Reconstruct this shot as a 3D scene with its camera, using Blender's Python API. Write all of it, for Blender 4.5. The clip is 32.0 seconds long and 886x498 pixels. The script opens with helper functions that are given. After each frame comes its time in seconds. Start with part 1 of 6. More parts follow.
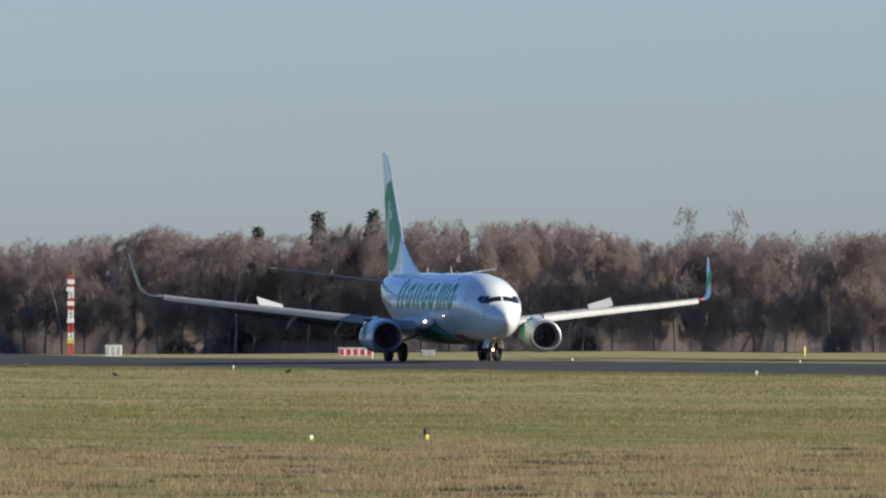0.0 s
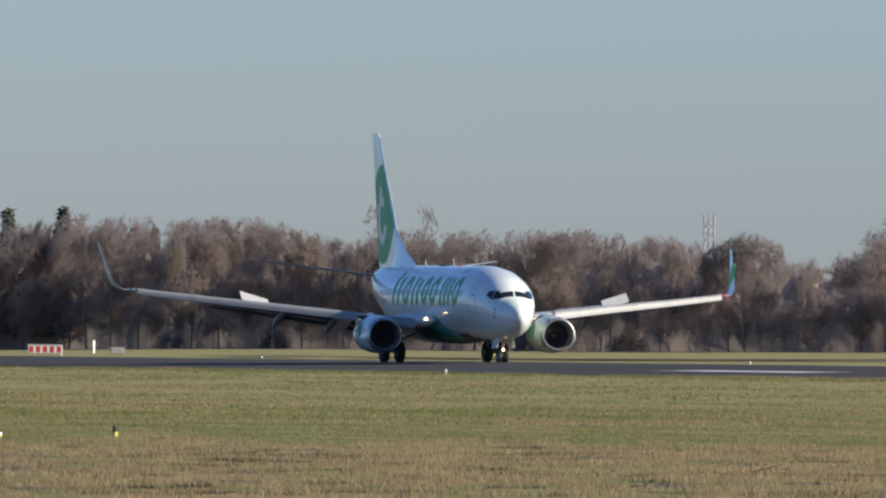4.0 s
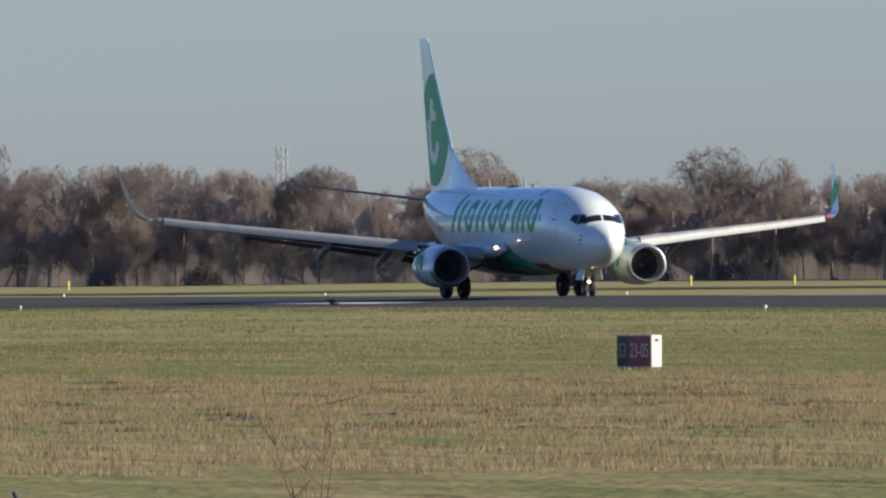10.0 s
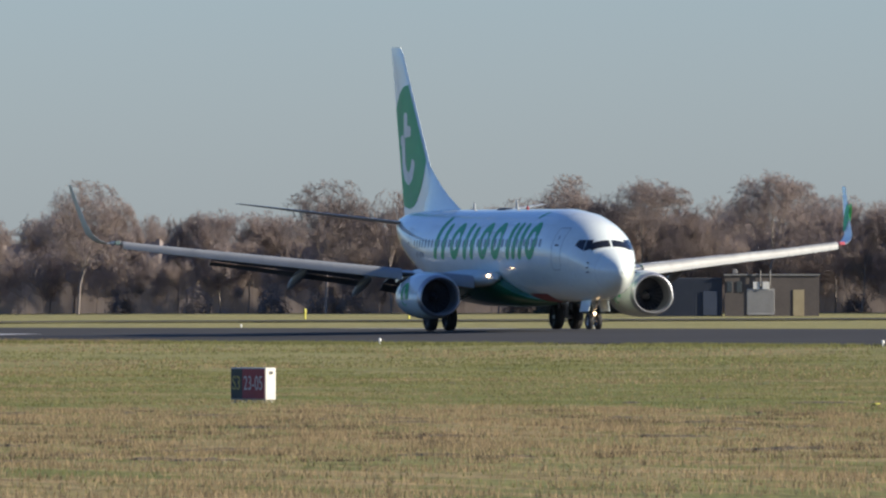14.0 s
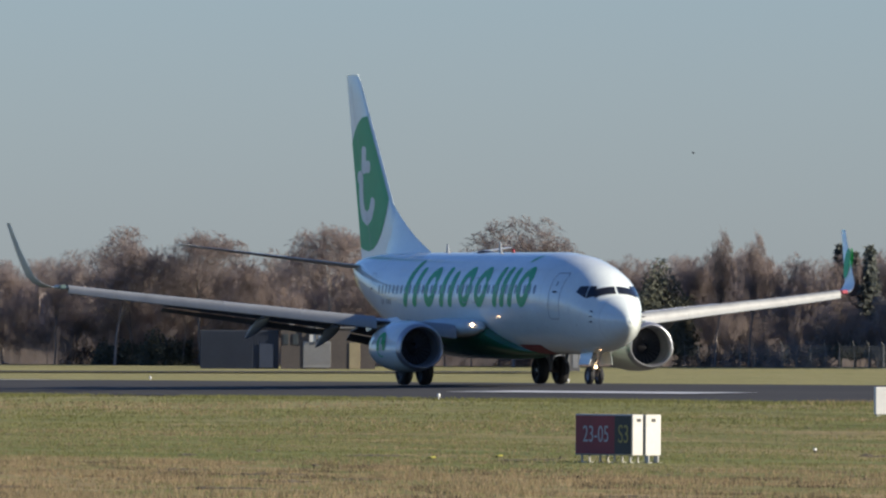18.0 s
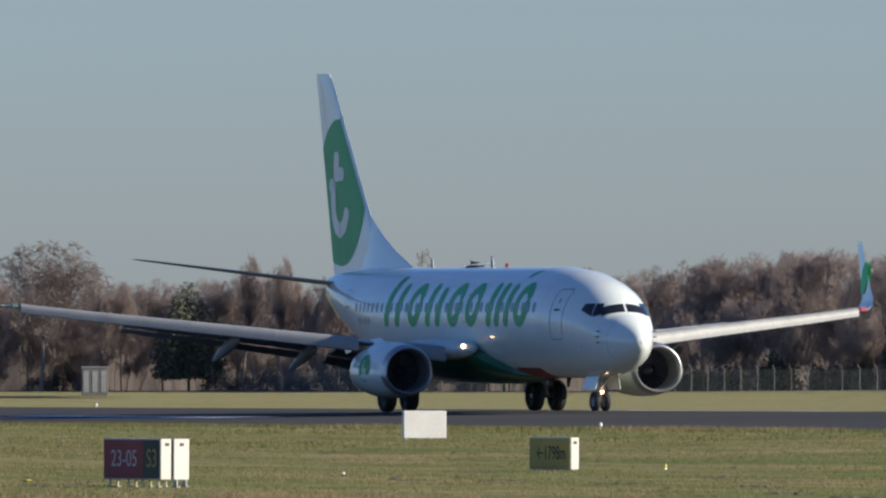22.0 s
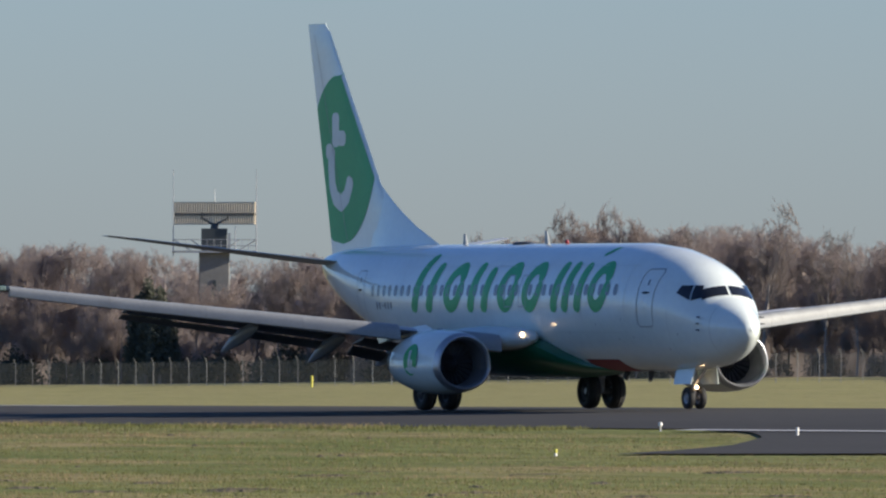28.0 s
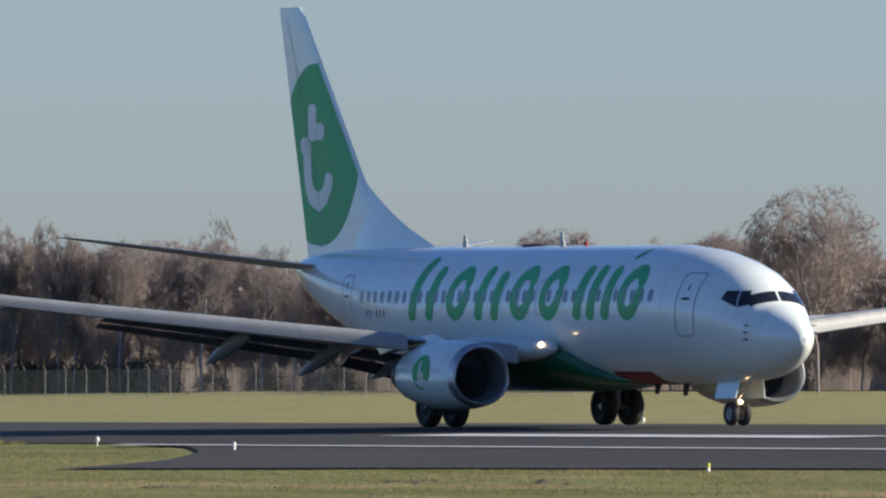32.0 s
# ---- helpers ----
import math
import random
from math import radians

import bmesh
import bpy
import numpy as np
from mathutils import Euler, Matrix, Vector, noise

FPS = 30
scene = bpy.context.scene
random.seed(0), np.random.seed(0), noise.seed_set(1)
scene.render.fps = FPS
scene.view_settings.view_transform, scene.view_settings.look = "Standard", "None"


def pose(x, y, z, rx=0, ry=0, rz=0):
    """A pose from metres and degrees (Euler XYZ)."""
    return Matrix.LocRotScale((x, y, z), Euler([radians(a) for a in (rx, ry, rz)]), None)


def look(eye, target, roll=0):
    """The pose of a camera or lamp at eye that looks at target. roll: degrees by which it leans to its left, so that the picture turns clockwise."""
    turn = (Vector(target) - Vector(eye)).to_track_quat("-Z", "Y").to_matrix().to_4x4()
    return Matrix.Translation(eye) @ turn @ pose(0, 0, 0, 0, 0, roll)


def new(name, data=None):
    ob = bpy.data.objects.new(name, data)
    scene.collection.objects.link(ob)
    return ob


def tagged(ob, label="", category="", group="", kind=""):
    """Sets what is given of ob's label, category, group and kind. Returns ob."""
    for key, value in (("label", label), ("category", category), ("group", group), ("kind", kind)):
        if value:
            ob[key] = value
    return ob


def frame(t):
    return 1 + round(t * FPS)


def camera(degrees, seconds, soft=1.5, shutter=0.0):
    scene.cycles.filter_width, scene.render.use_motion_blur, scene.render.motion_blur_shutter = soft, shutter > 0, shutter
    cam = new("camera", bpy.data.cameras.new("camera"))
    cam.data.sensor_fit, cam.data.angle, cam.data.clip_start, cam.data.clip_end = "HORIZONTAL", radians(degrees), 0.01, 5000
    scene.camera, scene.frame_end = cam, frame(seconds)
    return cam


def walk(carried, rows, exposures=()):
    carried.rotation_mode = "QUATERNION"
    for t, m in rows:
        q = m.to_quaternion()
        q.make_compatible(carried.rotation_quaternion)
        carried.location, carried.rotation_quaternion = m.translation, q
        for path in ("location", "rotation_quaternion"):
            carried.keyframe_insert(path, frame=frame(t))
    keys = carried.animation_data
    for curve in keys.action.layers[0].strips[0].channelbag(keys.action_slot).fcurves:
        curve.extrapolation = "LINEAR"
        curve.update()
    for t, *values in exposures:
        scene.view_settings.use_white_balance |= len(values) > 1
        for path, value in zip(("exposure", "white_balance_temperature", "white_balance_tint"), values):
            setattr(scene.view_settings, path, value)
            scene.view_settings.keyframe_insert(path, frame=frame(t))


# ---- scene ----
# the camera stands on a low bank beside the airfield and pans after the airliner
EYE = (0.0, 0.0, 2.300)
cam = camera(3.6725, 32.0, soft=2.25)


def aim(pan, tilt, roll):
    p, q = radians(pan), radians(tilt)
    way = Vector((math.sin(p) * math.cos(q), math.cos(p) * math.cos(q), math.sin(q)))
    return look(EYE, Vector(EYE) + way * 100, roll)


walk(cam, [(t, aim(pan, tilt, roll)) for t, pan, tilt, roll in (
    # seconds, pan, tilt, roll
    (0, -77.0410, 0.2085, 0.370),
    (0.5, -76.8713, 0.1225, 0.111),
    (1, -76.7258, 0.0259, -0.068),
    (1.5, -76.5696, 0.0074, 0.055),
    (2, -76.3973, 0.0859, 0.170),
    (2.5, -76.2337, 0.1891, 0.368),
    (3, -76.0629, 0.2580, 0.494),
    (3.5, -75.8952, 0.2454, 0.554),
    (5.5, -75.4073, 0.1601, 0.428),
    (6, -75.2724, 0.1650, 0.273),
    (6.5, -75.1065, 0.1560, 0.095),
    (7, -74.9344, 0.1179, -0.434),
    (7.5, -74.7639, 0.0891, -0.832),
    (8, -74.5907, 0.0789, -1.063),
    (8.5, -74.4519, 0.0626, -1.077),
    (9, -74.3093, 0.0249, -0.828),
    (9.5, -74.1566, -0.0353, -0.618),
    (10, -73.9863, -0.0622, -0.294),
    (10.5, -73.8229, -0.0449, -0.225),
    (11, -73.6423, 0.0067, -0.138),
    (11.5, -73.4553, 0.0395, -0.082),
    (12, -73.2345, 0.0558, -0.161),
    (12.5, -73.0266, 0.0644, -0.145),
    (13, -72.8093, 0.0648, 0.076),
    (13.5, -72.6138, 0.0664, -0.014),
    (14, -72.3881, 0.0691, -0.003),
    (14.5, -72.1384, 0.0961, -0.046),
    (15, -71.8600, 0.1602, -0.088),
    (15.5, -71.6116, 0.2931, -0.065),
    (17.5, -70.7988, 0.3199, 0.299),
    (18, -70.5506, 0.2906, 0.322),
    (18.5, -70.3728, 0.3329, 0.248),
    (19, -70.1842, 0.4120, 0.128),
    (19.5, -69.9460, 0.4777, 0.052),
    (20, -69.6345, 0.5121, 0.044),
    (20.5, -69.3306, 0.4994, 0.062),
    (21, -69.0448, 0.4768, 0.057),
    (21.5, -68.8119, 0.4350, 0.007),
    (22, -68.5937, 0.3996, 0.203),
    (22.5, -68.3613, 0.3770, 0.054),
    (23, -68.0951, 0.3706, 0.219),
    (23.5, -67.8286, 0.3787, -0.039),
    (24, -67.5661, 0.3719, 0.115),
    (24.5, -67.3533, 0.3565, 0.086),
    (25, -67.1576, 0.3689, 0.101),
    (25.5, -66.9448, 0.4234, 0.149),
    (27.5, -65.7167, 0.4843, 0.057),
    (28, -65.4476, 0.3860, 0.180),
    (28.5, -65.2081, 0.3453, 0.071),
    (29, -64.9261, 0.3921, 0.098),
    (29.5, -64.6528, 0.4528, -0.089),
    (30, -64.3254, 0.5242, 0.053),
    (30.5, -64.0144, 0.5316, 0.091),
    (31, -63.6960, 0.4980, 0.052),
    (31.5, -63.4158, 0.4320, -0.141),
    (32, -63.1124, 0.4528, 0.129),
)], exposures=[(0, 1.17), (2, 1.20), (4, 1.15), (10, 1.15), (13, 1.22), (15, 1.23), (17, 1.14), (19, 1.11), (21, 1.03), (25, 1.12), (28, 1.14), (29, 1.22), (32, 1.22)])

# winter afternoon: a low sun from beyond the runway and to the right, thin haze
SUN_AZ, SUN_EL = 31.0, 20.0
world = bpy.data.worlds.new("world")
scene.world = world
world.use_nodes = True
wn = world.node_tree
sky = wn.nodes.new("ShaderNodeTexSky")
sky.sky_type = "NISHITA"
sky.sun_disc = False
sky.sun_elevation, sky.sun_rotation = radians(SUN_EL), radians(SUN_AZ)
sky.altitude, sky.air_density, sky.dust_density, sky.ozone_density = 0, 1.0, 0.3, 6.0
tint = wn.nodes.new("ShaderNodeMix")
tint.data_type, tint.blend_type = "RGBA", "MULTIPLY"
tint.inputs[0].default_value, tint.inputs[7].default_value = 1.0, (0.945, 0.975, 1.19, 1)
wn.links.new(sky.outputs[0], tint.inputs[6])
wn.links.new(tint.outputs[2], wn.nodes["Background"].inputs[0])
wn.nodes["Background"].inputs[1].default_value = 0.052
sun = new("sun", bpy.data.lights.new("sun", "SUN"))
sun.data.energy, sun.data.angle, sun.data.color = 3.7, radians(0.6), (1.0, 0.90, 0.75)
sa, se = radians(SUN_AZ), radians(SUN_EL)
sun.matrix_world = look(Vector((math.sin(sa) * math.cos(se), math.cos(sa) * math.cos(se), math.sin(se))) * 100, (0, 0, 0))

# ---- materials ----
def surface(name, c1, c2=None, size=1.0, rough=0.6, metal=0.0, bump=0.0, fine=8.0, random_tint=0.0, coat=0.0, stretch=(1, 1, 1), glow=0.0, thin=0.0):
    """Two scales of noise between two colours; size is the width of the large stains in metres."""
    m = bpy.data.materials.new(name)
    m.use_nodes = True
    n, k = m.node_tree.nodes, m.node_tree.links
    b = n["Principled BSDF"]
    b.inputs["Roughness"].default_value, b.inputs["Metallic"].default_value = rough, metal
    b.inputs["Coat Weight"].default_value = coat
    b.inputs["Coat Roughness"].default_value = 0.05
    c2 = c2 or [c * 0.85 for c in c1]
    tex, mp = n.new("ShaderNodeTexCoord"), n.new("ShaderNodeMapping")
    k.new(tex.outputs["Object"], mp.inputs[0])
    mp.inputs["Scale"].default_value = [1 / size * s for s in stretch]
    a, d = n.new("ShaderNodeTexNoise"), n.new("ShaderNodeTexNoise")
    a.inputs["Scale"].default_value, d.inputs["Scale"].default_value = 1.0, fine
    a.inputs["Detail"].default_value, d.inputs["Detail"].default_value = 4, 3
    k.new(mp.outputs[0], a.inputs[0]), k.new(mp.outputs[0], d.inputs[0])
    mid = n.new("ShaderNodeMix")
    mid.inputs[0].default_value = 0.4
    k.new(a.outputs[0], mid.inputs[2]), k.new(d.outputs[0], mid.inputs[3])
    ramp = n.new("ShaderNodeValToRGB")
    ramp.color_ramp.elements[0].position, ramp.color_ramp.elements[1].position = 0.36, 0.64
    ramp.color_ramp.elements[0].color, ramp.color_ramp.elements[1].color = (*c1, 1), (*c2, 1)
    k.new(mid.outputs[0], ramp.inputs[0])
    out = ramp.outputs[0]
    if random_tint:
        info, hsv, mr = n.new("ShaderNodeObjectInfo"), n.new("ShaderNodeHueSaturation"), n.new("ShaderNodeMapRange")
        k.new(info.outputs["Random"], mr.inputs[0])
        mr.inputs[3].default_value, mr.inputs[4].default_value = 1 - random_tint, 1 + random_tint
        k.new(mr.outputs[0], hsv.inputs["Value"]), k.new(out, hsv.inputs["Color"])
        out = hsv.outputs[0]
    k.new(out, b.inputs["Base Color"])
    if bump:
        bp = n.new("ShaderNodeBump")
        bp.inputs["Strength"].default_value, bp.inputs["Distance"].default_value = 0.6, bump
        k.new(d.outputs[0], bp.inputs["Height"]), k.new(bp.outputs[0], b.inputs["Normal"])
    if glow:
        k.new(out, b.inputs["Emission Color"])
        b.inputs["Emission Strength"].default_value = glow
    if thin:
        tl, mx = n.new("ShaderNodeBsdfTranslucent"), n.new("ShaderNodeMixShader")
        mx.inputs[0].default_value = thin
        k.new(out, tl.inputs[0]), k.new(b.outputs[0], mx.inputs[1]), k.new(tl.outputs[0], mx.inputs[2])
        k.new(mx.outputs[0], n["Material Output"].inputs[0])
    return m


WHITE = surface("white_paint", (0.77, 0.83, 0.78), (0.70, 0.755, 0.71), 2.5, 0.4, coat=0.9, fine=12)
GREEN = surface("green_paint", (0.035, 0.43, 0.14), (0.03, 0.385, 0.125), 2.0, 0.45, coat=0.0)
DARKGREEN = surface("belly_green_paint", (0.012, 0.125, 0.056), (0.010, 0.10, 0.046), 2.0, 0.35, coat=0.3)
PALE = surface("pale_grey_paint", (0.66, 0.72, 0.69), None, 2.0, 0.35, coat=0.3)
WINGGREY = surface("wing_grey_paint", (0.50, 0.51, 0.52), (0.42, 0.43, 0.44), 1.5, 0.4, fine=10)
UNDERSHADE = surface("wing_under_shade", (0.16, 0.165, 0.17), (0.12, 0.125, 0.13), 1.2, 0.45)
CHROME = surface("polished_lip", (0.50, 0.50, 0.51), (0.40, 0.40, 0.41), 0.6, 0.4, metal=0.8)
DARKMETAL = surface("dark_metal", (0.05, 0.05, 0.055), (0.03, 0.03, 0.03), 0.4, 0.45, metal=0.6)
STEEL = surface("gear_steel", (0.42, 0.43, 0.44), (0.25, 0.25, 0.26), 0.3, 0.4, metal=0.5)
RUBBER = surface("tyre_rubber", (0.018, 0.018, 0.019), (0.03, 0.029, 0.028), 0.2, 0.75)
GLASS = surface("cockpit_glass", (0.012, 0.014, 0.018), (0.02, 0.022, 0.026), 0.5, 0.15, coat=0.3)
CABIN = surface("cabin_window", (0.20, 0.22, 0.23), (0.27, 0.29, 0.30), 3.0, 0.15, fine=3)
SEAM = surface("panel_seam", (0.36, 0.38, 0.38), None, 1.0, 0.5)
JOINT = surface("skin_joint", (0.60, 0.64, 0.61), (0.52, 0.56, 0.535), 0.8, 0.5)
LAMPGLOW = surface("lit_lamp", (1.0, 0.70, 0.40), (1.0, 0.66, 0.36), 1.0, 0.4, glow=4.5)
BEACONRED = surface("beacon_red", (0.26, 0.022, 0.032), (0.20, 0.02, 0.03), 0.6, 0.5)

# ---- helpers for building ----
def part(name, bm, material, parent=None, label="", smooth=False):
    me = bpy.data.meshes.new(name)
    bm.normal_update()
    if smooth:
        for e in bm.edges:
            if len(e.link_faces) == 2 and e.calc_face_angle() > 0.75:
                e.smooth = False
    bm.to_mesh(me)
    bm.free()
    for m in (material if isinstance(material, (list, tuple)) else [material]):
        me.materials.append(m)
    if smooth:
        me.polygons.foreach_set("use_smooth", [len(f.vertices) < 5 for f in me.polygons])
    ob = new(name, me)
    if parent is not None:
        ob.parent = parent
    if label:
        ob["label"] = label
    return ob


def base(name, label, category, m=None, group="", kind=""):
    ob = new(name)
    ob.empty_display_size = 0.3
    if m is not None:
        ob.matrix_world = m
    return tagged(ob, label, category, group, kind)


def box(bm, x0, y0, z0, x1, y1, z1, bevel=0.0):
    vs = bmesh.ops.create_cube(bm, size=1.0)["verts"]
    bmesh.ops.scale(bm, vec=(abs(x1 - x0), abs(y1 - y0), abs(z1 - z0)), verts=vs)
    bmesh.ops.translate(bm, vec=((x0 + x1) / 2, (y0 + y1) / 2, (z0 + z1) / 2), verts=vs)
    if bevel:
        es = list({e for v in vs for e in v.link_edges})
        bmesh.ops.bevel(bm, geom=es, offset=bevel, segments=1, affect="EDGES", profile=0.5)
    return bm


def loft(bm, rings, close=True, caps=(False, False), mat=0):
    """Skin between rings of equally many points."""
    vr = [[bm.verts.new(p) for p in r] for r in rings]
    for a, b in zip(vr, vr[1:]):
        n = len(a)
        for i in range(n if close else n - 1):
            j = (i + 1) % n
            if len({a[i], a[j], b[j], b[i]}) == 4:
                try:
                    bm.faces.new((a[i], a[j], b[j], b[i])).material_index = mat
                except ValueError:
                    pass
    for flag, r in zip(caps, (vr[0], vr[-1])):
        if flag:
            bm.faces.new(r).material_index = mat
    return vr


def tube(bm, a, b, ra, rb=None, n=8):
    """A tapered round bar from a to b."""
    a, b = Vector(a), Vector(b)
    rb = ra if rb is None else rb
    q = (b - a).to_track_quat("Z", "Y")
    ring = lambda c, r: [c + q @ Vector((math.cos(k * math.tau / n) * r, math.sin(k * math.tau / n) * r, 0)) for k in range(n)]
    loft(bm, [ring(a, ra), ring(b, rb)], caps=(True, True))
    return bm


def lathe(bm, profile, axis_at=(0, 0, 0), n=32, mat=0):
    """Turns (x, r) pairs round the x axis."""
    cx, cy, cz = axis_at
    return loft(bm, [[(cx + x, cy + r * math.cos(k * math.tau / n), cz + r * math.sin(k * math.tau / n)) for k in range(n)] for x, r in profile], mat=mat)


# ---- the lie of the land ----
RW_Y, RW_NEAR, RW_FAR, SLOPE = 184.43, 162.2, 207.0, 0.00386
PROFILE_Y = (-80, 40, 100, 130, 155, 162.2, 184.4, 207, 212)
PROFILE_Z = (-1.55, -1.45, -1.30, -1.12, -0.54, -0.30, 0.12, 0.15, 0.06)
FAR_AZ = (-86, -78.2, -76.4, -75.4, -73.9, -71.8, -69.7, -67.0, -64.7, -63.8, -58)
FAR_EL = (-0.26, -0.237, -0.208, -0.212, -0.199, -0.198, -0.195, -0.184, -0.142, -0.131, -0.13)
EDGE_AZ, EDGE_D = (-86, -79, -74, -70, -67, -64, -61), (1550, 1500, 1400, 1340, 1250, 1150, 1100)


def edge(az):
    """How far off the edge of the woods is in that direction."""
    return float(np.interp(az, EDGE_AZ, EDGE_D))


def far_z(az):
    return EYE[2] - edge(az) * math.tan(radians(-float(np.interp(az, FAR_AZ, FAR_EL))))


def ground_z(x, y):
    plane = SLOPE * (max(-1000.0, min(-120.0, x)) + 400.0)
    z = plane + float(np.interp(y, PROFILE_Y, PROFILE_Z))
    if y > RW_FAR:
        d, az = math.hypot(x, y), math.degrees(math.atan2(x, y))
        d0 = RW_FAR / max(0.05, math.cos(radians(az)))
        k = min(1.0, max(0.0, (d - d0) / max(60.0, edge(az) - d0)))
        z = z * (1 - k) + far_z(az) * k
    return z


def on_ground(az, d, dz=0.0):
    x, y = d * math.sin(radians(az)), d * math.cos(radians(az))
    return Vector((x, y, ground_z(x, y) + dz))


def grass_material():
    m = bpy.data.materials.new("winter_grass")
    m.use_nodes = True
    n, k = m.node_tree.nodes, m.node_tree.links
    b = n["Principled BSDF"]
    b.inputs["Roughness"].default_value = 0.95
    b.inputs["Specular IOR Level"].default_value = 0.1
    geo = n.new("ShaderNodeNewGeometry")

    def noise_at(scale, detail=4, stretch=(1, 1, 1)):
        mp, t = n.new("ShaderNodeMapping"), n.new("ShaderNodeTexNoise")
        mp.inputs["Scale"].default_value = stretch
        t.inputs["Scale"].default_value, t.inputs["Detail"].default_value = scale, detail
        k.new(geo.outputs["Position"], mp.inputs[0]), k.new(mp.outputs[0], t.inputs[0])
        return t.outputs[0]

    def ramp(src, lo, hi, c0, c1):
        r = n.new("ShaderNodeValToRGB")
        r.color_ramp.elements[0].position, r.color_ramp.elements[1].position = lo, hi
        r.color_ramp.elements[0].color, r.color_ramp.elements[1].color = (*c0, 1), (*c1, 1)
        k.new(src, r.inputs[0])
        return r.outputs[0]

    def mix(fac, a, c, kind="MIX"):
        x = n.new("ShaderNodeMix")
        x.data_type, x.blend_type = "RGBA", kind
        if isinstance(fac, float):
            x.inputs[0].default_value = fac
        else:
            k.new(fac, x.inputs[0])
        k.new(a, x.inputs[6]), k.new(c, x.inputs[7])
        return x.outputs[2]

    green = ramp(noise_at(1.0, 5, (0.05, 0.28, 1)), 0.38, 0.62, (0.143, 0.166, 0.050), (0.208, 0.215, 0.077))
    dry = ramp(noise_at(1.0, 5, (0.2, 1.2, 1)), 0.35, 0.65, (0.29, 0.212, 0.105), (0.40, 0.30, 0.158))
    patch = ramp(noise_at(1.0, 6, (0.05, 0.22, 1)), 0.46, 0.66, (0, 0, 0), (0.7, 0.7, 0.7))
    # uncut dry strip across the near field
    sep = n.new("ShaderNodeSeparateXYZ")
    k.new(geo.outputs["Position"], sep.inputs[0])
    warp = n.new("ShaderNodeMath")
    warp.operation = "MULTIPLY_ADD"
    warp.inputs[1].default_value = 110.0
    k.new(noise_at(1.0, 7, (0.045, 0.33, 1)), warp.inputs[0]), k.new(sep.outputs[0], warp.inputs[2])
    strip = n.new("ShaderNodeMapRange")
    strip.inputs[1].default_value, strip.inputs[2].default_value = -258.0, -236.0
    k.new(warp.outputs[0], strip.inputs[0])
    past = n.new("ShaderNodeMapRange")
    past.inputs[1].default_value, past.inputs[2].default_value = -50.0, -115.0
    k.new(warp.outputs[0], past.inputs[0])
    both = n.new("ShaderNodeMath")
    both.operation = "MULTIPLY"
    k.new(strip.outputs[0], both.inputs[0]), k.new(past.outputs[0], both.inputs[1])
    warp_y = n.new("ShaderNodeMath")
    warp_y.operation = "MULTIPLY_ADD"
    warp_y.inputs[1].default_value = 22.0
    k.new(noise_at(0.09, 5), warp_y.inputs[0]), k.new(sep.outputs[1], warp_y.inputs[2])
    side = n.new("ShaderNodeMapRange")
    side.inputs[1].default_value, side.inputs[2].default_value = 113.0, 103.0
    k.new(warp_y.outputs[0], side.inputs[0])
    within = n.new("ShaderNodeMath")
    within.operation = "MULTIPLY"
    k.new(both.outputs[0], within.inputs[0]), k.new(side.outputs[0], within.inputs[1])
    both = within
    col = mix(patch, green, dry)
    half = n.new("ShaderNodeMath")
    half.operation = "MULTIPLY"
    k.new(ramp(noise_at(1.0, 5, (0.10, 0.6, 1)), 0.46, 0.66, (0.08, 0.08, 0.08), (0.90, 0.90, 0.90)), half.inputs[1])
    k.new(both.outputs[0], half.inputs[0])
    col = mix(half.outputs[0], col, dry)
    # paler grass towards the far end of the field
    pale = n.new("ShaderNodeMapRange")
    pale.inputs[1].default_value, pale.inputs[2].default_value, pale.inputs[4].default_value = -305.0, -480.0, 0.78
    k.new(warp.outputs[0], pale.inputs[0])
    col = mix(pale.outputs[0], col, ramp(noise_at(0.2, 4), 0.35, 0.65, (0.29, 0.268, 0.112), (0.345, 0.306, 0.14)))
    # ruts and worn hollows
    rut = ramp(noise_at(1.0, 5, (0.22, 0.9, 1)), 0.30, 0.42, (0.55, 0.53, 0.50), (1.0, 1.0, 1.0))
    col = mix(1.0, col, rut, "MULTIPLY")
    fine = ramp(noise_at(3.0, 6), 0.3, 0.7, (0.72, 0.72, 0.72), (1.22, 1.22, 1.22))
    col = mix(1.0, col, fine, "MULTIPLY")
    k.new(col, b.inputs["Base Color"])
    bp = n.new("ShaderNodeBump")
    bp.inputs["Strength"].default_value, bp.inputs["Distance"].default_value = 1.0, 0.12
    k.new(noise_at(4.0, 6), bp.inputs["Height"]), k.new(bp.outputs[0], b.inputs["Normal"])
    return m


GRASS = grass_material()
ASPHALT = surface("asphalt", (0.044, 0.042, 0.039), (0.062, 0.059, 0.055), 9.0, 0.95, bump=0.01, fine=40, stretch=(0.25, 1, 1))
ASPHALT.node_tree.nodes["Principled BSDF"].inputs["Specular IOR Level"].default_value = 0.15
LINEPAINT = surface("white_line_paint", (0.62, 0.62, 0.60), (0.45, 0.45, 0.44), 1.5, 0.7)


def spread(a, b, step):
    return list(np.arange(a, b, step)) + [b]


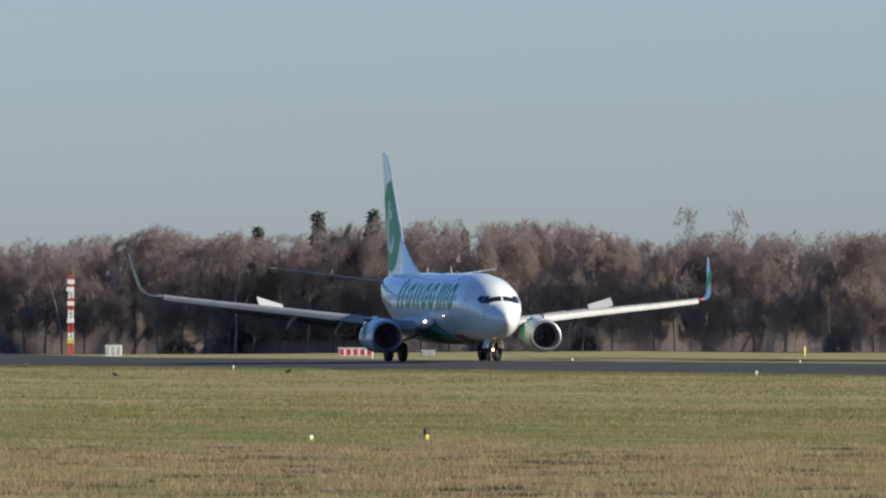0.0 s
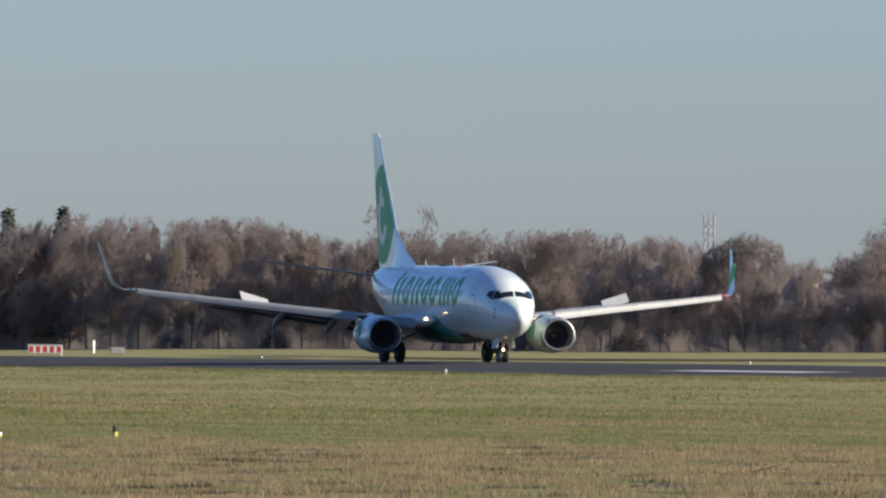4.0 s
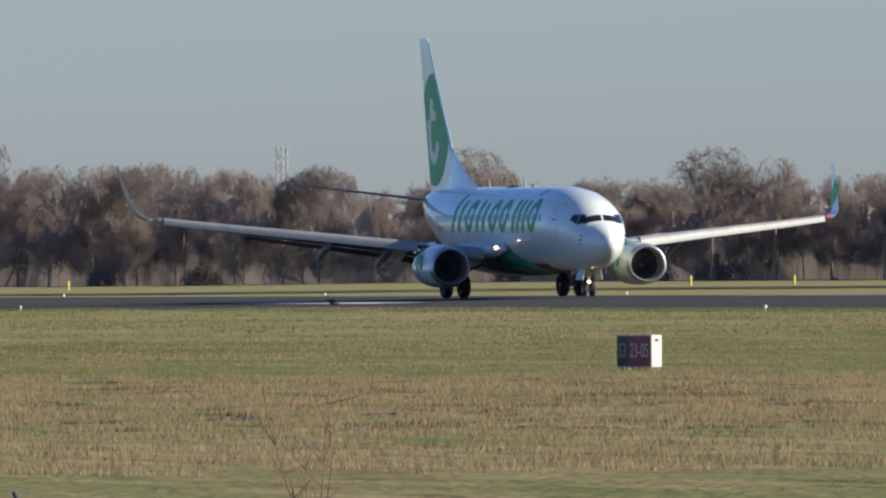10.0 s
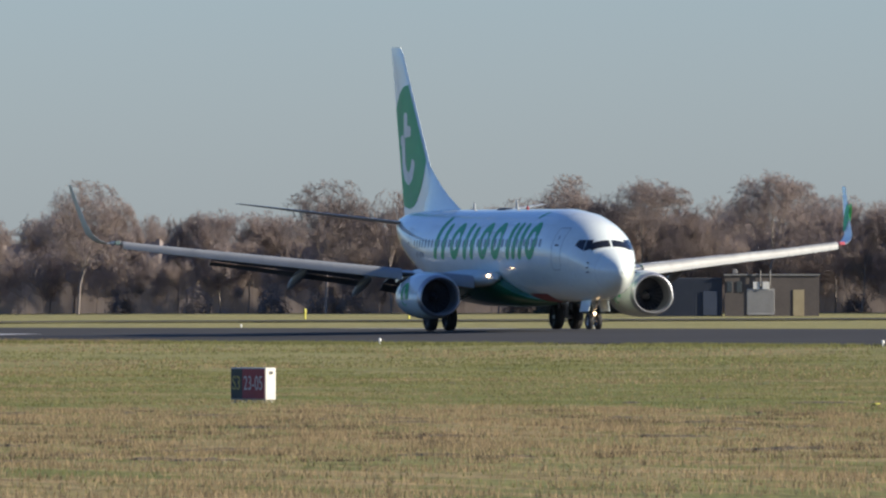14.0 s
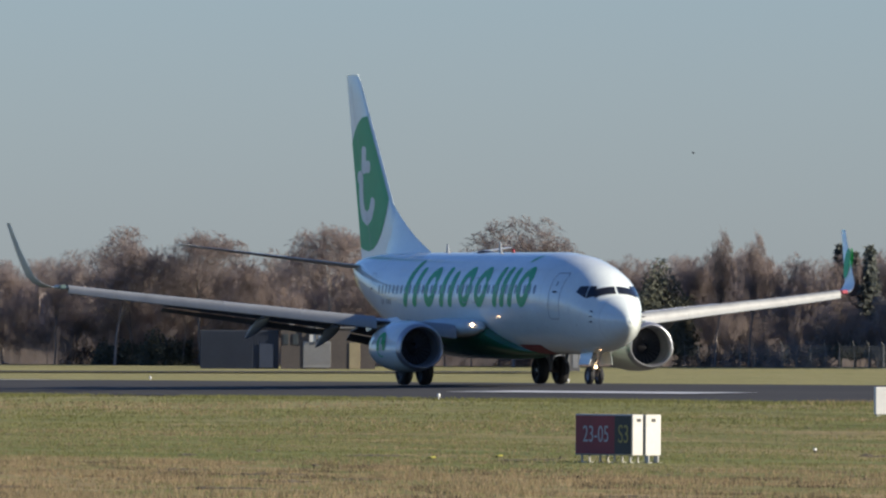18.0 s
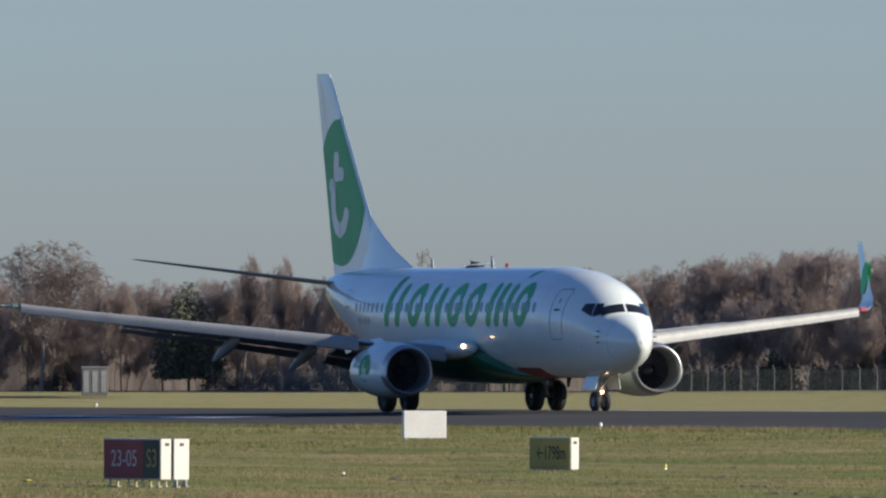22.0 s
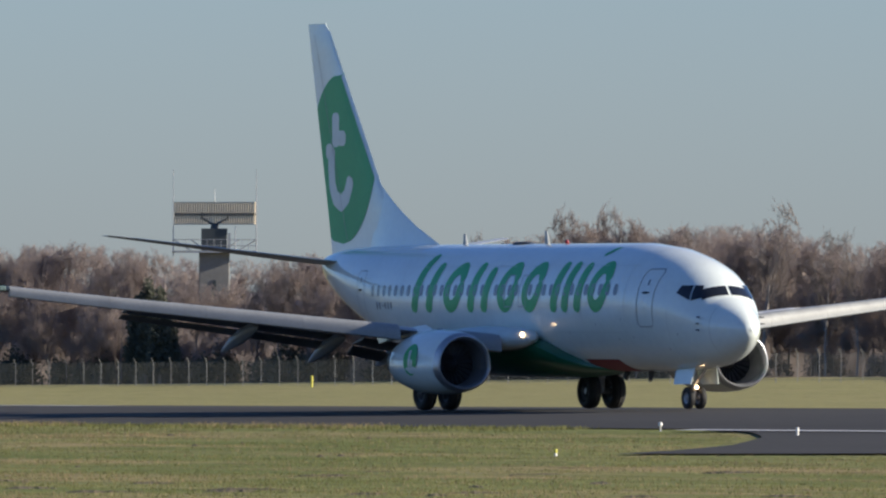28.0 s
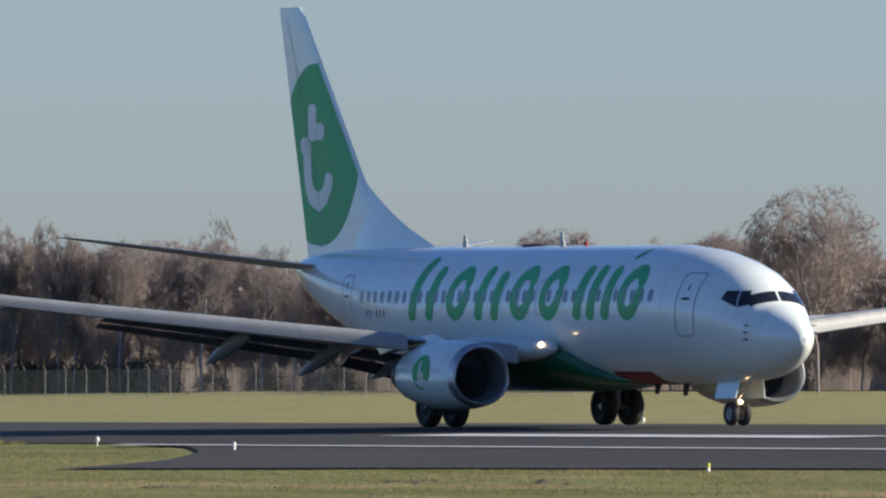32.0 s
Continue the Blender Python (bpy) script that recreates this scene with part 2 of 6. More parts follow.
def ground():
    xs = spread(-4900, -1700, 400) + spread(-1600, -1000, 50) + spread(-980, -100, 10) + spread(-60, 200, 60) + [1000, 3000]
    ys = [-3000, -900, -300] + spread(-100, 150, 8) + [155, 159, 162.2, 170, 184.4, 196, 207, 212] + spread(220, 420, 12) + spread(450, 800, 40) + [1000, 1500, 2500, 4900]
    me = bpy.data.meshes.new("ground")
    nx = len(xs)
    vs = [(x, y, ground_z(x, y)) for y in ys for x in xs]
    fs = [(j * nx + i, j * nx + i + 1, (j + 1) * nx + i + 1, (j + 1) * nx + i) for j in range(len(ys) - 1) for i in range(nx - 1)]
    me.from_pydata(vs, [], fs)
    me.materials.append(GRASS)
    me.polygons.foreach_set("use_smooth", [True] * len(fs))
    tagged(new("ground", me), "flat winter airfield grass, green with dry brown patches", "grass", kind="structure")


def strip(name, label, cat, x0, x1, edges, lift, material, step=10.0):
    """Paving between y edges, lifted a little over the land."""
    bm = bmesh.new()
    rows = []
    for x in spread(x0, x1, step):
        rows.append([(x, y, ground_z(x, y) + lift) for y in edges])
    loft(bm, rows, close=False)
    bmesh.ops.recalc_face_normals(bm, faces=bm.faces)
    return tagged(part(name, bm, material), label, cat, kind="structure")


ground()
strip("runway", "dark grey asphalt runway, worn and tyre-marked", "runway", -2600, 400, (RW_NEAR, 170, RW_Y, 196, RW_FAR), 0.03, ASPHALT)

# ---- the airliner: x forward with the nose at 0, y to its left, z up from the ground ----
FUS_X = (-0.02, -0.08, -0.2, -0.5, -1.0, -1.5, -1.8, -2.1, -2.6, -3.2, -4.0, -5.2, -7.0, -20.5, -22.5, -25.0, -27.5, -29.3, -30.7, -31.5)
FUS_W = (0.02, 0.20, 0.33, 0.52, 0.78, 1.00, 1.12, 1.23, 1.38, 1.53, 1.67, 1.81, 1.88, 1.88, 1.83, 1.62, 1.27, 0.88, 0.48, 0.16)
FUS_T = (2.66, 2.84, 2.99, 3.20, 3.44, 3.67, 3.99, 4.20, 4.49, 4.74, 4.95, 5.18, 5.33, 5.36, 5.36, 5.35, 5.32, 5.25, 5.12, 4.95)
FUS_B = (2.62, 2.43, 2.28, 2.06, 1.83, 1.66, 1.58, 1.52, 1.46, 1.41, 1.37, 1.35, 1.34, 1.34, 1.50, 2.12, 2.92, 3.52, 4.10, 4.55)


def fus(x):
    x = max(-31.5, min(-0.02, x))
    r = [-v for v in FUS_X]
    w, t, b = (float(np.interp(-x, r, f)) for f in (FUS_W, FUS_T, FUS_B))
    return w, t, b, b + 0.54 * (t - b)


def fus_point(x, ang, off=0.0):
    """On the skin at angle ang from the left side, up through the top."""
    w, t, b, c = fus(x)
    hh = (t - c) if math.sin(ang) >= 0 else (c - b)
    return Vector((x, (w + off) * math.cos(ang), c + (hh + off) * math.sin(ang)))


def skin(x, z, side=-1, off=0.006):
    """On the skin at height z; side -1 is the aircraft's right."""
    w, t, b, c = fus(x)
    hh = (t - c) if z >= c else (c - b)
    u = max(-0.999, min(0.999, (z - c) / hh))
    cu = math.sqrt(1 - u * u)
    nrm = Vector((0, side * cu / w, u / hh)).normalized()
    return Vector((x, side * w * cu, z)) + nrm * off


def foil(n=12):
    """A wing section of unit chord, from the nose over the top to the tail and back below."""
    xs = [0.5 - 0.5 * math.cos(math.pi * i / n) for i in range(n + 1)]
    th = lambda x: 5 * (0.2969 * math.sqrt(x) - 0.126 * x - 0.3516 * x * x + 0.2843 * x ** 3 - 0.1015 * x ** 4)
    return [(x, th(x) * 0.46 + 0.0) for x in xs], [(x, -th(x) * 0.40) for x in reversed(xs[1:-1])]


def section(y, le, z, chord, thick, up=(0, 0, 1), symmetric=False):
    top, low = foil()
    pts = [(u, v * (0.81 if symmetric else 1)) for u, v in top] + [(u, v * (1.25 if symmetric else 1)) for u, v in low]
    up = Vector(up)
    return [Vector((le - u * chord, y, z)) + up * (v * thick * chord) for u, v in pts]


def grid_patch(bm, corners_fn, nu, nv, mat=0):
    rows = [[corners_fn(i / nu, j / nv) for i in range(nu + 1)] for j in range(nv + 1)]
    return loft(bm, rows, close=False, mat=mat)


def stroke(bm, pts, width, side=-1, off=0.007, surf=None):
    """A painted stroke along (x, z) points lying on the skin."""
    surf = surf or skin
    fine = []
    for (a, b), (c, d) in zip(pts, pts[1:]):
        m = max(1, int(math.hypot(c - a, d - b) / 0.12))
        fine += [(a + (c - a) * i / m, b + (d - b) * i / m) for i in range(m)]
    fine.append(pts[-1])
    rows = []
    for i, (x, z) in enumerate(fine):
        p, q = fine[max(0, i - 1)], fine[min(len(fine) - 1, i + 1)]
        dx, dz = q[0] - p[0], q[1] - p[1]
        l = math.hypot(dx, dz) or 1
        e = min(1.0, (min(i, len(fine) - 1 - i) + 1.2) / 2.2)
        nx, nz = -dz / l * width * 0.5 * e, dx / l * width * 0.5 * e
        rows.append([surf(x + nx * s, z + nz * s, side, off) for s in (-1, -0.33, 0.33, 1)])
    loft(bm, rows, close=False)


def oval(cx, cz, rx, rz, lean, a0, a1, n=18):
    out = []
    for i in range(n + 1):
        a = a0 + (a1 - a0) * i / n
        dz = math.sin(a) * rz
        out.append((cx + math.cos(a) * rx + dz * lean, cz + dz))
    return out


def main_wing(plane, side):
    """Wing box, flaps, track fairings, spoilers and blended winglet of one side."""
    s = side
    nm = "left" if s > 0 else "right"
    st = [(1.2, -11.2, 1.95, 8.6, 0.15), (2.3, -12.05, 2.24, 7.5, 0.145), (4.83, -13.55, 2.55, 5.75, 0.125), (6.2, -14.3, 2.70, 4.95, 0.12),
          (10.0, -16.25, 3.12, 3.75, 0.115), (14.0, -18.3, 3.55, 2.55, 0.11), (16.6, -19.62, 3.86, 1.75, 0.105)]
    if s > 0:
        # the left wing rides a little higher inboard
        st = [(y, le, z + float(np.interp(y, (1.2, 5, 10, 16), (0.10, 0.16, 0.10, 0.0))), c, t) for y, le, z, c, t in st]
    wing_z = lambda y: float(np.interp(y, [q[0] for q in st], [q[2] for q in st]))
    wing_le = lambda y: float(np.interp(y, [q[0] for q in st], [q[1] for q in st]))
    wing_ch = lambda y: float(np.interp(y, [q[0] for q in st], [q[3] for q in st]))
    bm = bmesh.new()
    loft(bm, [section(s * y, le, z, c * 0.90 if y < 12.5 else c, t) for y, le, z, c, t in st], caps=(True, True))
    bmesh.ops.recalc_face_normals(bm, faces=bm.faces)
    bm.normal_update()
    # downward faces take a darker grey: the wing's own shade as colour
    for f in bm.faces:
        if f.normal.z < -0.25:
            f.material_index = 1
    wing = part("wing", bm, [WINGGREY, UNDERSHADE], plane, "pale grey swept wing with flaps lowered", True)
    # bright slat along the leading edge
    for y0, y1 in ((2.75, 4.25), (5.5, 8.2), (8.205, 10.9), (10.905, 13.6), (13.605, 16.4)):
        bm = bmesh.new()
        rows = []
        for y in (y0, (y0 + y1) / 2, y1):
            k = 0.50 + 0.085 * wing_ch(y)
            x, z = wing_le(y), wing_z(y)
            rows.append([(x + dx * k, s * y, z + dz * k) for dx, dz in ((-0.62, 0.17), (-0.22, 0.172), (-0.02, 0.135), (0.09, 0.04), (0.13, -0.08), (0.14, -0.21), (0.14, -0.32), (0.05, -0.36), (-0.05, -0.30), (-0.04, -0.12), (-0.2, 0.05))])
        loft(bm, rows, close=True, caps=(True, True))
        bmesh.ops.recalc_face_normals(bm, faces=bm.faces)
        for f in bm.faces:
            c = f.calc_center_median()
            f.material_index = 1 if c.z > wing_z(abs(c.y)) - 0.20 * (0.50 + 0.085 * wing_ch(abs(c.y))) else 0
        part("slat", bm, [SLATGREY, SLATDULL if s > 0 else SLATGREY], wing, "pale grey leading-edge slat", True)
    # flaps, lowered behind and below the wing, in the underside's shade colour
    for y0, y1, drop in ((2.0, 4.75, 0.72), (5.6, 12.2, 0.55)):
        for k, (fr, ln, ang) in enumerate(((0.80, 0.17, 12), (0.95, 0.10, 28))):
            bm = bmesh.new()
            rows = []
            for y in (y0, (y0 + y1) / 2, y1):
                c = wing_ch(y)
                up = Vector((math.sin(radians(-ang)), 0, math.cos(radians(ang))))
                x0, z0 = wing_le(y) - c * fr, wing_z(y) - 0.06 - (0.05 + 0.035 * c) * k - 0.022 * c
                top, low = foil(6)
                ring = []
                for u, v in top + low:
                    d = Vector((-math.cos(radians(ang)), 0, -math.sin(radians(ang)))) * (u * c * ln)
                    ring.append(Vector((x0, s * y, z0)) + d + up * (v * 0.2 * c * ln))
                rows.append(ring)
            loft(bm, rows, caps=(True, True))
            bmesh.ops.recalc_face_normals(bm, faces=bm.faces)
            part("flap", bm, UNDERSHADE, wing, "lowered flap, its shade put into dark grey", True)
    # flap track fairings, drooped
    for y, drop in ((8.65, 1.10), (5.85, 1.12), (3.4, 0.90)):
        bm = bmesh.new()
        te, z0 = wing_le(y) - wing_ch(y), wing_z(y)
        rings = []
        for u, r in ((0, 0.03), (0.08, 0.12), (0.25, 0.20), (0.5, 0.22), (0.72, 0.17), (0.9, 0.09), (1.0, 0.012)):
            px, pz = te + 2.1 - 2.9 * u, z0 - 0.30 - (drop - 0.30) * (0.25 * u + 0.75 * u ** 1.6)
            rings.append([(px, s * y + r * 0.75 * math.cos(a), pz + r * 1.15 * math.sin(a)) for a in np.linspace(0, math.tau, 10, endpoint=False)])
        loft(bm, rings, caps=(True, True))
        bmesh.ops.recalc_face_normals(bm, faces=bm.faces)
        part("flap_track_fairing", bm, FAIRGREY, wing, "drooped grey flap track fairing", True)
    # blended winglet
    bm = bmesh.new()
    rings = []
    for u in np.linspace(0, 1, 9):
        y = 16.6 + 0.78 * min(1, u / 0.3) ** 0.8 + 0.62 * max(0, u - 0.25)
        z = 3.86 + 0.05 * u + 2.5 * max(0, (u - 0.10) / 0.9) ** 1.55
        le = -19.62 - 3.0 * u ** 1.15
        ch = 1.45 * (1 - u) + 0.42 * u if u > 0.3 else 1.75 - 2.03 * u
        lean = radians(min(78, 190 * u))
        rings.append(section(s * y, le, z, ch, 0.08, (0, -s * math.sin(lean), math.cos(lean))))
    loft(bm, rings, caps=(True, True))
    bmesh.ops.recalc_face_normals(bm, faces=bm.faces)
    bm.normal_update()
    # right winglet's outer face is darkened in colour to stand for its shade
    for f in bm.faces:
        if f.normal.y * s > 0.35 and f.normal.x < 0.3:
            f.material_index = 1
    wl = part("winglet", bm, [WHITE, WINGLETDARK if s < 0 else WHITE], wing, "white blended winglet", True)
    if s > 0:
        winglet_mark(wing, s)
    bm = bmesh.new()
    box(bm, -20.3, s * 16.50, 3.80, -19.52, s * 16.75, 3.96, 0.03)
    part("wingtip_light", bm, NAVGREEN if s < 0 else NAVRED, wing, "small wingtip navigation light")
    # spoilers on the upper side, each hinged at its front edge
    made = []
    for y0, y1, up in ((9.35, 10.85, 37), (7.9, 9.3, 3), (6.45, 7.85, 3), (2.9, 4.7, 4)):
        y = (y0 + y1) / 2
        bm = bmesh.new()
        dz = wing_z(y1) - wing_z(y0)
        ln = 0.74
        dx = (wing_le(y1) - 0.55 * wing_ch(y1)) - (wing_le(y0) - 0.55 * wing_ch(y0))
        a = [Vector((0 - dx / 2, s * -(y1 - y0) / 2, -dz / 2)), Vector((dx / 2, s * (y1 - y0) / 2, dz / 2))]
        b = [p + Vector((-ln, 0, 0)) for p in a]
        up_v = Vector((0, 0, 0.04))
        loft(bm, [[a[0], a[1], b[1], b[0]], [p + up_v for p in (a[0], a[1], b[1], b[0])]], caps=(True, True))
        bmesh.ops.recalc_face_normals(bm, faces=bm.faces)
        sp = part("spoiler", bm, SPOIL, wing, "pale hinged wing spoiler")
        c = wing_ch(y)
        sp.location = (wing_le(y) - 0.52 * c, s * y, wing_z(y) + 0.022 * c - 0.045)
        made.append((sp, up))
    return made


WINGLETDARK = surface("winglet_outer_shade", (0.46, 0.49, 0.46), (0.38, 0.41, 0.385), 0.6, 0.45)
SLATDULL = surface("dull_slat_metal", (0.30, 0.31, 0.30), (0.22, 0.225, 0.22), 0.5, 0.5, fine=9)
SLATGREY = surface("slat_grey_paint", (0.29, 0.30, 0.305), (0.24, 0.25, 0.255), 0.8, 0.38, fine=9)
TAILUNDER = surface("tailplane_under_shade", (0.30, 0.31, 0.33), (0.24, 0.25, 0.265), 1.2, 0.4)
FAIRGREY = surface("fairing_grey", (0.24, 0.245, 0.25), (0.19, 0.19, 0.2), 0.8, 0.4)
NAVGREEN = surface("nav_green", (0.10, 0.15, 0.145), None, 1.0, 0.3)
NAVRED = surface("nav_red", (0.45, 0.10, 0.12), None, 1.0, 0.3, glow=0.1)
SPOIL = surface("spoiler_paint", (0.46, 0.46, 0.45), (0.40, 0.40, 0.39), 0.7, 0.45)
FANBLADE = surface("fan_blade", (0.085, 0.085, 0.09), (0.06, 0.06, 0.065), 0.3, 0.45, metal=0.5)


def winglet_mark(wing, s):
    """Green painted mark on the inner face of a winglet."""
    bm = bmesh.new()
    rim = [(-21.75 + 0.30 * math.cos(a) - 0.1 * math.sin(a), 5.05 + 0.62 * math.sin(a)) for a in np.linspace(0, math.tau, 20, endpoint=False)]
    for off in (-0.075, 0.06):
        bm.faces.new([bm.verts.new((x, s * (17.55 + 0.62 * (z - 4.55) / 1.95 * 0.62 + off), z)) for x, z in rim])
    part("winglet_mark", bm, GREEN, wing, "green painted mark")


def engine(plane, side):
    y, z, x0 = side * 4.83, 1.64 if side > 0 else 1.55, -10.45
    bm = bmesh.new()
    # outer cowl
    rings = []
    for x, r, low in ((-0.02, 0.885, 0), (-0.25, 0.965, 0), (-0.7, 1.035, 0), (-1.5, 1.075, 0), (-2.2, 1.06, 0), (-2.9, 1.0, 0), (-3.5, 0.89, 0), (-3.85, 0.81, 0)):
        ring = []
        for a in np.linspace(0, math.tau, 40, endpoint=False):
            ca, sa_ = math.cos(a), math.sin(a)
            flat = 0.90 if sa_ < 0 else 1.0
            ring.append((x0 + x, y + ca * r * (1.03 if sa_ < 0 else 1.0), z + sa_ * r * flat))
        rings.append(ring)
    loft(bm, rings)
    bmesh.ops.recalc_face_normals(bm, faces=bm.faces)
    cowl = part("engine_cowl", bm, WHITE if side < 0 else CREAM, plane, "white engine nacelle", True)
    # polished inlet lip and dark duct
    bm = bmesh.new()
    prof = ((-0.26, 0.972), (-0.10, 0.935), (-0.01, 0.885), (0.0, 0.855), (-0.04, 0.815), (-0.14, 0.785), (-0.22, 0.775))
    lathe_flat(bm, prof, (x0, y, z))
    part("inlet_lip", bm, CHROME, cowl, "polished metal inlet lip", True)
    bm = bmesh.new()
    lathe_flat(bm, ((-0.22, 0.775), (-0.5, 0.765), (-1.1, 0.775)), (x0, y, z))
    part("inlet_duct", bm, DUCT, cowl, "dark inlet duct", True)
    bm = bmesh.new()
    lathe_flat(bm, ((-1.1, 0.778), (-1.12, 0.02)), (x0, y, z))
    fan = part("fan", bm, DARKMETAL, cowl, "dark engine fan", True)
    for i in range(24):
        bm = bmesh.new()
        a = i * math.tau / 24
        for r0, r1 in ((0.2, 0.76),):
            p = [(x0 - 1.02, y + r0 * math.cos(a), z + r0 * math.sin(a)), (x0 - 1.02, y + r1 * math.cos(a + 0.05), z + r1 * math.sin(a + 0.05)),
                 (x0 - 1.10, y + r1 * math.cos(a + 0.24), z + r1 * math.sin(a + 0.24)), (x0 - 1.10, y + r0 * math.cos(a + 0.18), z + r0 * math.sin(a + 0.18))]
            bm.faces.new([bm.verts.new(q) for q in p])
        part("fan_blade", bm, FANBLADE, fan)
    bm = bmesh.new()
    lathe(bm, ((-0.62, 0.01), (-0.7, 0.07), (-0.9, 0.17), (-1.08, 0.23)), (x0, y, z), 20)
    part("spinner", bm, FANBLADE, fan, "spinner cone", True)
    # hot nozzle and plug
    bm = bmesh.new()
    lathe(bm, ((-3.6, 0.66), (-4.3, 0.60), (-4.8, 0.46), (-4.8, 0.40), (-4.5, 0.38)), (x0, y, z + 0.02), 28)
    part("exhaust_nozzle", bm, DARKMETAL, cowl, "dark exhaust nozzle", True)
    # pylon up to the wing
    bm = bmesh.new()
    loft(bm, [[(x0 - 1.9, y, z + 0.95), (x0 - 2.6, y + 0.16, z + 0.93), (x0 - 5.2, y + 0.2, z + 0.75), (x0 - 6.4, y, z + 0.62), (x0 - 5.2, y - 0.2, z + 0.75), (x0 - 2.6, y - 0.16, z + 0.93)],
              [(x0 - 2.9, y, z + 1.22), (x0 - 3.5, y + 0.12, z + 1.16), (x0 - 5.2, y + 0.16, z + 0.98), (x0 - 6.6, y, z + 0.85), (x0 - 5.2, y - 0.16, z + 0.98), (x0 - 3.5, y - 0.12, z + 1.16)]], caps=(True, True))
    bmesh.ops.recalc_face_normals(bm, faces=bm.faces)
    part("pylon", bm, WHITE, cowl, "", True)
    # round green mark on both flanks of the cowl
    for sd in (-1, 1):
        bm = bmesh.new()

        def cowl_at(u, v, cx=-1.75, r=0.5):
            xx, zz = x0 + cx + u, v
            ang = math.asin(max(-1, min(1, zz / 1.09)))
            return Vector((xx, y + sd * 1.092 * math.cos(ang), z + 1.086 * math.sin(ang)))
        c0 = bm.verts.new(cowl_at(0, 0.12))
        rim = [[bm.verts.new(cowl_at(q * 0.5 * math.cos(a), 0.12 + q * 0.5 * math.sin(a))) for a in np.linspace(0, math.tau, 24, endpoint=False)] for q in (0.5, 1.0)]
        for i in range(24):
            j = (i + 1) % 24
            bm.faces.new((c0, rim[0][i], rim[0][j]))
            bm.faces.new((rim[0][i], rim[1][i], rim[1][j], rim[0][j]))
        part("cowl_mark", bm, GREEN, cowl, "round green painted mark")
        bm = bmesh.new()
        for u0, u1, v0, v1 in ((-0.14, 0.02, -0.12, 0.42), (0.06, 0.18, -0.14, 0.12)):
            rows = [[cowl_at(u0 + (u1 - u0) * i / 2, v0 + (v1 - v0) * j / 6) + Vector((0, sd * 0.006, 0)) for i in range(3)] for j in range(7)]
            loft(bm, rows, close=False)
        part("mark_bar", bm, PALE, cowl, "pale bar on the round mark")


def lathe_flat(bm, prof, c, n=40):
    cx, cy, cz = c
    rings = []
    for x, r in prof:
        ring = []
        for a in np.linspace(0, math.tau, n, endpoint=False):
            ca, sa_ = math.cos(a), math.sin(a)
            ring.append((cx + x, cy + ca * r * (1.03 if sa_ < 0 else 1.0), cz + sa_ * r * (0.90 if sa_ < 0 else 1.0)))
        rings.append(ring)
    loft(bm, rings)


# left cowl's white with reflected light mixed in as a cream tint
CREAM = surface("cowl_bounce_cream", (0.74, 0.73, 0.66), (0.66, 0.65, 0.58), 1.2, 0.35, coat=0.3)
DUCT = surface("inlet_liner", (0.20, 0.20, 0.205), (0.15, 0.15, 0.155), 0.5, 0.5)

FIN = ((5.2, -26.0, -31.0), (6.5, -26.52, -31.32), (12.52, -31.36, -32.92))


def fin_edges(z):
    zs = [f[0] for f in FIN]
    return float(np.interp(z, zs, [f[1] for f in FIN])), float(np.interp(z, zs, [f[2] for f in FIN]))


def fin_skin(x, z, side=-1, off=0.008):
    le, te = fin_edges(z)
    u = max(0.0, min(1.0, (le - x) / (le - te)))
    th = 5 * (0.2969 * math.sqrt(u) - 0.126 * u - 0.3516 * u * u + 0.2843 * u ** 3 - 0.1015 * u ** 4)
    return Vector((x, side * (th * 0.5 * 0.10 * (le - te) + off), z))


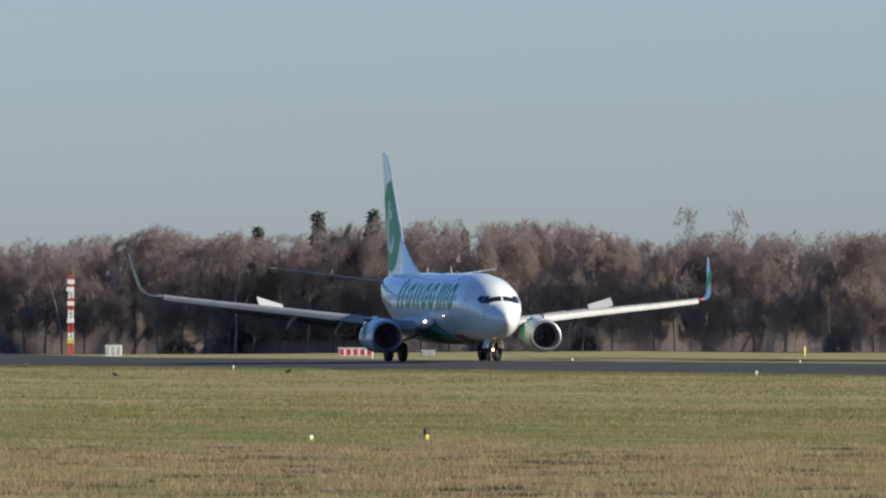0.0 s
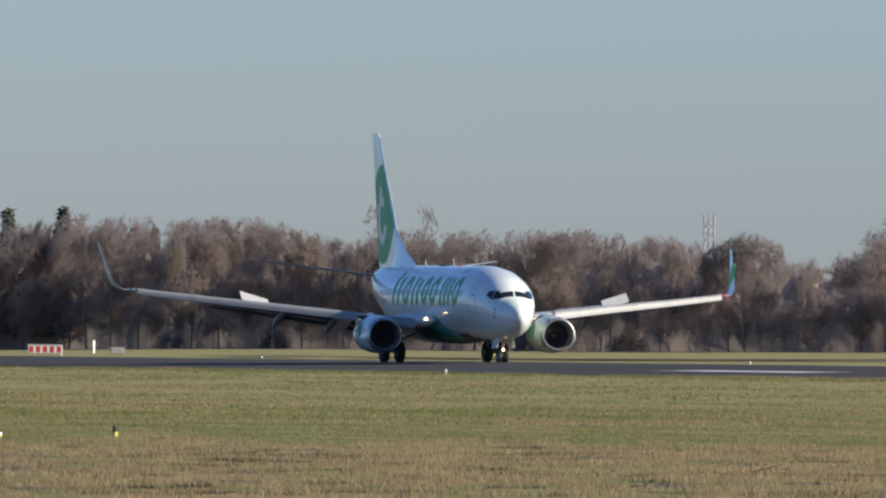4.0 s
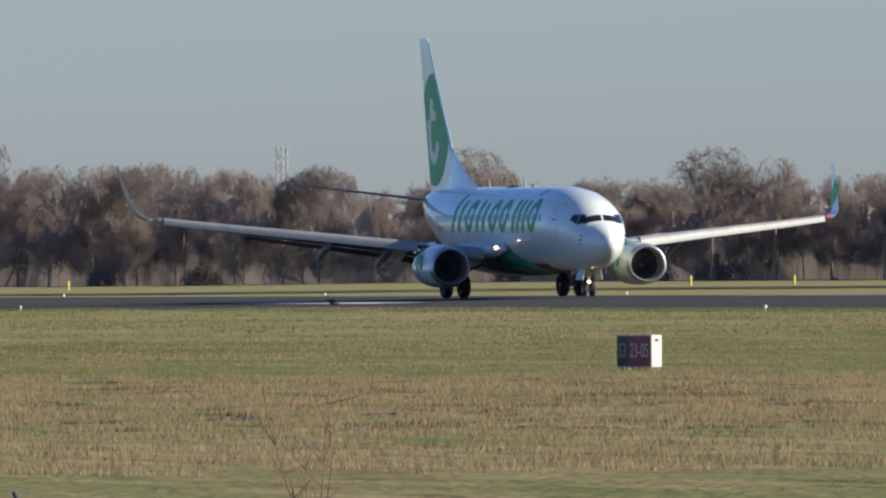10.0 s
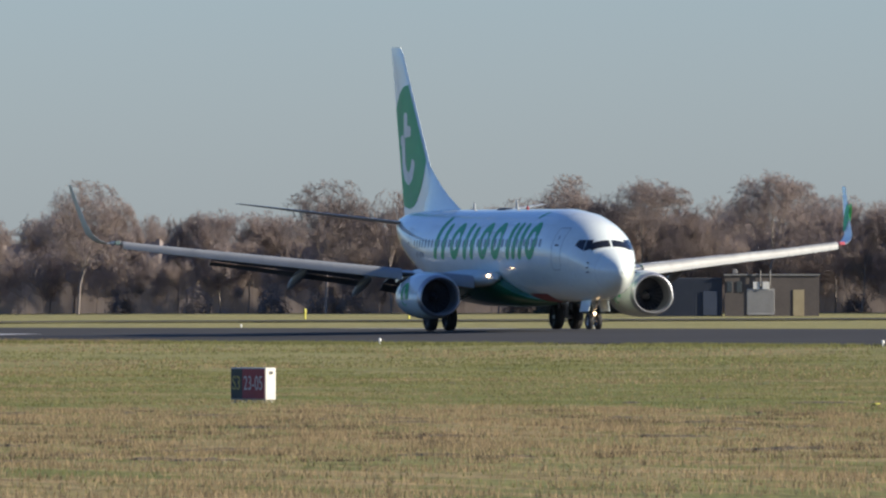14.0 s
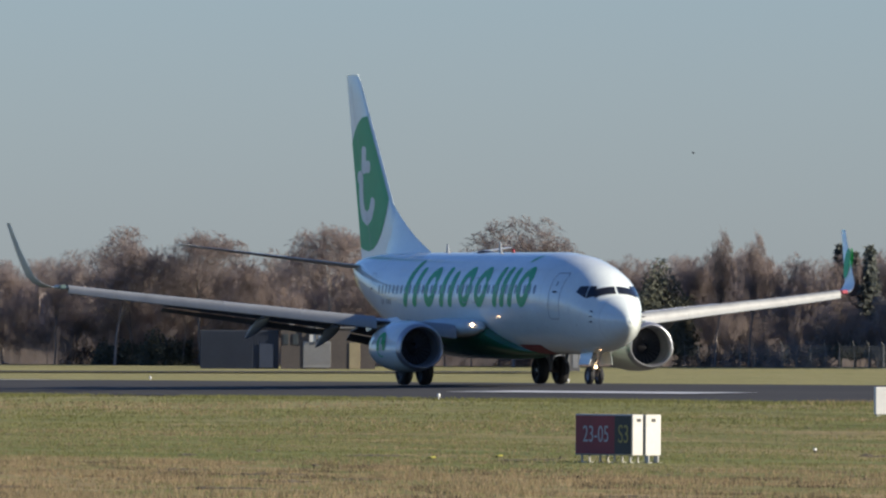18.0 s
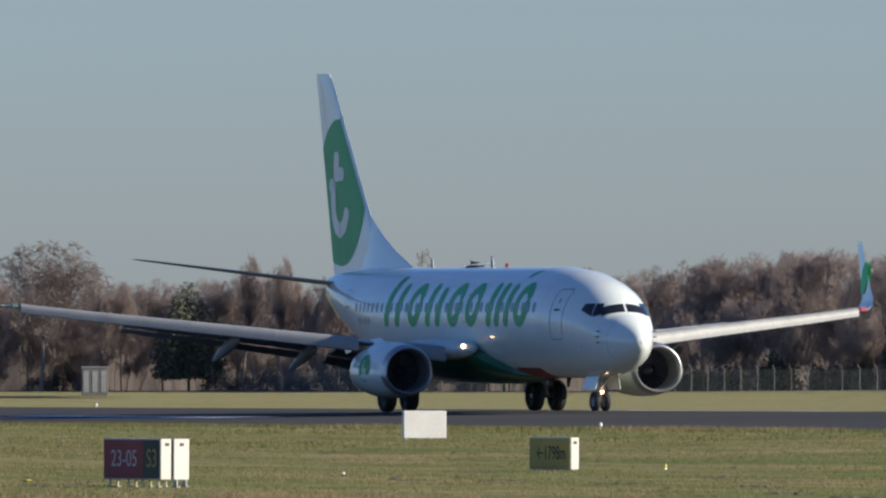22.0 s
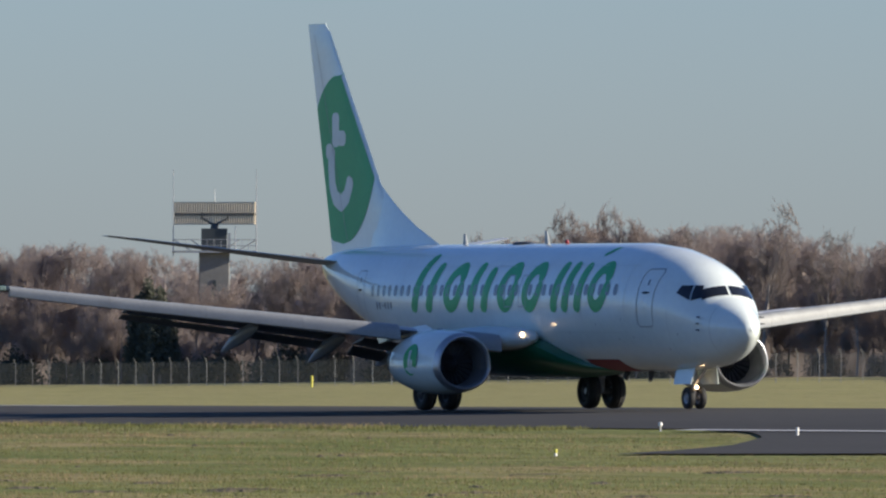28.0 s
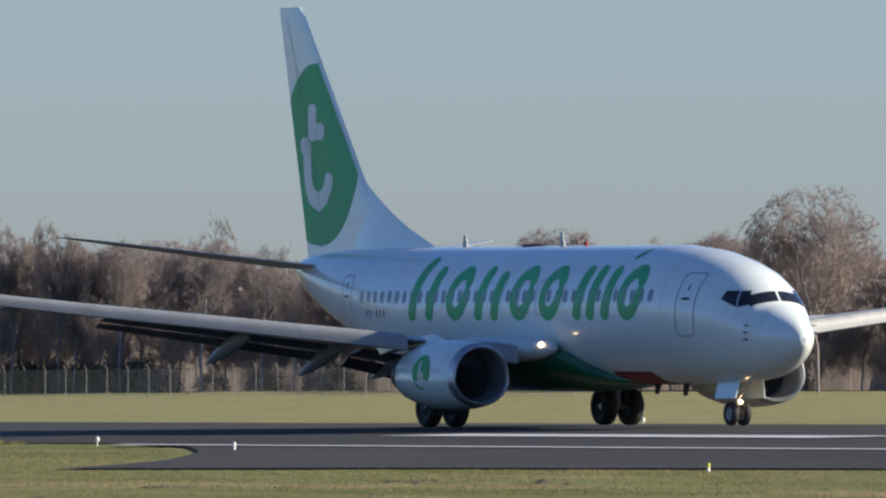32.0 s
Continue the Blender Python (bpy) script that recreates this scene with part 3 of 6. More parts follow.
def fin(plane):
    bm = bmesh.new()
    rings = []
    for z in [5.0] + list(np.linspace(5.2, 12.35, 12)) + [12.50, 12.64]:
        le, te = fin_edges(z)
        if z > 12.4:
            le -= (z - 12.4) * 0.9
        pts = []
        n = 12
        us = [0.5 - 0.5 * math.cos(math.pi * i / n) for i in range(n + 1)]
        for sd in (-1, 1):
            for u in (us if sd < 0 else reversed(us[1:-1])):
                p = fin_skin(le - u * (le - te), z, sd, 0.0)
                pts.append(Vector((p.x, p.y * (1 if z < 12.4 else 0.5), z)))
        rings.append(pts)
    loft(bm, rings, caps=(True, True))
    bmesh.ops.recalc_face_normals(bm, faces=bm.faces)
    f = part("fin", bm, WHITE, plane, "tall white swept tail fin", True)
    # dorsal fillet
    bm = bmesh.new()
    rings = []
    for x, h, w in ((-22.5, 5.30, 0.03), (-23.4, 5.60, 0.10), (-24.5, 5.97, 0.14), (-25.5, 6.40, 0.16), (-26.3, 6.80, 0.16), (-26.9, 7.15, 0.14), (-27.5, 7.50, 0.10), (-28.0, 7.70, 0.05)):
        hh = h - 5.15
        rings.append([(x, w * 1.9, 5.15), (x, w, 5.15 + hh * 0.35), (x, w * 0.6, 5.15 + hh * 0.75), (x, 0, h), (x, -w * 0.6, 5.15 + hh * 0.75), (x, -w, 5.15 + hh * 0.35), (x, -w * 1.9, 5.15)])
    loft(bm, rings, close=False)
    bmesh.ops.recalc_face_normals(bm, faces=bm.faces)
    part("dorsal_fillet", bm, WHITE, f, "", True)
    # round green field, cut off by the edges of the fin
    for sd in (-1, 1):
        cx, cz, r = -30.1, 8.2, 2.80
        bm = bmesh.new()
        rows = []
        for i in range(49):
            z = cz - r + 2 * r * i / 48
            z = max(5.42, z)
            half = math.sqrt(max(0.0, r * r - (z - cz) ** 2)) * 0.93
            le, te = fin_edges(z)
            a, b = min(cx + half, le - 0.20), max(cx - half, te + 0.02)
            if i in (0, 48):
                a = b = cx if i else -30.0
            rows.append([fin_skin(a + (b - a) * k / 8, z, sd, 0.010) for k in range(9)])
        loft(bm, rows, close=False)
        g = part("fin_mark", bm, GREEN, f, "large round green field on the fin")
        # plain pale bars on the green field
        for pts, w in (([(-30.26, 9.7), (-30.26, 8.58)], 0.58), ([(-30.14, 8.87), (-29.43, 8.86)], 0.50), ([(-31.09, 8.45), (-30.51, 8.45)], 0.50),
                       ([(-30.59, 8.59), (-30.63, 7.88), (-30.55, 7.32), (-30.3, 6.92), (-29.8, 6.74), (-29.35, 6.95), (-29.1, 7.34), (-29.02, 7.6)], 0.55)):
            bm = bmesh.new()
            stroke(bm, [(x - 0.33, z) for x, z in pts], w, sd, 0.018, fin_skin)
            part("fin_bar", bm, PALE, g, "plain pale bar")
    # rudder seam
    bm = bmesh.new()
    for sd in (-1, 1):
        stroke(bm, [(-29.6, 5.5), (-32.35, 12.3)], 0.025, sd, 0.022, fin_skin)
    part("rudder_seam", bm, SEAM, f)
    return f


def stabilizer(plane, s):
    bm = bmesh.new()
    st = ((0.5, -28.55, 4.80, 3.6, 0.09), (1.2, -29.0, 4.88, 3.25, 0.09), (6.9, -32.25, 5.62, 1.25, 0.085), (7.17, -32.7, 5.66, 0.8, 0.06))
    loft(bm, [section(s * y, le, z, c, t, symmetric=True) for y, le, z, c, t in st], caps=(True, True))
    bmesh.ops.recalc_face_normals(bm, faces=bm.faces)
    bm.normal_update()
    # highlight and shade as colour: pale leading edge, darker underside
    for f in bm.faces:
        f.material_index = 2 if f.normal.x > 0.16 else 1 if f.normal.z < -0.75 else 0
    part("stabilizer", bm, [WINGGREY, TAILUNDER, PALE], plane, "grey horizontal tailplane", True)


def wheel(parent, name, x, y, z, r, w, rim):
    """A tyre with its rim, turning round its own axle."""
    ob = new(name)
    ob.parent = parent
    ob.location = (x, y, z)
    ob.empty_display_size = 0.1
    bm = bmesh.new()
    prof = [(-w * 0.36, r * 0.52), (-w * 0.5, r * 0.66), (-w * 0.5, r * 0.84), (-w * 0.40, r * 0.95), (-w * 0.22, r * 0.99), (-w * 0.2, r * 0.975), (-w * 0.06, r * 0.985), (-w * 0.04, r), (w * 0.04, r),
            (w * 0.06, r * 0.985), (w * 0.2, r * 0.975), (w * 0.22, r * 0.99), (w * 0.40, r * 0.95), (w * 0.5, r * 0.84), (w * 0.5, r * 0.66), (w * 0.36, r * 0.52)]
    n = 36
    loft(bm, [[(q * math.cos(k * math.tau / n), u, q * math.sin(k * math.tau / n)) for k in range(n)] for u, q in prof])
    bmesh.ops.recalc_face_normals(bm, faces=bm.faces)
    part("tyre", bm, RUBBER, ob, "black rubber tyre", True)
    bm = bmesh.new()
    rp = [(-w * 0.34, r * 0.53), (-w * 0.28, r * 0.42), (-w * 0.16, r * 0.34), (-w * 0.22, r * 0.16), (-w * 0.34, r * 0.12), (-w * 0.34, 0.004), (w * 0.34, 0.004), (w * 0.34, r * 0.12), (w * 0.22, r * 0.16),
          (w * 0.16, r * 0.34), (w * 0.28, r * 0.42), (w * 0.34, r * 0.53)]
    loft(bm, [[(q * math.cos(k * math.tau / 20), u, q * math.sin(k * math.tau / 20)) for k in range(20)] for u, q in rp])
    bmesh.ops.recalc_face_normals(bm, faces=bm.faces)
    part("rim", bm, rim, ob, "metal wheel rim", False)
    return ob


def airliner():
    plane = base("airliner", "white twin-engine airliner with green fin mark, rolling on the runway", "airplane")
    # fuselage
    xs = [-0.02, -0.04, -0.06, -0.08, -0.12, -0.2, -0.33, -0.5, -0.75, -1.0, -1.25, -1.4, -1.5, -1.6, -1.7, -1.8, -1.95, -2.1, -2.35, -2.6, -2.9, -3.2, -3.6, -4.0, -4.6, -5.2, -6, -7] + list(np.arange(-8, -20.5, -1.0)) + list(np.arange(-20.5, -31.5, -0.65)) + [-31.5]
    bm = bmesh.new()
    loft(bm, [[fus_point(x, a) for a in np.linspace(0, math.tau, 48, endpoint=False)] for x in xs], caps=(True, True))
    bmesh.ops.recalc_face_normals(bm, faces=bm.faces)
    body = part("fuselage", bm, WHITE, plane, "white fuselage with green lettering-like bars", True)
    # wing-to-body fairing, dark green below
    bm = bmesh.new()
    rings = []
    for x, w, top, bot in ((-8.9, 0.25, 1.38, 1.33), (-9.7, 0.95, 1.50, 1.26), (-10.5, 1.50, 1.74, 1.20), (-11.3, 1.86, 2.06, 1.15), (-12.2, 2.04, 2.3, 1.12), (-15, 2.1, 2.42, 1.12), (-18, 2.08, 2.4, 1.14), (-20, 1.95, 2.3, 1.25), (-21.6, 1.6, 1.95, 1.42), (-22.4, 1.0, 1.75, 1.55)):
        ring = []
        for a in np.linspace(math.pi, math.tau, 17):
            ring.append((x, w * math.cos(a), top + (top - bot) * math.sin(a)))
        ring += [(x, w * 0.9, top + 0.15), (x, 0, top + 0.2), (x, -w * 0.9, top + 0.15)]
        rings.append(ring)
    loft(bm, rings, caps=(True, True))
    bmesh.ops.recalc_face_normals(bm, faces=bm.faces)
    part("belly_fairing", bm, DARKGREEN, plane, "dark green belly fairing", True)
    spoilers = []
    for s in (-1, 1):
        spoilers += main_wing(plane, s)
        engine(plane, s)
        stabilizer(plane, s)
        # thick wing root ahead of the spar
        bm = bmesh.new()
        rings = []
        for x, cy, cz, ry, rz in ((-11.45, 2.0, 2.36, 0.10, 0.06), (-11.6, 2.05, 2.38, 0.32, 0.20), (-11.95, 2.15, 2.37, 0.55, 0.30), (-12.6, 2.3, 2.36, 0.75, 0.36), (-13.6, 2.5, 2.36, 0.95, 0.38), (-14.8, 2.6, 2.34, 0.95, 0.34)):
            rings.append([(x - 0.5 * max(0.0, math.cos(a)) * ry * 0.9, s * (cy + ry * math.cos(a)), cz + rz * math.sin(a)) for a in np.linspace(0, math.tau, 20, endpoint=False)])
        loft(bm, rings, caps=(True, True))
        bmesh.ops.recalc_face_normals(bm, faces=bm.faces)
        part("wing_root", bm, PALE, plane, "pale grey wing root fairing", True)
        # landing lamp in the wing root
        bm = bmesh.new()
        bmesh.ops.create_uvsphere(bm, u_segments=14, v_segments=8, radius=0.075)
        bmesh.ops.translate(bm, vec=(-11.66, s * 2.28, 2.47), verts=bm.verts)
        part("landing_light", bm, LAMPGLOW, plane, "lit landing light", True)
    fin(plane)
    # flight-deck windows: sunk dark panes on the nose
    for s in (-1, 1):
        for quad in (((-1.72, 0.06, 3.70), (-1.98, 0.86, 3.62), (-2.52, 0.80, 4.17), (-2.30, 0.06, 4.20)),):
            bm = bmesh.new()

            def pane(u, v):
                x = (-1.53 - 0.23 * u ** 2) * (1 - v) + (-1.79 - 0.23 * u ** 2) * v
                y = 0.05 + (0.82 * u) * (1 - v) + (0.74 * u) * v
                w, t, b, c = fus(x)
                q = min(0.995, y / w)
                return Vector((x + 0.012, s * y, c + (t - c) * math.sqrt(1 - q * q) + 0.012))
            grid_patch(bm, pane, 8, 6)
            bmesh.ops.recalc_face_normals(bm, faces=bm.faces)
            part("windscreen", bm, GLASS, body, "dark flight-deck windscreen", True)
        for (xa0, xa1, za0, za1), (xb0, xb1, zb0, zb1) in ((((-1.80, -2.05, 3.60, 3.99)), ((-2.08, -2.26, 3.52, 3.99))), (((-2.12, -2.30, 3.53, 3.99)), ((-2.72, -2.66, 3.76, 3.99)))):
            bm = bmesh.new()

            def sidepane(u, v):
                x0, x1 = xa0 + (xb0 - xa0) * u, xa1 + (xb1 - xa1) * u
                z0, z1 = za0 + (zb0 - za0) * u, za1 + (zb1 - za1) * u
                return skin(x0 + (x1 - x0) * v, z0 + (z1 - z0) * v, s, 0.012)
            grid_patch(bm, sidepane, 6, 6)
            bmesh.ops.recalc_face_normals(bm, faces=bm.faces)
            part("side_window", bm, GLASS, body, "dark flight-deck side window", True)
        # cabin windows
        for i in range(37):
            x = -5.95 - i * 0.506
            if i in (13, 18):
                continue
            bm = bmesh.new()
            ring = []
            for a in np.linspace(0, math.tau, 14, endpoint=False):
                ca, sa_ = math.cos(a), math.sin(a)
                ring.append(skin(x + 0.125 * math.copysign(abs(ca) ** 0.6, ca), 3.87 + 0.18 * math.copysign(abs(sa_) ** 0.6, sa_), s, 0.009))
            bm.faces.new([bm.verts.new(p) for p in ring])
            bmesh.ops.recalc_face_normals(bm, faces=bm.faces)
            part("cabin_window", bm, CABIN, body)
        # door outlines
        for x0, x1, z0, z1 in ((-3.72, -4.58, 2.72, 4.50), (-25.0, -25.75, 2.85, 4.52)):
            bm = bmesh.new()
            loop = [(x0, z0 + 0.1), (x0, z1 - 0.12), (x0 - 0.1, z1), (x1 + 0.1, z1), (x1, z1 - 0.12), (x1, z0 + 0.1), (x1 + 0.1, z0), (x0 - 0.1, z0), (x0, z0 + 0.1)]
            stroke(bm, loop, 0.035, s, 0.008)
            d = part("door", bm, SEAM, body, "passenger door outline")
            bm = bmesh.new()
            stroke(bm, [((x0 + x1) / 2 + 0.2, z0 + 1.05), ((x0 + x1) / 2 - 0.2, z0 + 1.05)], 0.07, s, 0.012)
            part("door_handle", bm, DARKMETAL, d)
            bm = bmesh.new()
            stroke(bm, [((x0 + x1) / 2, z0 + 1.28), ((x0 + x1) / 2, z0 + 1.45)], 0.12, s, 0.012)
            part("door_window", bm, CABIN, d)
        # overwing exits
        for x in (-12.55, -13.6):
            bm = bmesh.new()
            loop = [(x + 0.26, 3.35), (x + 0.26, 4.25), (x + 0.2, 4.33), (x - 0.2, 4.33), (x - 0.26, 4.25), (x - 0.26, 3.35), (x + 0.26, 3.35)]
            stroke(bm, loop, 0.03, s, 0.0085)
            part("overwing_exit", bm, SEAM, body)
        # faint joints between the skin panels, and the seam of the nose cone
        for x, z0, z1, wd in ((-1.22, 1.95, 3.42, 0.022), (-3.0, 1.62, 3.3, 0.016), (-5.35, 1.6, 5.0, 0.016), (-8.3, 1.6, 5.15, 0.016), (-11.2, 2.4, 5.15, 0.016), (-14.9, 2.6, 5.15, 0.016), (-18.6, 2.6, 5.15, 0.016), (-21.8, 1.8, 5.15, 0.016), (-24.4, 2.3, 5.1, 0.016), (-27.0, 3.1, 5.0, 0.016)):
            bm = bmesh.new()
            stroke(bm, [(x, z0), (x, z1)], wd, s, 0.006)
            part("panel_joint", bm, JOINT, body)
        for z in (2.55, 4.62):
            bm = bmesh.new()
            stroke(bm, [(-5.2, z), (-22.0, z)], 0.014, s, 0.006)
            part("panel_joint", bm, JOINT, body)
        # small drains and static ports
        for x, z in ((-5.1, 2.35), (-5.6, 2.9), (-6.1, 2.3), (-2.6, 2.45), (-3.3, 2.0), (-7.4, 2.75), (-9.4, 2.5)):
            bm = bmesh.new()
            stroke(bm, [(x, z), (x, z + 0.08)], 0.06, s, 0.009)
            part("skin_port", bm, SEAM, body)
        brand_shapes(body, s)
        # tail marking as plain bars
        for i in range(6):
            bm = bmesh.new()
            x = -23.8 + i * 0.27
            if i == 2:
                stroke(bm, [(x, 3.39), (x + 0.16, 3.39)], 0.05, s, 0.009)
            else:
                stroke(bm, [(x, 3.28), (x, 3.5)], 0.13, s, 0.009)
            part("marking_bar", bm, DARKMETAL, body)
    # undercarriage
    wheels = []
    for s in (-1, 1):
        bm = bmesh.new()
        tube(bm, (-16.65, s * 2.88, 0.68), (-16.55, s * 2.75, 2.1), 0.13, 0.16, 12)
        tube(bm, (-16.65, s * 2.3, 0.68), (-16.65, s * 3.45, 0.68), 0.09, 0.09, 10)
        tube(bm, (-16.6, s * 2.8, 1.15), (-16.4, s * 1.4, 1.75), 0.07, 0.07, 8)
        leg = part("main_gear_leg", bm, STEEL, plane, "grey steel main gear leg", True)
        for dy in (-0.43, 0.43):
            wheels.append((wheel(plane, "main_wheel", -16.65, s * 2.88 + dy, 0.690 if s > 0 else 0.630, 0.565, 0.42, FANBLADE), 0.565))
    bm = bmesh.new()
    tube(bm, (-4.05, 0, 0.52), (-3.98, 0, 1.6), 0.075, 0.09, 12)
    tube(bm, (-4.05, -0.28, 0.52), (-4.05, 0.28, 0.52), 0.05, 0.05, 8)
    tube(bm, (-4.02, 0, 0.95), (-3.1, 0, 1.5), 0.05, 0.05, 8)
    leg = part("nose_gear_leg", bm, STEEL, plane, "grey steel nose gear leg", True)
    for s in (-1, 1):
        bm = bmesh.new()
        loft(bm, [[(-3.2, s * 0.36, 1.46), (-4.55, s * 0.36, 1.40), (-4.55, s * 0.38, 1.38), (-3.2, s * 0.38, 1.44)], [(-3.3, s * 0.46, 0.96), (-4.5, s * 0.46, 0.94), (-4.5, s * 0.49, 0.94), (-3.3, s * 0.49, 0.96)]], caps=(True, True))
        bmesh.ops.recalc_face_normals(bm, faces=bm.faces)
        part("nose_gear_door", bm, WHITE, leg, "white nose gear door")
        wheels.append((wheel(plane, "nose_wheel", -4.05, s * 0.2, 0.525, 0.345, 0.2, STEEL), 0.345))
    bm = bmesh.new()
    bmesh.ops.create_uvsphere(bm, u_segments=12, v_segments=8, radius=0.062)
    bmesh.ops.translate(bm, vec=(-3.86, 0, 0.86), verts=bm.verts)
    part("taxi_light", bm, LAMPGLOW, leg, "lit taxi light", True)
    # aerials and beacon on the spine
    for x, z0, ln, lean in ((-14.5, 5.33, 0.42, 0.16), (-20.6, 5.33, 0.36, 0.12)):
        bm = bmesh.new()
        loft(bm, [[(x, 0.03, z0), (x - 0.3, 0.02, z0), (x - 0.3, -0.02, z0), (x, -0.03, z0)], [(x - lean, 0.01, z0 + ln), (x - lean - 0.14, 0.01, z0 + ln), (x - lean - 0.14, -0.01, z0 + ln), (x - lean, -0.01, z0 + ln)]], caps=(True, True))
        bmesh.ops.recalc_face_normals(bm, faces=bm.faces)
        part("blade_aerial", bm, SEAM, plane, "thin blade aerial")
    bm = bmesh.new()
    loft(bm, [[(x, w * math.cos(a), 5.34 + w * 0.28 * max(0, math.sin(a))) for a in np.linspace(0, math.pi, 7)] for x, w in ((-15.8, 0.05), (-16.1, 0.28), (-16.6, 0.30), (-17.1, 0.05))], close=False)
    bmesh.ops.recalc_face_normals(bm, faces=bm.faces)
    part("radome", bm, DARKMETAL, plane, "low dark aerial housing", True)
    bm = bmesh.new()
    bmesh.ops.create_uvsphere(bm, u_segments=10, v_segments=6, radius=0.075)
    bmesh.ops.translate(bm, vec=(-13.2, 0, 5.4), verts=bm.verts)
    part("beacon", bm, BEACONRED, plane, "red beacon", True)
    for x, ln in ((-8.6, 0.3), (-6.9, 0.34), (-11.4, 0.22)):
        bm = bmesh.new()
        loft(bm, [[(x, 0.025, 1.36), (x - 0.35, 0.02, 1.36), (x - 0.35, -0.02, 1.36), (x, -0.025, 1.36)], [(x - 0.15, 0.01, 1.36 - ln), (x - 0.35, 0.01, 1.36 - ln), (x - 0.35, -0.01, 1.36 - ln), (x - 0.15, -0.01, 1.36 - ln)]], caps=(True, True))
        bmesh.ops.recalc_face_normals(bm, faces=bm.faces)
        part("belly_aerial", bm, DARKMETAL, plane)
    # probes and wipers on the nose
    for s in (-1, 1):
        for z in (3.02, 2.82, 2.62):
            bm = bmesh.new()
            p = skin(-1.62, z, s, 0.0)
            tube(bm, p, p + Vector((0.02, s * 0.1, 0)), 0.03, 0.02, 6)
            tube(bm, p + Vector((0.0, s * 0.1, 0)), p + Vector((0.16, s * 0.1, 0)), 0.018, 0.012, 6)
            part("probe", bm, DARKMETAL, plane)
    # red glow of the beacon, painted on the skin ahead of the belly fairing
    bm = bmesh.new()
    rows = []
    for x in np.linspace(-7.2, -9.6, 10):
        rows.append([fus_point(x, math.radians(a), 0.006) for a in np.linspace(236, 304, 15)])
    loft(bm, rows, close=False)
    bmesh.ops.recalc_face_normals(bm, faces=bm.faces)
    part("belly_glow", bm, BEACONRED, body, "dull red beacon glow painted on the belly")
    return plane, spoilers, wheels


def brand_shapes(body, s):
    """Plain slanted green bars and rings in place of the airline's name."""
    lo, hi, ln = 3.18, 4.74, (0.20 if s < 0 else -0.20)
    spot = lambda x, z: (x + (z - lo) * ln, z)
    # kind, distance along the side from its rear end
    row = (("bar", 0.45, 1.18), ("bar", 1.55, 1.0), ("ring", 3.35, 1.0), ("bar", 4.65, 1.0), ("bar", 5.65, 0.9), ("ring", 7.35, 1.0), ("ring", 9.15, 1.0),
           ("bar", 10.75, 1.0), ("bar", 11.55, 1.0), ("bar", 12.45, 0.98), ("dot", 12.75, 1.0), ("ring", 13.95, 1.0))
    for kind, u, k in row:
        x = -21.05 + u if s < 0 else -5.75 - u
        bm = bmesh.new()
        if kind == "bar":
            stroke(bm, [spot(x, lo), spot(x, lo + (hi - lo) * k)], 0.48, s, 0.0075)
        elif kind == "ring":
            stroke(bm, oval(x, (lo + hi) / 2, 0.50, 0.60, ln, 0.3, math.tau + 0.3, 30), 0.40, s, 0.0075)
        else:
            stroke(bm, [spot(x - 0.1, hi + 0.22), spot(x + 0.22, hi + 0.42)], 0.22, s, 0.0075)
        bmesh.ops.recalc_face_normals(bm, faces=bm.faces)
        part("painted_shape", bm, GREEN, body, "plain slanted green painted shape")


PLANE, SPOILERS, WHEELS = airliner()

# ---- paving details ----
def slab(name, label, cat, pts, lift, material):
    """Flat paving or paint on the land, cut into strips across x."""
    bm = bmesh.new()
    rows = []
    for x, y0, y1 in pts:
        n = max(2, int(abs(y1 - y0) / 3))
        rows.append([(x, y0 + (y1 - y0) * i / n, 0) for i in range(n + 1)])
    n = max(len(r) for r in rows)
    rows = [[(r[0][0], r[0][1] + (r[-1][1] - r[0][1]) * i / (n - 1), 0) for i in range(n)] for r in rows]
    rows = [[(x, y, ground_z(x, y) + lift) for x, y, z in r] for r in rows]
    loft(bm, rows, close=False)
    bmesh.ops.recalc_face_normals(bm, faces=bm.faces)
    return tagged(part(name, bm, material), label, cat, kind="structure")


# paved widening where a taxiway leaves the runway on the near side
def near_side(x):
    return float(np.interp(x, (-338, -330, -323.4, -312, -306, -303.5, -290, -277, -250, -150), (162.0, 159.8, 156.9, 150.5, 146.0, 143.2, 146.2, 148.0, 151, 160)))


slab("taxiway", "dark asphalt exit taxiway joining the runway", "taxiway", [(x, near_side(x), RW_NEAR + 0.02) for x in list(np.arange(-338, -300, 1.5)) + list(np.arange(-300, -150, 4))], 0.045, ASPHALT)
slab("edge_line", "white painted runway edge line", "line", [(x, 160.3, 160.9) for x in np.arange(-336, 100, 6)], 0.07, LINEPAINT)
for k, x in enumerate((-634.0, -484.5, -341.5, -191.0)):
    slab("touchdown_bar", "worn white touchdown zone bar painted on asphalt", "line", [(x + q, 171.2, 174.0) for q in np.linspace(0, 25.5, 6)], 0.06, LINEPAINT)
    slab("touchdown_bar", "worn white touchdown zone bar painted on asphalt", "line", [(x + q, 194.8, 197.6) for q in np.linspace(0, 25.5, 6)], 0.06, LINEPAINT)

slab("far_dark_strip", "narrow dark strip across far grass", "track", [(x, 262.0, 402.0) for x in (-1121, -1108, -1096)], 0.12, ASPHALT)

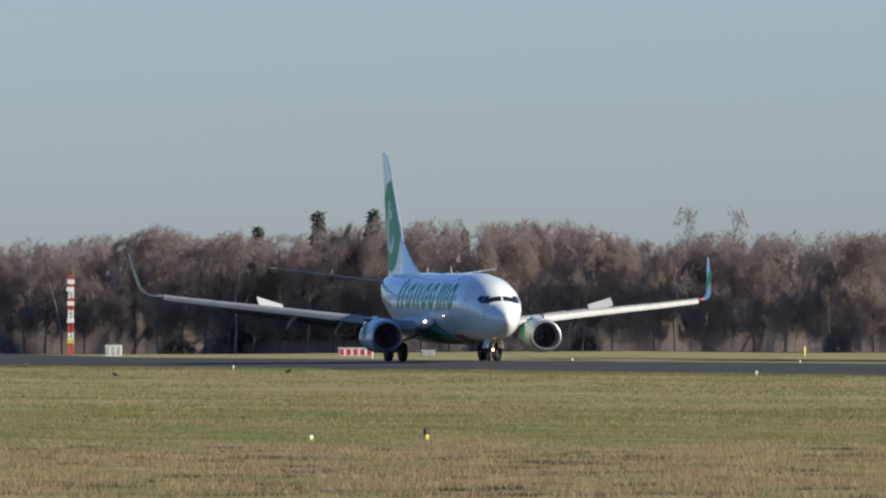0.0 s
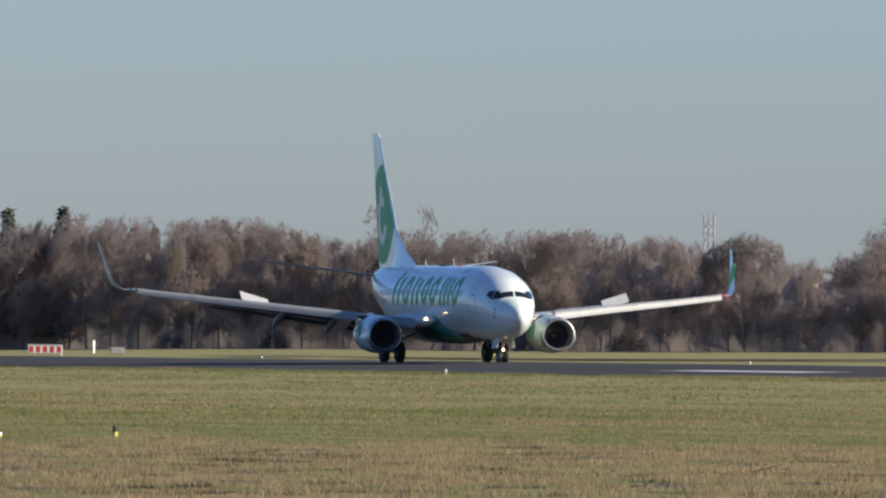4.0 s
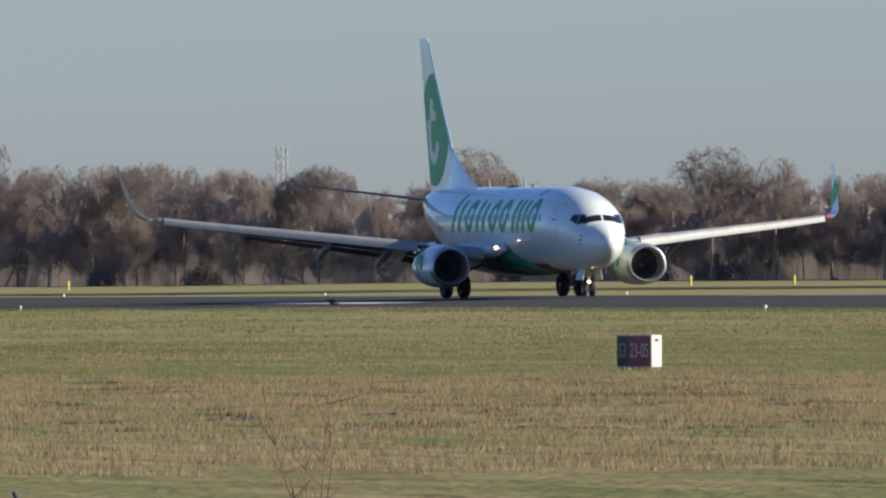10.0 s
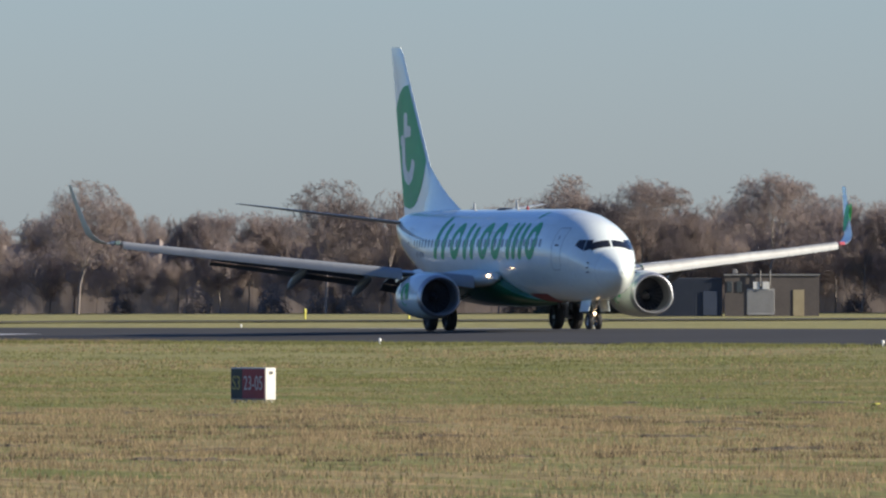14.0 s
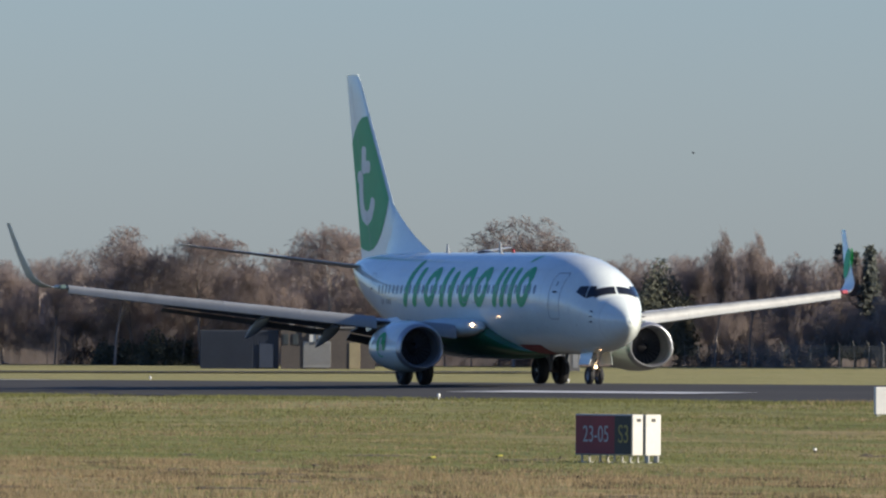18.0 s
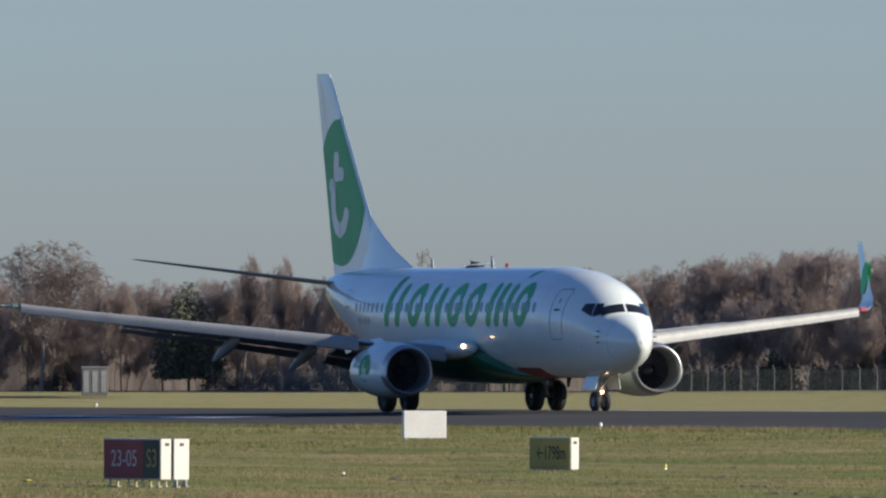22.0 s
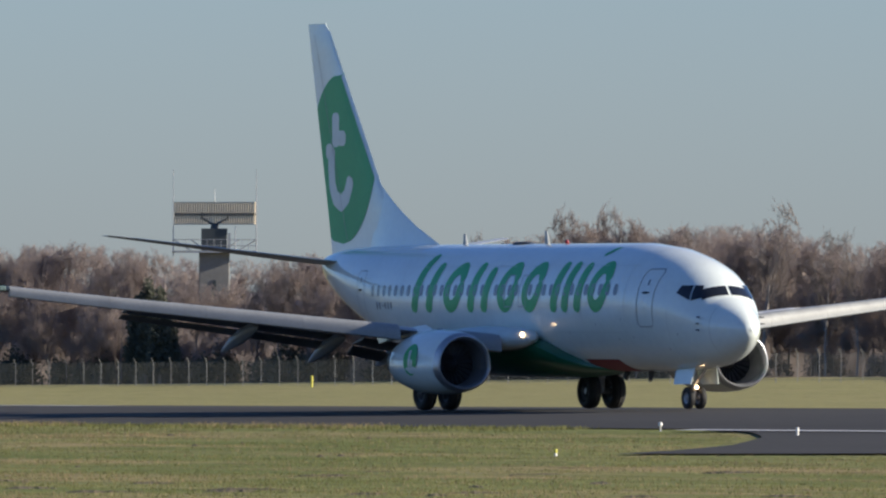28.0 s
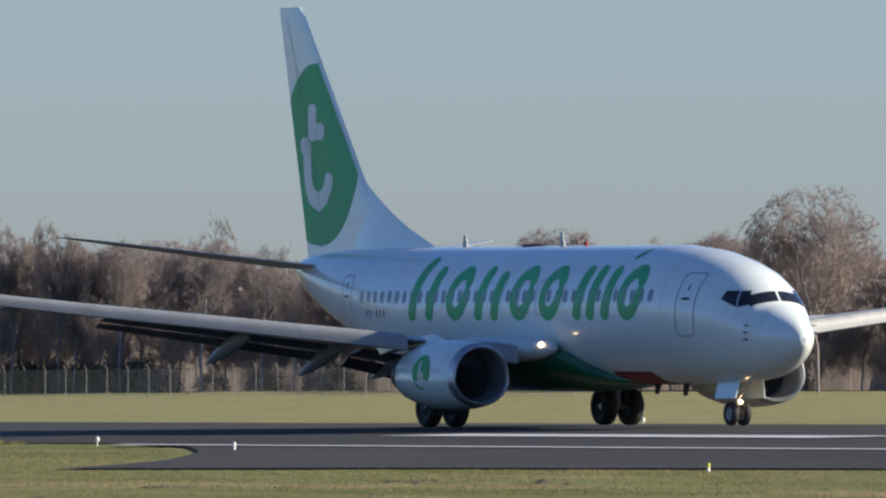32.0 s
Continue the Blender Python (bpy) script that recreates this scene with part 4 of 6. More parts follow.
# ---- airfield signs ----
SIGNWHITE = surface("sign_white", (0.52, 0.51, 0.46), (0.44, 0.43, 0.39), 0.5, 0.6, fine=6)
# brighter copy of the sign white: sunlight on the blank sign as colour
SIGNBLANK = surface("sign_lit_white", (0.76, 0.75, 0.70), (0.68, 0.67, 0.63), 0.5, 0.6, fine=6)
SIGNRED = surface("sign_red", (0.26, 0.03, 0.04), (0.20, 0.026, 0.034), 0.6, 0.45)
SIGNBLACK = surface("sign_black", (0.03, 0.03, 0.028), (0.045, 0.044, 0.04), 0.6, 0.45)
SIGNYELLOW = surface("sign_yellow", (0.46, 0.34, 0.08), (0.38, 0.28, 0.07), 0.5, 0.55)
LETTERWHITE = surface("letter_white", (0.50, 0.48, 0.47), None, 0.3, 0.5)
LETTERYELLOW = surface("letter_yellow", (0.38, 0.32, 0.09), None, 0.3, 0.5)
LETTERBLACK = surface("letter_black", (0.02, 0.02, 0.02), None, 0.3, 0.5)


def lettering(parent, text, x, z, height, squeeze, material, y):
    c = bpy.data.curves.new("lettering", "FONT")
    c.body, c.size, c.align_x, c.align_y, c.extrude = text, height / 0.70, "CENTER", "CENTER", 0.003
    c.materials.append(material)
    ob = new("lettering", c)
    ob.parent = parent
    ob.matrix_local = Matrix.Translation((x, y, z)) @ pose(0, 0, 0, 90, 0, 0) @ Matrix.Diagonal((squeeze, 1, 1, 1))
    ob["label"] = "painted legend " + text
    return ob


def sign(at, facing, length, height, depth, legs, panels, texts, label, plain=False):
    """A box sign on short legs. Its face looks along -y of its own space; facing is the compass of that way, clockwise from +y."""
    x, y = at
    s = base("airfield_sign", label, "sign", pose(x, y, ground_z(x, y), 0, 0, 180 - facing))
    z0, z1 = legs, legs + height
    bm = bmesh.new()
    box(bm, -length / 2, -depth / 2, z0, length / 2, depth / 2, z1, 0.015)
    part("housing", bm, SIGNBLANK if plain else SIGNWHITE, s, "white sign housing")
    for a, b, mat in panels:
        bm = bmesh.new()
        box(bm, -length / 2 + 0.03 + (length - 0.06) * a, -depth / 2 - 0.012, z0 + 0.03, -length / 2 + 0.03 + (length - 0.06) * b, -depth / 2 + 0.004, z1 - 0.03)
        part("face_panel", bm, mat, s, "coloured sign face")
    for text, u, hgt, sq, mat in texts:
        lettering(s, text, -length / 2 + length * u, (z0 + z1) / 2, hgt, sq, mat, -depth / 2 - 0.016)
    for fx in (-0.42, -0.1, 0.15, 0.42):
        for fy in (-0.3, 0.3):
            bm = bmesh.new()
            tube(bm, (fx * length, fy * depth, 0.012), (fx * length, fy * depth, z0), 0.022, 0.022, 8)
            box(bm, fx * length - 0.06, fy * depth - 0.06, -0.03, fx * length + 0.06, fy * depth + 0.06, 0.015)
            part("leg", bm, SIGNWHITE, s)
    if not plain:
        bm = bmesh.new()
        box(bm, length / 2 + 0.001, -0.06, z1 - 0.16, length / 2 + 0.012, 0.06, z1 - 0.09)
        part("label_plate", bm, SIGNBLACK, s, "small dark plate")
    return s


sign((-319.05, 96.48), 152, 1.20, 0.78, 0.36, 0.06, ((0, 0.34, SIGNBLACK), (0.34, 1, SIGNRED)), (("S3", 0.18, 0.34, 0.62, LETTERYELLOW), ("23-05", 0.66, 0.34, 0.58, LETTERWHITE)), "dark red and black location sign in a white box on grass")
sign((-284.88, 104.51), 153, 1.72, 0.90, 0.40, 0.16, ((0, 0.70, SIGNRED), (0.70, 1, SIGNBLACK)), (("23-05", 0.37, 0.36, 0.66, LETTERWHITE), ("S3", 0.85, 0.40, 0.60, LETTERYELLOW)), "dark red runway holding sign reading 23-05 S3 on short legs")
sign((-283.10, 104.83), 153, 0.10, 0.90, 0.50, 0.16, ((0, 1, SIGNBLACK),), (), "white-sided black sign box standing beside the holding sign")
sign((-317.65, 127.5), 151, 1.34, 0.80, 0.32, 0.05, ((0, 1, SIGNYELLOW),), (("\u21901798m", 0.53, 0.34, 0.52, LETTERBLACK),), "yellow distance sign reading 1798m with an arrow")
sign((-391.28, 152.8), 99, 1.32, 0.84, 0.22, 0.03, (), (), "blank white back of an airfield sign on grass", plain=True)
# ---- runway lamps ----
LAMPWHITE = surface("lamp_white", (0.78, 0.77, 0.72), (0.66, 0.65, 0.6), 0.1, 0.4)
YELLOW = surface("marker_yellow", (0.50, 0.47, 0.07), (0.42, 0.39, 0.06), 0.3, 0.6)
STAKEDARK = surface("stake_dark", (0.03, 0.03, 0.025), None, 0.2, 0.7)


def edge_lamp(x, y):
    p = base("runway_lamp", "small white raised runway edge lamp", "lamp", pose(x, y, ground_z(x, y) + 0.02) @ Matrix.Scale(0.75, 4), "runway edge lamps")
    bm = bmesh.new()
    tube(bm, (0, 0, -0.02), (0, 0, 0.16), 0.03, 0.025, 8)
    part("stem", bm, LAMPWHITE, p)
    bm = bmesh.new()
    loft(bm, [[(r * math.cos(a), r * math.sin(a), z) for a in np.linspace(0, math.tau, 12, endpoint=False)] for z, r in ((0.16, 0.04), (0.17, 0.075), (0.26, 0.075), (0.31, 0.045), (0.32, 0.012))], caps=(True, True))
    bmesh.ops.recalc_face_normals(bm, faces=bm.faces)
    part("lamp_head", bm, LAMPWHITE, p, "white glass lamp head", True)


for k in range(0, 11):
    x = -928.0 + 59.0 * k
    if x < -320 and k not in (4, 6):
        edge_lamp(x, 160.9)
    edge_lamp(x, 208.6)


def stake(x, y, h, w, top, low, label, dz=0.0):
    p = base("marker_stake", label, "marker", pose(x, y, ground_z(x, y) + dz, 1.5, 2, 20))
    bm = bmesh.new()
    box(bm, -w / 2, -w / 2, -0.05, w / 2, w / 2, h * 0.45, w * 0.1)
    part("stake_foot", bm, low, p)
    bm = bmesh.new()
    box(bm, -w * 0.55, -w * 0.55, h * 0.45, w * 0.55, w * 0.55, h, w * 0.12)
    part("stake_head", bm, top, p)


stake(-324.1, 74.2, 0.26, 0.10, STAKEDARK, YELLOW, "short yellow and black peg in grass")
stake(-319.8, 70.4, 0.12, 0.09, LAMPWHITE, YELLOW, "low pale peg in grass")
stake(-317.7, 130.5, 0.16, 0.06, YELLOW, LAMPWHITE, "short pale yellow peg in grass")
stake(-308.5, 118.4, 0.10, 0.06, LAMPWHITE, STAKEDARK, "low pale peg in grass")
stake(-304.0, 141.9, 0.19, 0.065, YELLOW, LAMPWHITE, "yellow taxiway edge peg in grass")
stake(-276.4, 146.9, 0.19, 0.065, YELLOW, LAMPWHITE, "yellow taxiway edge peg in grass")
stake(-323.7, 158.05, 0.22, 0.055, LAMPWHITE, LAMPWHITE, "pale peg at the taxiway corner", 0.03)
stake(-295.2, 104.0, 0.06, 0.14, YELLOW, STAKEDARK, "low yellow cap in grass")
stake(-298.5, 106.8, 0.06, 0.14, YELLOW, STAKEDARK, "low yellow cap in grass")
for az, d, h in ((-75.54, 1290, 0.92), (-72.96, 1230, 0.92), (-72.53, 1230, 0.92), (-65.99, 1110, 0.95)):
    p = on_ground(az, d)
    stake(p.x, p.y, h, 0.17, YELLOW, YELLOW, "upright yellow marker post in far grass")

# ---- far side: masts, huts and the radar ----
REDBAND = surface("mast_red", (0.45, 0.04, 0.03), (0.38, 0.035, 0.03), 0.5, 0.5)
MASTWHITE = surface("mast_white", (0.70, 0.69, 0.66), (0.6, 0.6, 0.57), 0.5, 0.5)
HUTGREY = surface("hut_grey", (0.38, 0.38, 0.37), (0.30, 0.30, 0.29), 1.5, 0.7)
HUTBLUE = surface("container_blue", (0.036, 0.046, 0.066), (0.030, 0.038, 0.056), 2.0, 0.8)
WORNGREY = surface("worn_grey_paint", (0.20, 0.192, 0.18), (0.155, 0.15, 0.142), 0.8, 0.7)
CONCRETE = surface("weathered_concrete", (0.21, 0.21, 0.205), (0.165, 0.165, 0.16), 2.5, 0.85)
WALLBROWN = surface("rendered_wall", (0.105, 0.090, 0.080), (0.082, 0.070, 0.063), 2.0, 0.85)
GALV = surface("galvanised", (0.46, 0.47, 0.48), (0.36, 0.37, 0.38), 0.6, 0.45, metal=0.5)
DARKCAB = surface("dark_cabin", (0.035, 0.045, 0.05), (0.05, 0.06, 0.065), 1.0, 0.5)
SAND = surface("radar_sail", (0.46, 0.38, 0.27), (0.40, 0.33, 0.235), 0.8, 0.6)
SAILPALE = surface("radar_slat", (0.50, 0.46, 0.38), (0.44, 0.40, 0.33), 0.8, 0.6)
DOORYELLOW = surface("pale_yellow_door", (0.36, 0.30, 0.18), None, 0.8, 0.6)
ROLLGREY = surface("roller_door_grey", (0.30, 0.30, 0.295), (0.26, 0.26, 0.255), 1.2, 0.7)


def facing_eye(p):
    """The turn that lets a thing's -y look at the camera's side."""
    return math.degrees(math.atan2(p.y, p.x)) - 90


def banded_mast():
    p = on_ground(-78.585, 1280)
    m = base("banded_mast", "red and white banded lattice mast before the woods", "mast", pose(p.x, p.y, p.z, 0, 0, facing_eye(p)))
    n, h = 7, 7.4
    for i in range(n):
        z0, z1 = h * i / n, h * (i + 1) / n
        bm = bmesh.new()
        r = 0.27
        for k in range(3):
            a, b = k * math.tau / 3, (k + 1) * math.tau / 3
            q0, q1 = Vector((r * math.cos(a), r * math.sin(a), z0)), Vector((r * math.cos(b), r * math.sin(b), z0))
            tube(bm, q0, q0 + Vector((0, 0, z1 - z0)), 0.06, 0.06, 5)
            for j in range(3):
                s0, s1 = z0 + (z1 - z0) * j / 3, z0 + (z1 - z0) * (j + 1) / 3
                tube(bm, (q0.x, q0.y, s0), (q1.x, q1.y, s1), 0.04, 0.04, 4)
        part("mast_section", bm, REDBAND if i % 2 == 0 else MASTWHITE, m)
    for z, s in ((1.1, 1), (3.0, 1), (5.9, -1), (6.6, 1), (4.6, 1)):
        bm = bmesh.new()
        box(bm, -0.28 * s, -0.45, z, 0.36 * s, -0.30, z + 0.42, 0.02)
        part("aerial_panel", bm, MASTWHITE if z > 1.5 else YELLOW, m)


banded_mast()


def cabinet(az, d, w, h, dp, mat, label, slats=0):
    p = on_ground(az, d)
    c = base("equipment_cabinet", label, "cabinet", pose(p.x, p.y, p.z, 0, 0, facing_eye(p)))
    bm = bmesh.new()
    box(bm, -w / 2, -dp / 2, 0, w / 2, dp / 2, h, 0.03)
    part("cabinet_body", bm, mat, c)
    for i in range(slats):
        bm = bmesh.new()
        x = -w / 2 + w * (i + 0.5) / slats
        box(bm, x - w / slats * 0.30, -dp / 2 - 0.02, h * 0.12, x + w / slats * 0.30, -dp / 2 + 0.005, h * 0.88)
        part("louvre", bm, HUTGREY if mat is not MASTWHITE else (REDBAND if slats > 3 else HUTGREY), c)
    bm = bmesh.new()
    box(bm, -w / 2 - 0.05, -dp / 2 - 0.05, h, w / 2 + 0.05, dp / 2 + 0.05, h + 0.06)
    part("cabinet_lid", bm, MASTWHITE, c)


cabinet(-78.405, 1240, 1.5, 0.95, 0.8, MASTWHITE, "pale metal equipment cabinet with louvres on grass", 3)
cabinet(-77.10, 1250, 1.15, 0.5, 0.7, HUTGREY, "low grey equipment box on grass", 2)
cabinet(-77.40, 1280, 3.2, 0.72, 1.2, MASTWHITE, "low red and white checked cabin on grass", 5)
p = on_ground(-77.20, 1270)
stake(p.x, p.y, 1.2, 0.22, MASTWHITE, MASTWHITE, "white upright post in far grass")


def phone_mast():
    az, d = -74.652, 1660
    p = on_ground(az, d)
    m = base("lattice_mast", "grey lattice phone mast rising behind the woods", "mast", pose(p.x, p.y, p.z, 0, 0, facing_eye(p)))
    top = EYE[2] + d * math.tan(radians(0.372)) - p.z
    bm = bmesh.new()
    for sx in (-0.62, 0.62):
        for sy in (-0.5, 0.5):
            tube(bm, (sx * 1.3, sy * 1.3, 0), (sx * 0.75, sy * 0.75, top - 0.6), 0.07, 0.05, 5)
    n = 16
    for i in range(n):
        z0, z1 = (top - 0.6) * i / n, (top - 0.6) * (i + 1) / n
        k = 1.3 - 0.55 * i / n
        for sy in (-0.5, 0.5):
            tube(bm, (-0.62 * k, sy * k, z0), (0.62 * k, sy * k, z1), 0.04, 0.04, 4)
            tube(bm, (0.62 * k, sy * k, z0), (-0.62 * k, sy * k, z1), 0.04, 0.04, 4)
    part("lattice", bm, GALV, m)
    for z in (top - 1.5, top - 3.1, top - 4.6):
        for x in (-0.62, -0.02, 0.55):
            bm = bmesh.new()
            box(bm, x - 0.14, -0.85, z, x + 0.14, -0.68, z + 1.25, 0.03)
            part("panel_aerial", bm, GALV, m, "grey upright panel aerial")


phone_mast()


def service_building():
    d = 1270
    az = -71.20
    p = on_ground(az, d)
    b = base("service_building", "low flat-roofed brown service building with a blue annex", "building", pose(p.x, p.y, p.z, 0, 0, facing_eye(p)))
    m = d * radians(1)
    x0, x1, hgt = -0.02 * m, 0.372 * m, 3.75
    bm = bmesh.new()
    box(bm, x0, 0, -0.1, x1, 6, hgt)
    wall = part("wall", bm, WALLBROWN, b, "brown rendered wall")
    bm = bmesh.new()
    box(bm, x0 - 0.1, -0.12, hgt, x1 + 0.1, 6.1, hgt + 0.14)
    part("roof", bm, CONCRETE, b, "pale flat roof edge")
    px = lambda q: x0 + (q - 1282) * 0.002343 * m
    pz = lambda q: (551 - q) * 0.002343 * m
    for name, xa, xb, za, zb, mat, lab in (("roller_door", 1321, 1370, 547, 503, ROLLGREY, "pale roller door"), ("door", 1403, 1422, 550, 504, DOORYELLOW, "pale yellow door"),
                                           ("window", 1286, 1295, 508, 489, DARKCAB, "dark window"), ("window", 1303, 1312, 508, 489, DARKCAB, "dark window"),
                                           ("vent_box", 1332, 1344, 503, 490, MASTWHITE, "pale vent box"), ("vent_box", 1348, 1361, 503, 490, MASTWHITE, "pale vent box")):
        bm = bmesh.new()
        pr = 0.15 if name == "vent_box" else 0.06
        box(bm, px(xa), -pr, pz(za), px(xb), 0.02, pz(zb), 0.01)
        o = part(name, bm, mat, wall if name != "vent_box" else b, lab)
        if name == "roller_door":
            for i in range(9):
                bm = bmesh.new()
                z = pz(za) + (pz(zb) - pz(za)) * (i + 0.5) / 9
                box(bm, px(xa) + 0.05, -pr - 0.012, z - 0.19, px(xb) - 0.05, -pr + 0.005, z + 0.19)
                part("slat", bm, ROLLGREY, o)
    for q in (1345, 1362):
        bm = bmesh.new()
        tube(bm, (px(q), -0.35, pz(498)), (px(q), -0.35, hgt + 0.5), 0.06, 0.06, 8)
        part("flue_pipe", bm, WORNGREY, b, "thin exhaust pipe")
    bm = bmesh.new()
    box(bm, px(1296), 1.0, hgt + 0.14, px(1304), 1.8, hgt + 0.6, 0.05)
    part("roof_vent", bm, WORNGREY, b)
    # annex of blue containers
    a = base("container", "dark blue steel container beside the building", "container", pose(p.x, p.y, p.z, 0, 0, facing_eye(p)))
    bm = bmesh.new()
    box(bm, -0.355 * m, 0.3, 0, -0.03 * m, 5.5, 3.55)
    body = part("container_body", bm, HUTBLUE, a)
    for i in range(26):
        x = -0.35 * m + i * 0.318 * m / 26
        bm = bmesh.new()
        box(bm, x, 0.27, 0.12, x + 0.13, 0.305, 3.42)
        part("corrugation", bm, HUTBLUE, body)
    bm = bmesh.new()
    box(bm, -0.11 * m, 0.16, 0.1, -0.05 * m, 0.3, 2.3, 0.02)
    part("container_door", bm, surface("container_door_blue", (0.045, 0.058, 0.088), None, 1.0, 0.5), a)


service_building()
cabinet(-70.035, 1230, 2.35, 2.5, 1.6, WORNGREY, "pale upright equipment shelter before the woods", 3)


def radar_tower():
    az, d = -66.394, 1264
    p = on_ground(az, d)
    t = base("radar_tower", "concrete radar tower with railed platform above the trees", "tower", pose(p.x, p.y, p.z, 0, 0, facing_eye(p)))
    m = d * radians(1)
    z_at = lambda el: EYE[2] + d * math.tan(radians(el)) - p.z
    zp, zr = z_at(0.372), z_at(0.713)
    bm = bmesh.new()
    box(bm, -0.065 * m, -1.4, -0.2, 0.062 * m, 1.4, zp - 0.1, 0.08)
    part("shaft", bm, CONCRETE, t, "weathered concrete shaft")
    bm = bmesh.new()
    box(bm, -0.008 * m, -1.46, zp - 3.4, 0.006 * m, -1.38, zp - 2.6)
    part("shaft_window", bm, DARKCAB, t)
    bm = bmesh.new()
    box(bm, -0.178 * m, -2.2, zp - 0.1, 0.172 * m, 2.2, zp + 0.08)
    part("platform", bm, GALV, t, "steel platform deck")
    for i in range(13):
        x = -0.176 * m + 0.346 * m * i / 12
        for y in (-2.15, 2.15):
            bm = bmesh.new()
            tube(bm, (x, y, zp), (x, y, zp + 1.1), 0.02, 0.02, 5)
            part("railing_post", bm, GALV, t)
    for z in (0.55, 1.1):
        for y in (-2.15, 2.15):
            bm = bmesh.new()
            tube(bm, (-0.176 * m, y, zp + z), (0.17 * m, y, zp + z), 0.02, 0.02, 5)
            part("railing_bar", bm, GALV, t)
    for x in (-0.172 * m, 0.172 * m):
        bm = bmesh.new()
        tube(bm, (x, -0.3, zp - 0.4), (x, -0.3, z_at(0.60)), 0.055, 0.045, 6)
        tube(bm, (x, -0.3, z_at(0.60)), (x, -0.3, zr), 0.035, 0.025, 6)
        part("lightning_rod", bm, GALV, t, "tall thin pale rod")
        bm = bmesh.new()
        s = 1 if x > 0 else -1
        tube(bm, (x, -0.3, zp + 1.1), (x - s * 1.6, -0.3, zp + 0.1), 0.05, 0.05, 5)
        tube(bm, (x - s * 1.6, -0.3, zp + 1.1), (x - s * 3.0, -0.3, zp + 0.1), 0.05, 0.05, 5)
        part("brace", bm, GALV, t)
    bm = bmesh.new()
    box(bm, -0.056 * m, -1.2, zp + 0.08, 0.052 * m, 1.2, z_at(0.468), 0.05)
    part("drive_cabin", bm, DARKCAB, t, "dark drive cabin")
    bm = bmesh.new()
    tube(bm, (0.085 * m, -1.0, zp), (0.085 * m, -1.0, zp + 2.3), 0.05, 0.04, 6)
    box(bm, 0.055 * m, -1.0, zp + 0.1, 0.065 * m, -0.6, zp + 1.7)
    part("side_pole", bm, GALV, t)
    # turning aerial
    rot = new("radar_aerial")
    rot.parent = t
    rot.location = (0, 0, z_at(0.468))
    rot["label"] = "wide turning radar sail"
    rot.empty_display_size = 0.3
    w, z0, z1 = 4.0, 0.35, z_at(0.578) - z_at(0.468)
    bm = bmesh.new()
    tube(bm, (0, 0, -0.05), (0, 0, 0.5), 0.45, 0.3, 10)
    for s in (-1, 1):
        tube(bm, (0, 0.1, 0.3), (s * 1.3, -0.1, 0.95), 0.13, 0.1, 6)
        tube(bm, (s * 1.3, -0.1, 0.9), (s * 1.35, -0.1, 1.5), 0.1, 0.08, 6)
    part("yoke", bm, DARKCAB, rot, "dark yoke")
    bm = bmesh.new()
    box(bm, -w, -0.32, 1.15, w, 0.05, 1.42, 0.03)
    part("feed_beam", bm, DARKCAB, rot, "dark horizontal beam")
    bm = bmesh.new()
    for z in (z0, z1 - 0.1):
        box(bm, -w, -0.1, z, w, 0.1, z + 0.1)
    sail = part("sail", bm, SAILPALE, rot, "sand-coloured slatted sail")
    bm = bmesh.new()
    box(bm, -0.045, -0.12, z0 + 0.104, 0.045, 0.12, z1 - 0.104)
    first = part("slat", bm, SAND, sail)
    for i in range(35):
        o = first if i == 0 else new("slat", first.data)
        o.parent = sail
        o.location = (-w + 0.05 + (2 * w - 0.1) * i / 34, 0, 0)
    bm = bmesh.new()
    tube(bm, (0, 0, z1 - 0.5), (0, 0, z1 + 1.2), 0.04, 0.02, 5)
    part("top_rod", bm, MASTWHITE, rot)
    return rot


RADAR = radar_tower()

# ---- boundary fence before the woods ----
POSTGREY = surface("fence_post_grey", (0.28, 0.28, 0.275), (0.22, 0.22, 0.215), 0.5, 0.6)
WIRE = surface("fence_wire", (0.12, 0.13, 0.12), None, 0.5, 0.6)


def far_fence():
    f = base("boundary_fence", "grey mesh boundary fence with angled post tops", "fence", Matrix.Identity(4))
    fence_y = 462.0
    xs = np.arange(-1250, -880, 3.75)
    bm = bmesh.new()
    tube(bm, (0, 0, -0.1), (0, 0, 2.15), 0.026, 0.026, 5)
    tube(bm, (0, 0, 2.12), (0.22, -0.3, 2.5), 0.03, 0.028, 5)
    me = None
    for x in xs:
        z = ground_z(x, fence_y)
        if me is None:
            o = part("fence_post", bm, POSTGREY, f)
            me = o.data
        else:
            o = new("fence_post", me)
            o.parent = f
        o.location = (x, fence_y, z)
    bm = bmesh.new()
    for hgt in np.arange(0.15, 2.2, 0.22):
        for a, b in zip(xs[::4], xs[4::4]):
            tube(bm, (a, fence_y, ground_z(a, fence_y) + hgt), (b, fence_y, ground_z(b, fence_y) + hgt), 0.012, 0.012, 3)
    for a in np.arange(xs[0], xs[-1], 0.42):
        z = ground_z(a, fence_y)
        tube(bm, (a, fence_y, z), (a, fence_y, z + 2.1), 0.01, 0.01, 3)
    part("wire_mesh", bm, WIRE, f, "thin grey wire mesh")["kind"] = "stuff"


far_fence()


